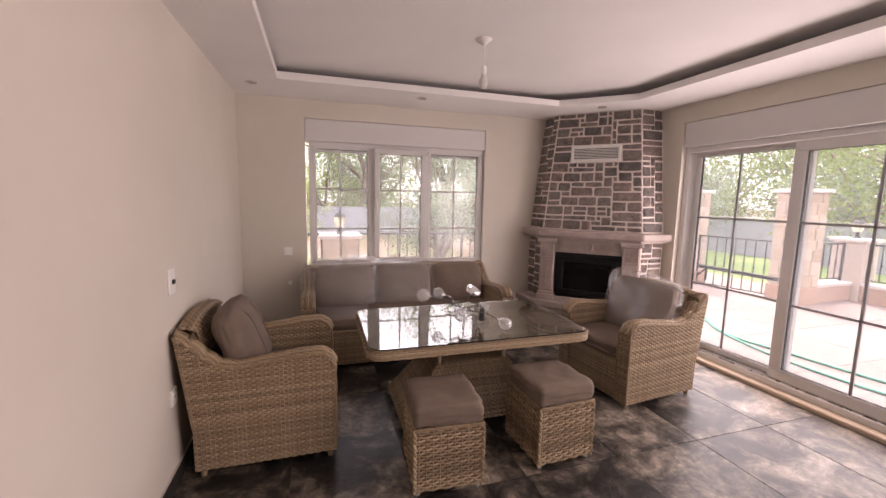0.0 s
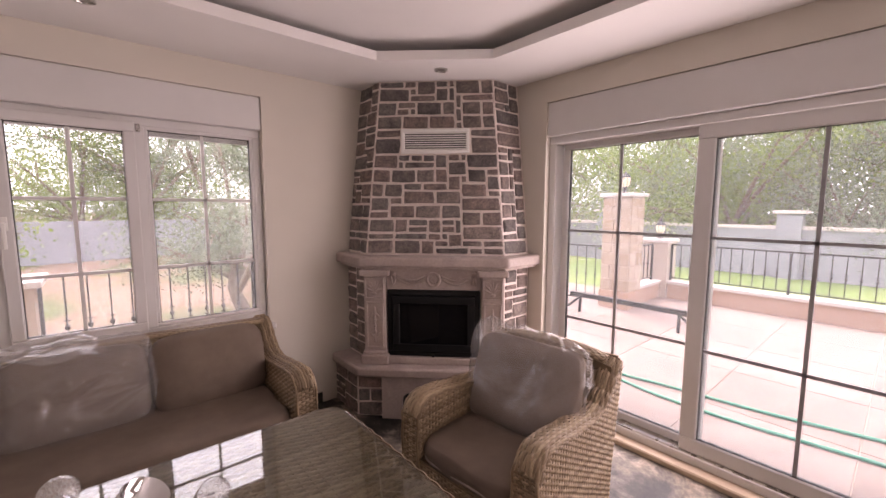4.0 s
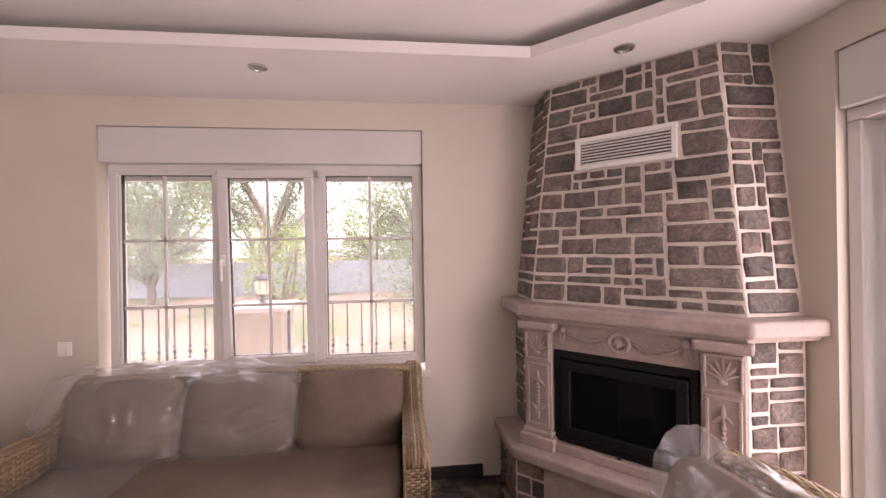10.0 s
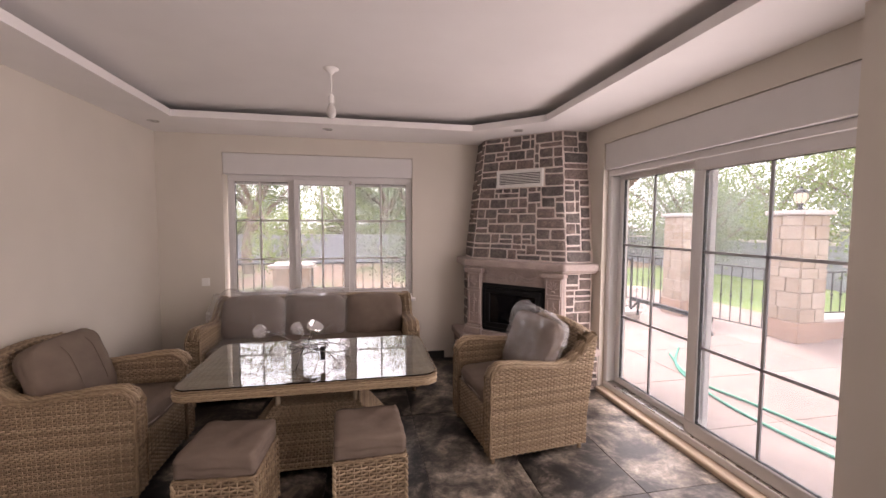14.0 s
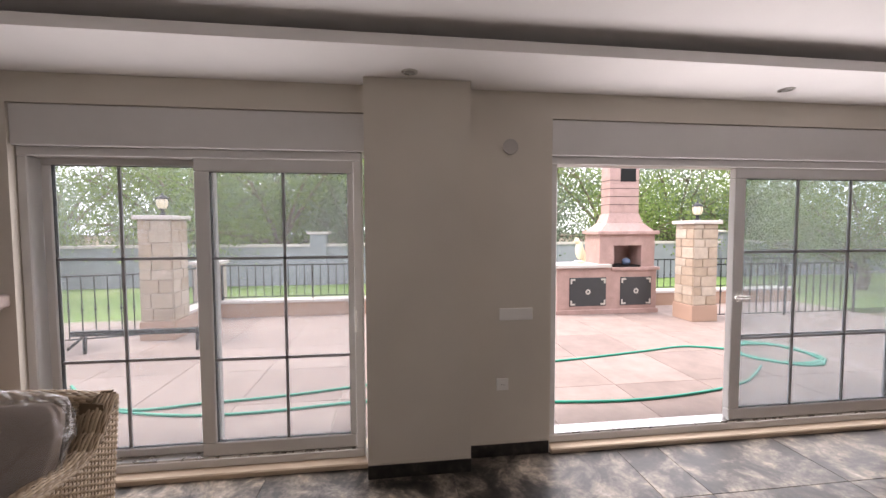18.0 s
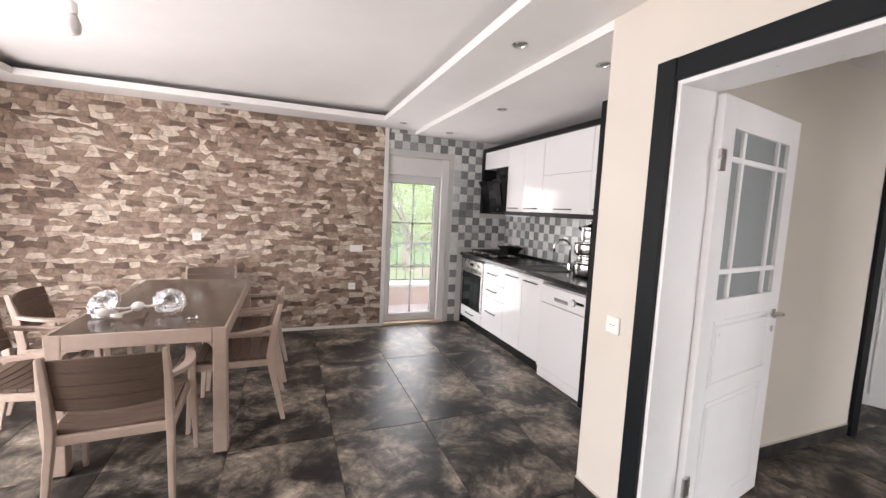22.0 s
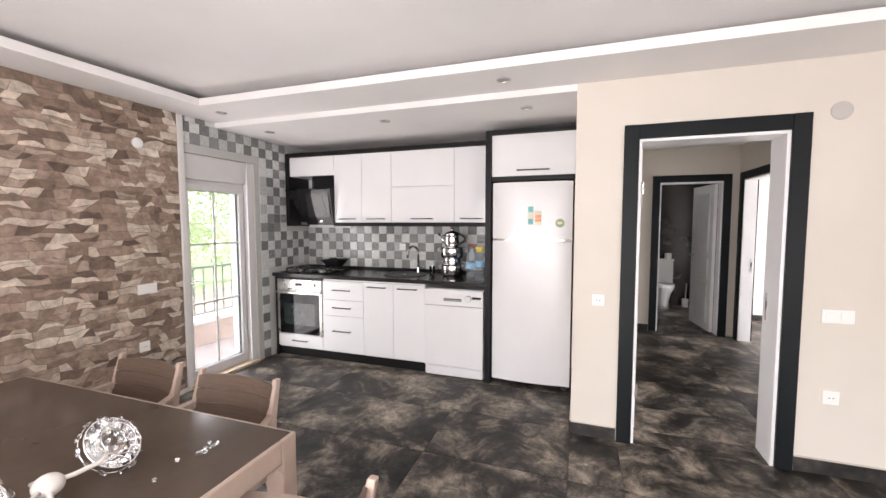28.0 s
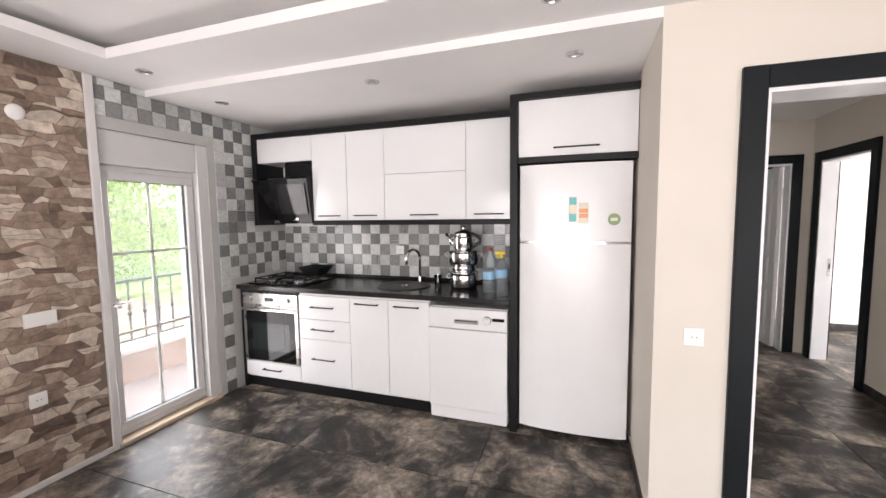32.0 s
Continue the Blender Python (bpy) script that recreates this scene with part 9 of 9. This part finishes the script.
def slab(dx, dy, dz, bev):
    key = (round(dx, 3), round(dy, 3), round(dz, 3))
    if key not in tile_cache:
        bm = new_bm()
        box(bm, 0, 0, -dz, dx, dy, 0)
        top = [e for e in bm.edges if all(v.co.z > -1e-6 for v in e.verts)]
        bmesh.ops.bevel(bm, geom=top, offset=bev, segments=1, affect="EDGES")
        me = bpy.data.meshes.new("tile")
        bm.to_mesh(me)
        bm.free()
        me.materials.append(TILE)
        tile_cache[key] = me
    return tile_cache[key]


def lay(x0, y0, x1, y1, g=0.003):
    if x1 - x0 < 0.02 or y1 - y0 < 0.02:
        return
    ob = new("tile", slab(x1 - x0 - g, y1 - y0 - g, 0.006, 0.0015))
    ob.location = (x0 + g / 2, y0 + g / 2, 0.0)
    ob.parent = floor


def clip_lay(xs, ys, x0, y0, x1, y1):
    for a, b in zip(xs, xs[1:]):
        for c, d in zip(ys, ys[1:]):
            p, q, r, s = max(a, x0), min(b, x1), max(c, y0), min(d, y1)
            if q > p and s > r:
                lay(p, r, q, s)


clip_lay(FX, FY, -1.33, 0.0, RX, 3.2)
clip_lay(FX, FY, 0.0, 3.2, RX, RY)
clip_lay(FX, FY, -0.2, DOOR[0], 0.0, DOOR[1])
HX = [-5.4 + 0.6 * i for i in range(10)]
HY = [3.32 + 1.2 * i for i in range(5)]
clip_lay(HX, HY, -3.17, 3.32, -0.2, 5.12)
clip_lay(HX, HY, -3.29, 4.22, -3.17, 4.95)
clip_lay(HX, HY, -5.2, 3.7, -3.29, 5.3)
clip_lay(HX, HY, -4.3, 5.24, -0.2, 8.1)
clip_lay(HX, HY, -3.0, 5.12, -2.24, 5.24)
clip_lay(HX, HY, -1.615, 5.12, -0.815, 5.24)
clip_lay(HX, [0, 1.2, 2.4, 3.32], -3.3, 2.0, -1.5, 3.32)

# ---- stone cladding of the dining wall ----
CLAD = material("split_stone_cladding", (0.3, 0.24, 0.18), 0.75)
CLAD_JOINED = material("split_stone_cladding_joined", (0.3, 0.24, 0.18), 0.75)
def _clad(m, joined):
    n, l, b = nodes_of(m)
    if joined:
        src = n.new("ShaderNodeNewGeometry").outputs["Random Per Island"]
    else:
        src = n.new("ShaderNodeObjectInfo").outputs["Random"]
    per = ramp(m, src, [(0.0, (0.125, 0.083, 0.063)), (0.22, (0.25, 0.176, 0.133)), (0.55, (0.345, 0.256, 0.198)), (0.70, (0.41, 0.318, 0.252)), (0.78, (0.53, 0.44, 0.36)), (1.0, (0.66, 0.575, 0.485))])
    w = world_coords(m)
    f = ramp(m, noise_of(m, w, 15, 7, 0.68), [(0.3, (0.55, 0.55, 0.55)), (0.5, (0.95, 0.95, 0.95)), (0.7, (1.35, 1.33, 1.3))])
    l.new(mix_colour(m, 1.0, per, f, "MULTIPLY"), b.inputs["Base Color"])
    bump(m, noise_of(m, w, 70, 5, 0.65), 0.4, 0.004)


_clad(CLAD, False)
_clad(CLAD_JOINED, True)
CX0, CX1 = 0.372, RX - 0.035
clad = solid("stone_cladding", box(new_bm(), CX0, 0.0, 0.035, CX1, 0.004, SOFFIT), flat("brown_cladding_joint", (0.21, 0.165, 0.128), 0.9), "brown split-stone cladding on the dining wall", kind="structure")
rk = random.Random(21)
jv, jf = [], []
count = 0
z, row_ = 0.035, 0
def course_line(r, u, z):
    """Uneven joint between two courses."""
    if r == 0 or z > SOFFIT - 0.012:
        return z
    return min(SOFFIT - 0.002, z + 0.026 * noise.noise(Vector((u * 11, r * 5.3, 1.7))) + 0.012 * noise.noise(Vector((u * 27, r * 3.1, 8.2))))


def cladding_piece(out, lift, tilt):
    """One split stone on an outline (x, z), proud of the wall, its rim broken down."""
    global count, jv, jf
    n_ = len(out)
    cx, cz = sum(p[0] for p in out) / n_, sum(p[1] for p in out) / n_
    vs = [(p[0], 0.003, p[1]) for p in out]
    vs += [(cx + (p[0] - cx) * 0.975, 0.003 + lift * (0.75 + tilt * (1 if p[1] > cz else -1)), cz + (p[1] - cz) * 0.94) for p in out]
    vs += [(cx + (p[0] - cx) * 0.8, 0.003 + lift * (1.0 + tilt * (1 if p[1] > cz else -1)), cz + (p[1] - cz) * 0.7) for p in out]
    fs = []
    for i in range(n_):
        k = (i + 1) % n_
        fs += [(k, i, n_ + i, n_ + k), (n_ + k, n_ + i, 2 * n_ + i, 2 * n_ + k)]
    fs.append(tuple(range(3 * n_ - 1, 2 * n_ - 1, -1)))
    if CX0 <= cx < 2.1 and 0.3 < cz < 2.36 and count < 300:
        me = bpy.data.meshes.new("cladding_stone")
        me.from_pydata(vs, [], fs)
        me.materials.append(CLAD)
        new("cladding_stone", me).parent = clad
        count += 1
    else:
        k0 = len(jv)
        jv += vs
        jf += [tuple(i + k0 for i in f) for f in fs]


while z < SOFFIT - 0.01:
    h = rk.uniform(0.040, 0.060)
    if SOFFIT - z - h < 0.04:
        h = SOFFIT - z
    u = CX0 - rk.uniform(0, 0.12)
    slant = 0.0
    while u < CX1:
        w_ = rk.choice((0.055, 0.075, 0.10, 0.125, 0.15)) * rk.uniform(0.85, 1.15)
        before, slant = slant, rk.uniform(-0.026, 0.026)
        a, b = max(u, CX0), min(u + w_, CX1)
        u += w_
        if b - a < 0.045:
            continue
        g = 0.001
        a0, a1 = max(CX0, a - before) + g, max(CX0, a + before) + g
        b0, b1 = min(CX1, b - slant) - g, min(CX1, b + slant) - g
        low = [(a0 + (b0 - a0) * f, course_line(row_, a0 + (b0 - a0) * f, z) + g) for f in (0, 0.3, 0.65, 1)]
        high = [(a1 + (b1 - a1) * f, course_line(row_ + 1, a1 + (b1 - a1) * f, z + h) - g) for f in (0, 0.35, 0.7, 1)]
        if rk.random() < 0.38 and b - a > 0.09:
            # a wedge lies on its neighbour
            fl, fr, fm = rk.uniform(0.12, 0.85), rk.uniform(0.12, 0.85), rk.uniform(0.3, 0.7)
            mix = [(low[i][0] + (high[i][0] - low[i][0]) * f, low[i][1] + (high[i][1] - low[i][1]) * f) for i, f in ((0, fl), (1, fm), (2, (fm + fr) / 2), (3, fr))]
            cladding_piece([(x, zz) for x, zz in low] + [(x, zz - g) for x, zz in mix[::-1]], rk.uniform(0.002, 0.008), rk.uniform(-0.25, 0.25))
            cladding_piece([(x, zz + g) for x, zz in mix] + high[::-1], rk.uniform(0.002, 0.008), rk.uniform(-0.25, 0.25))
        else:
            cladding_piece(low + high[::-1], rk.uniform(0.002, 0.008), rk.uniform(-0.25, 0.25))
    z += h
    row_ += 1
me = bpy.data.meshes.new("cladding_stones")
me.from_pydata(jv, [], jf)
me.materials.append(CLAD_JOINED)
ob = new("cladding_stones", me)
ob.parent = clad
tagged(ob, "brown split stones", kind="stuff")
STRIP = flat("white_edge_strip", (0.70, 0.68, 0.66), 0.4, relief=0)
solid("trim_cladding_end", box(new_bm(), 0.325, 0.0, 0.0, 0.371, 0.022, SOFFIT, 0.003), STRIP, "white plastic edge strip beside the cladding", kind="structure")
solid("trim_cladding_corner", box(new_bm(), RX - 0.034, 0.0, 0.0, RX - 0.001, 0.02, SOFFIT, 0.003), STRIP, "white edge strip in the corner", kind="structure")
solid("trim_cladding_base", box(new_bm(), 0.372, 0.0, 0.0, RX - 0.035, 0.02, 0.034, 0.003), STRIP, "white strip under the cladding", kind="structure")

# ---- kitchen wall tiles ----
KT = []
for nm, cols in (("white_wall_tile", (0.66, 0.67, 0.65)), ("pale_grey_wall_tile", (0.50, 0.51, 0.50)), ("mid_grey_wall_tile", (0.20, 0.205, 0.20)), ("grey_wall_tile", (0.27, 0.275, 0.27))):
    m = material(nm, cols, 0.18)
    n, l, b = nodes_of(m)
    f = noise_of(m, world_coords(m), 45, 5, 0.7)
    l.new(ramp(m, f, [(0.35, tuple(c * 0.82 for c in cols)), (0.65, tuple(min(1, c * 1.1) for c in cols))]), b.inputs["Base Color"])
    KT.append(m)
STRIPE = flat("dark_stripe_glaze", (0.05, 0.05, 0.05), 0.3, relief=0)
TS = 0.0985
rt = random.Random(33)
tile_mesh = {}
def tile_piece(w, h, m):
    key = (round(w, 3), round(h, 3), m.name)
    if key not in tile_mesh:
        bm = new_bm()
        box(bm, 0.0008, 0, 0.0008, w - 0.0008, 0.007, h - 0.0008, 0.0012)
        me = bpy.data.meshes.new("wall_tile")
        bm.to_mesh(me)
        bm.free()
        me.materials.append(m)
        tile_mesh[key] = me
    return tile_mesh[key]


def stripes_mesh():
    bm = new_bm()
    for i in range(6):
        box(bm, 0.009 + 0.0145 * i, 0.0068, 0.006, 0.0165 + 0.0145 * i, 0.0076, TS - 0.006)
    me = bpy.data.meshes.new("stripe")
    bm.to_mesh(me)
    bm.free()
    me.materials.append(STRIPE)
    return me


SM = stripes_mesh()
def tile_field(parent, u0, u1, z0, z1, to_world, holes=()):
    nu, nz = int(math.ceil((u1 - u0) / TS - 1e-6)), int(math.ceil((z1 - z0) / TS - 1e-6))
    for i in range(nu):
        for k in range(nz):
            a, c = u0 + i * TS, z0 + k * TS
            w, h = min(TS, u1 - a), min(TS, z1 - c)
            if w < 0.015 or h < 0.015:
                continue
            if any(a + w > p + 0.004 and a < q - 0.004 and c + h > r + 0.004 and c < s - 0.004 for p, q, r, s in holes):
                continue
            dark = (i + k) % 2
            m = rt.choice((KT[2], KT[3], KT[2])) if dark else rt.choice((KT[0], KT[0], KT[1]))
            if rt.random() < 0.12:
                m = rt.choice(KT)
            striped = dark and w == TS and h == TS and rt.random() < 0.17
            if striped:
                m = KT[1]
            ob = new("wall_tile", tile_piece(w, h, m))
            ob.parent = parent
            ob.matrix_basis = to_world(a, c)
            if striped:
                so = new("stripe", SM)
                so.parent = ob
                if rt.random() < 0.5:
                    so.matrix_basis = Matrix.Translation((0, 0, TS)) @ Matrix.Rotation(radians(90), 4, "Y")


GR = flat("white_tile_grout", (0.50, 0.50, 0.48), 0.8, relief=0)
splash = tagged(make("tiled_splashback", box(new_bm(), KX, 0.0, 0.90, KX + 0.001, 2.425, 1.50), GR), "grey and white checked kitchen splashback tiles", kind="structure")
tile_field(splash, 0.01, 2.42, 0.955, 1.478, lambda u, z: Matrix.Translation((KX + 0.001, u, z)) @ Matrix.Rotation(radians(90), 4, "Z") @ Matrix.Scale(-1, 4, (0, 1, 0)))
side = tagged(make("tiled_wall", cell_wall(-1.33, 0.324, -0.0005, 0.001, 0.0, KSOFFIT, [BALC]), GR), "grey and white checked tiled wall round the balcony door", kind="structure")
tile_field(side, -1.32, 0.322, 0.0, KSOFFIT, lambda u, z: Matrix.Translation((u, 0.001, z)),
           holes=[BALC, (-1.33, -0.68, 0.0, 0.93), (-1.33, -0.93, 1.44, 2.27)])
tile_field(side, 0.0, 0.322, KSOFFIT, SOFFIT, lambda u, z: Matrix.Translation((u, 0.001, z)))
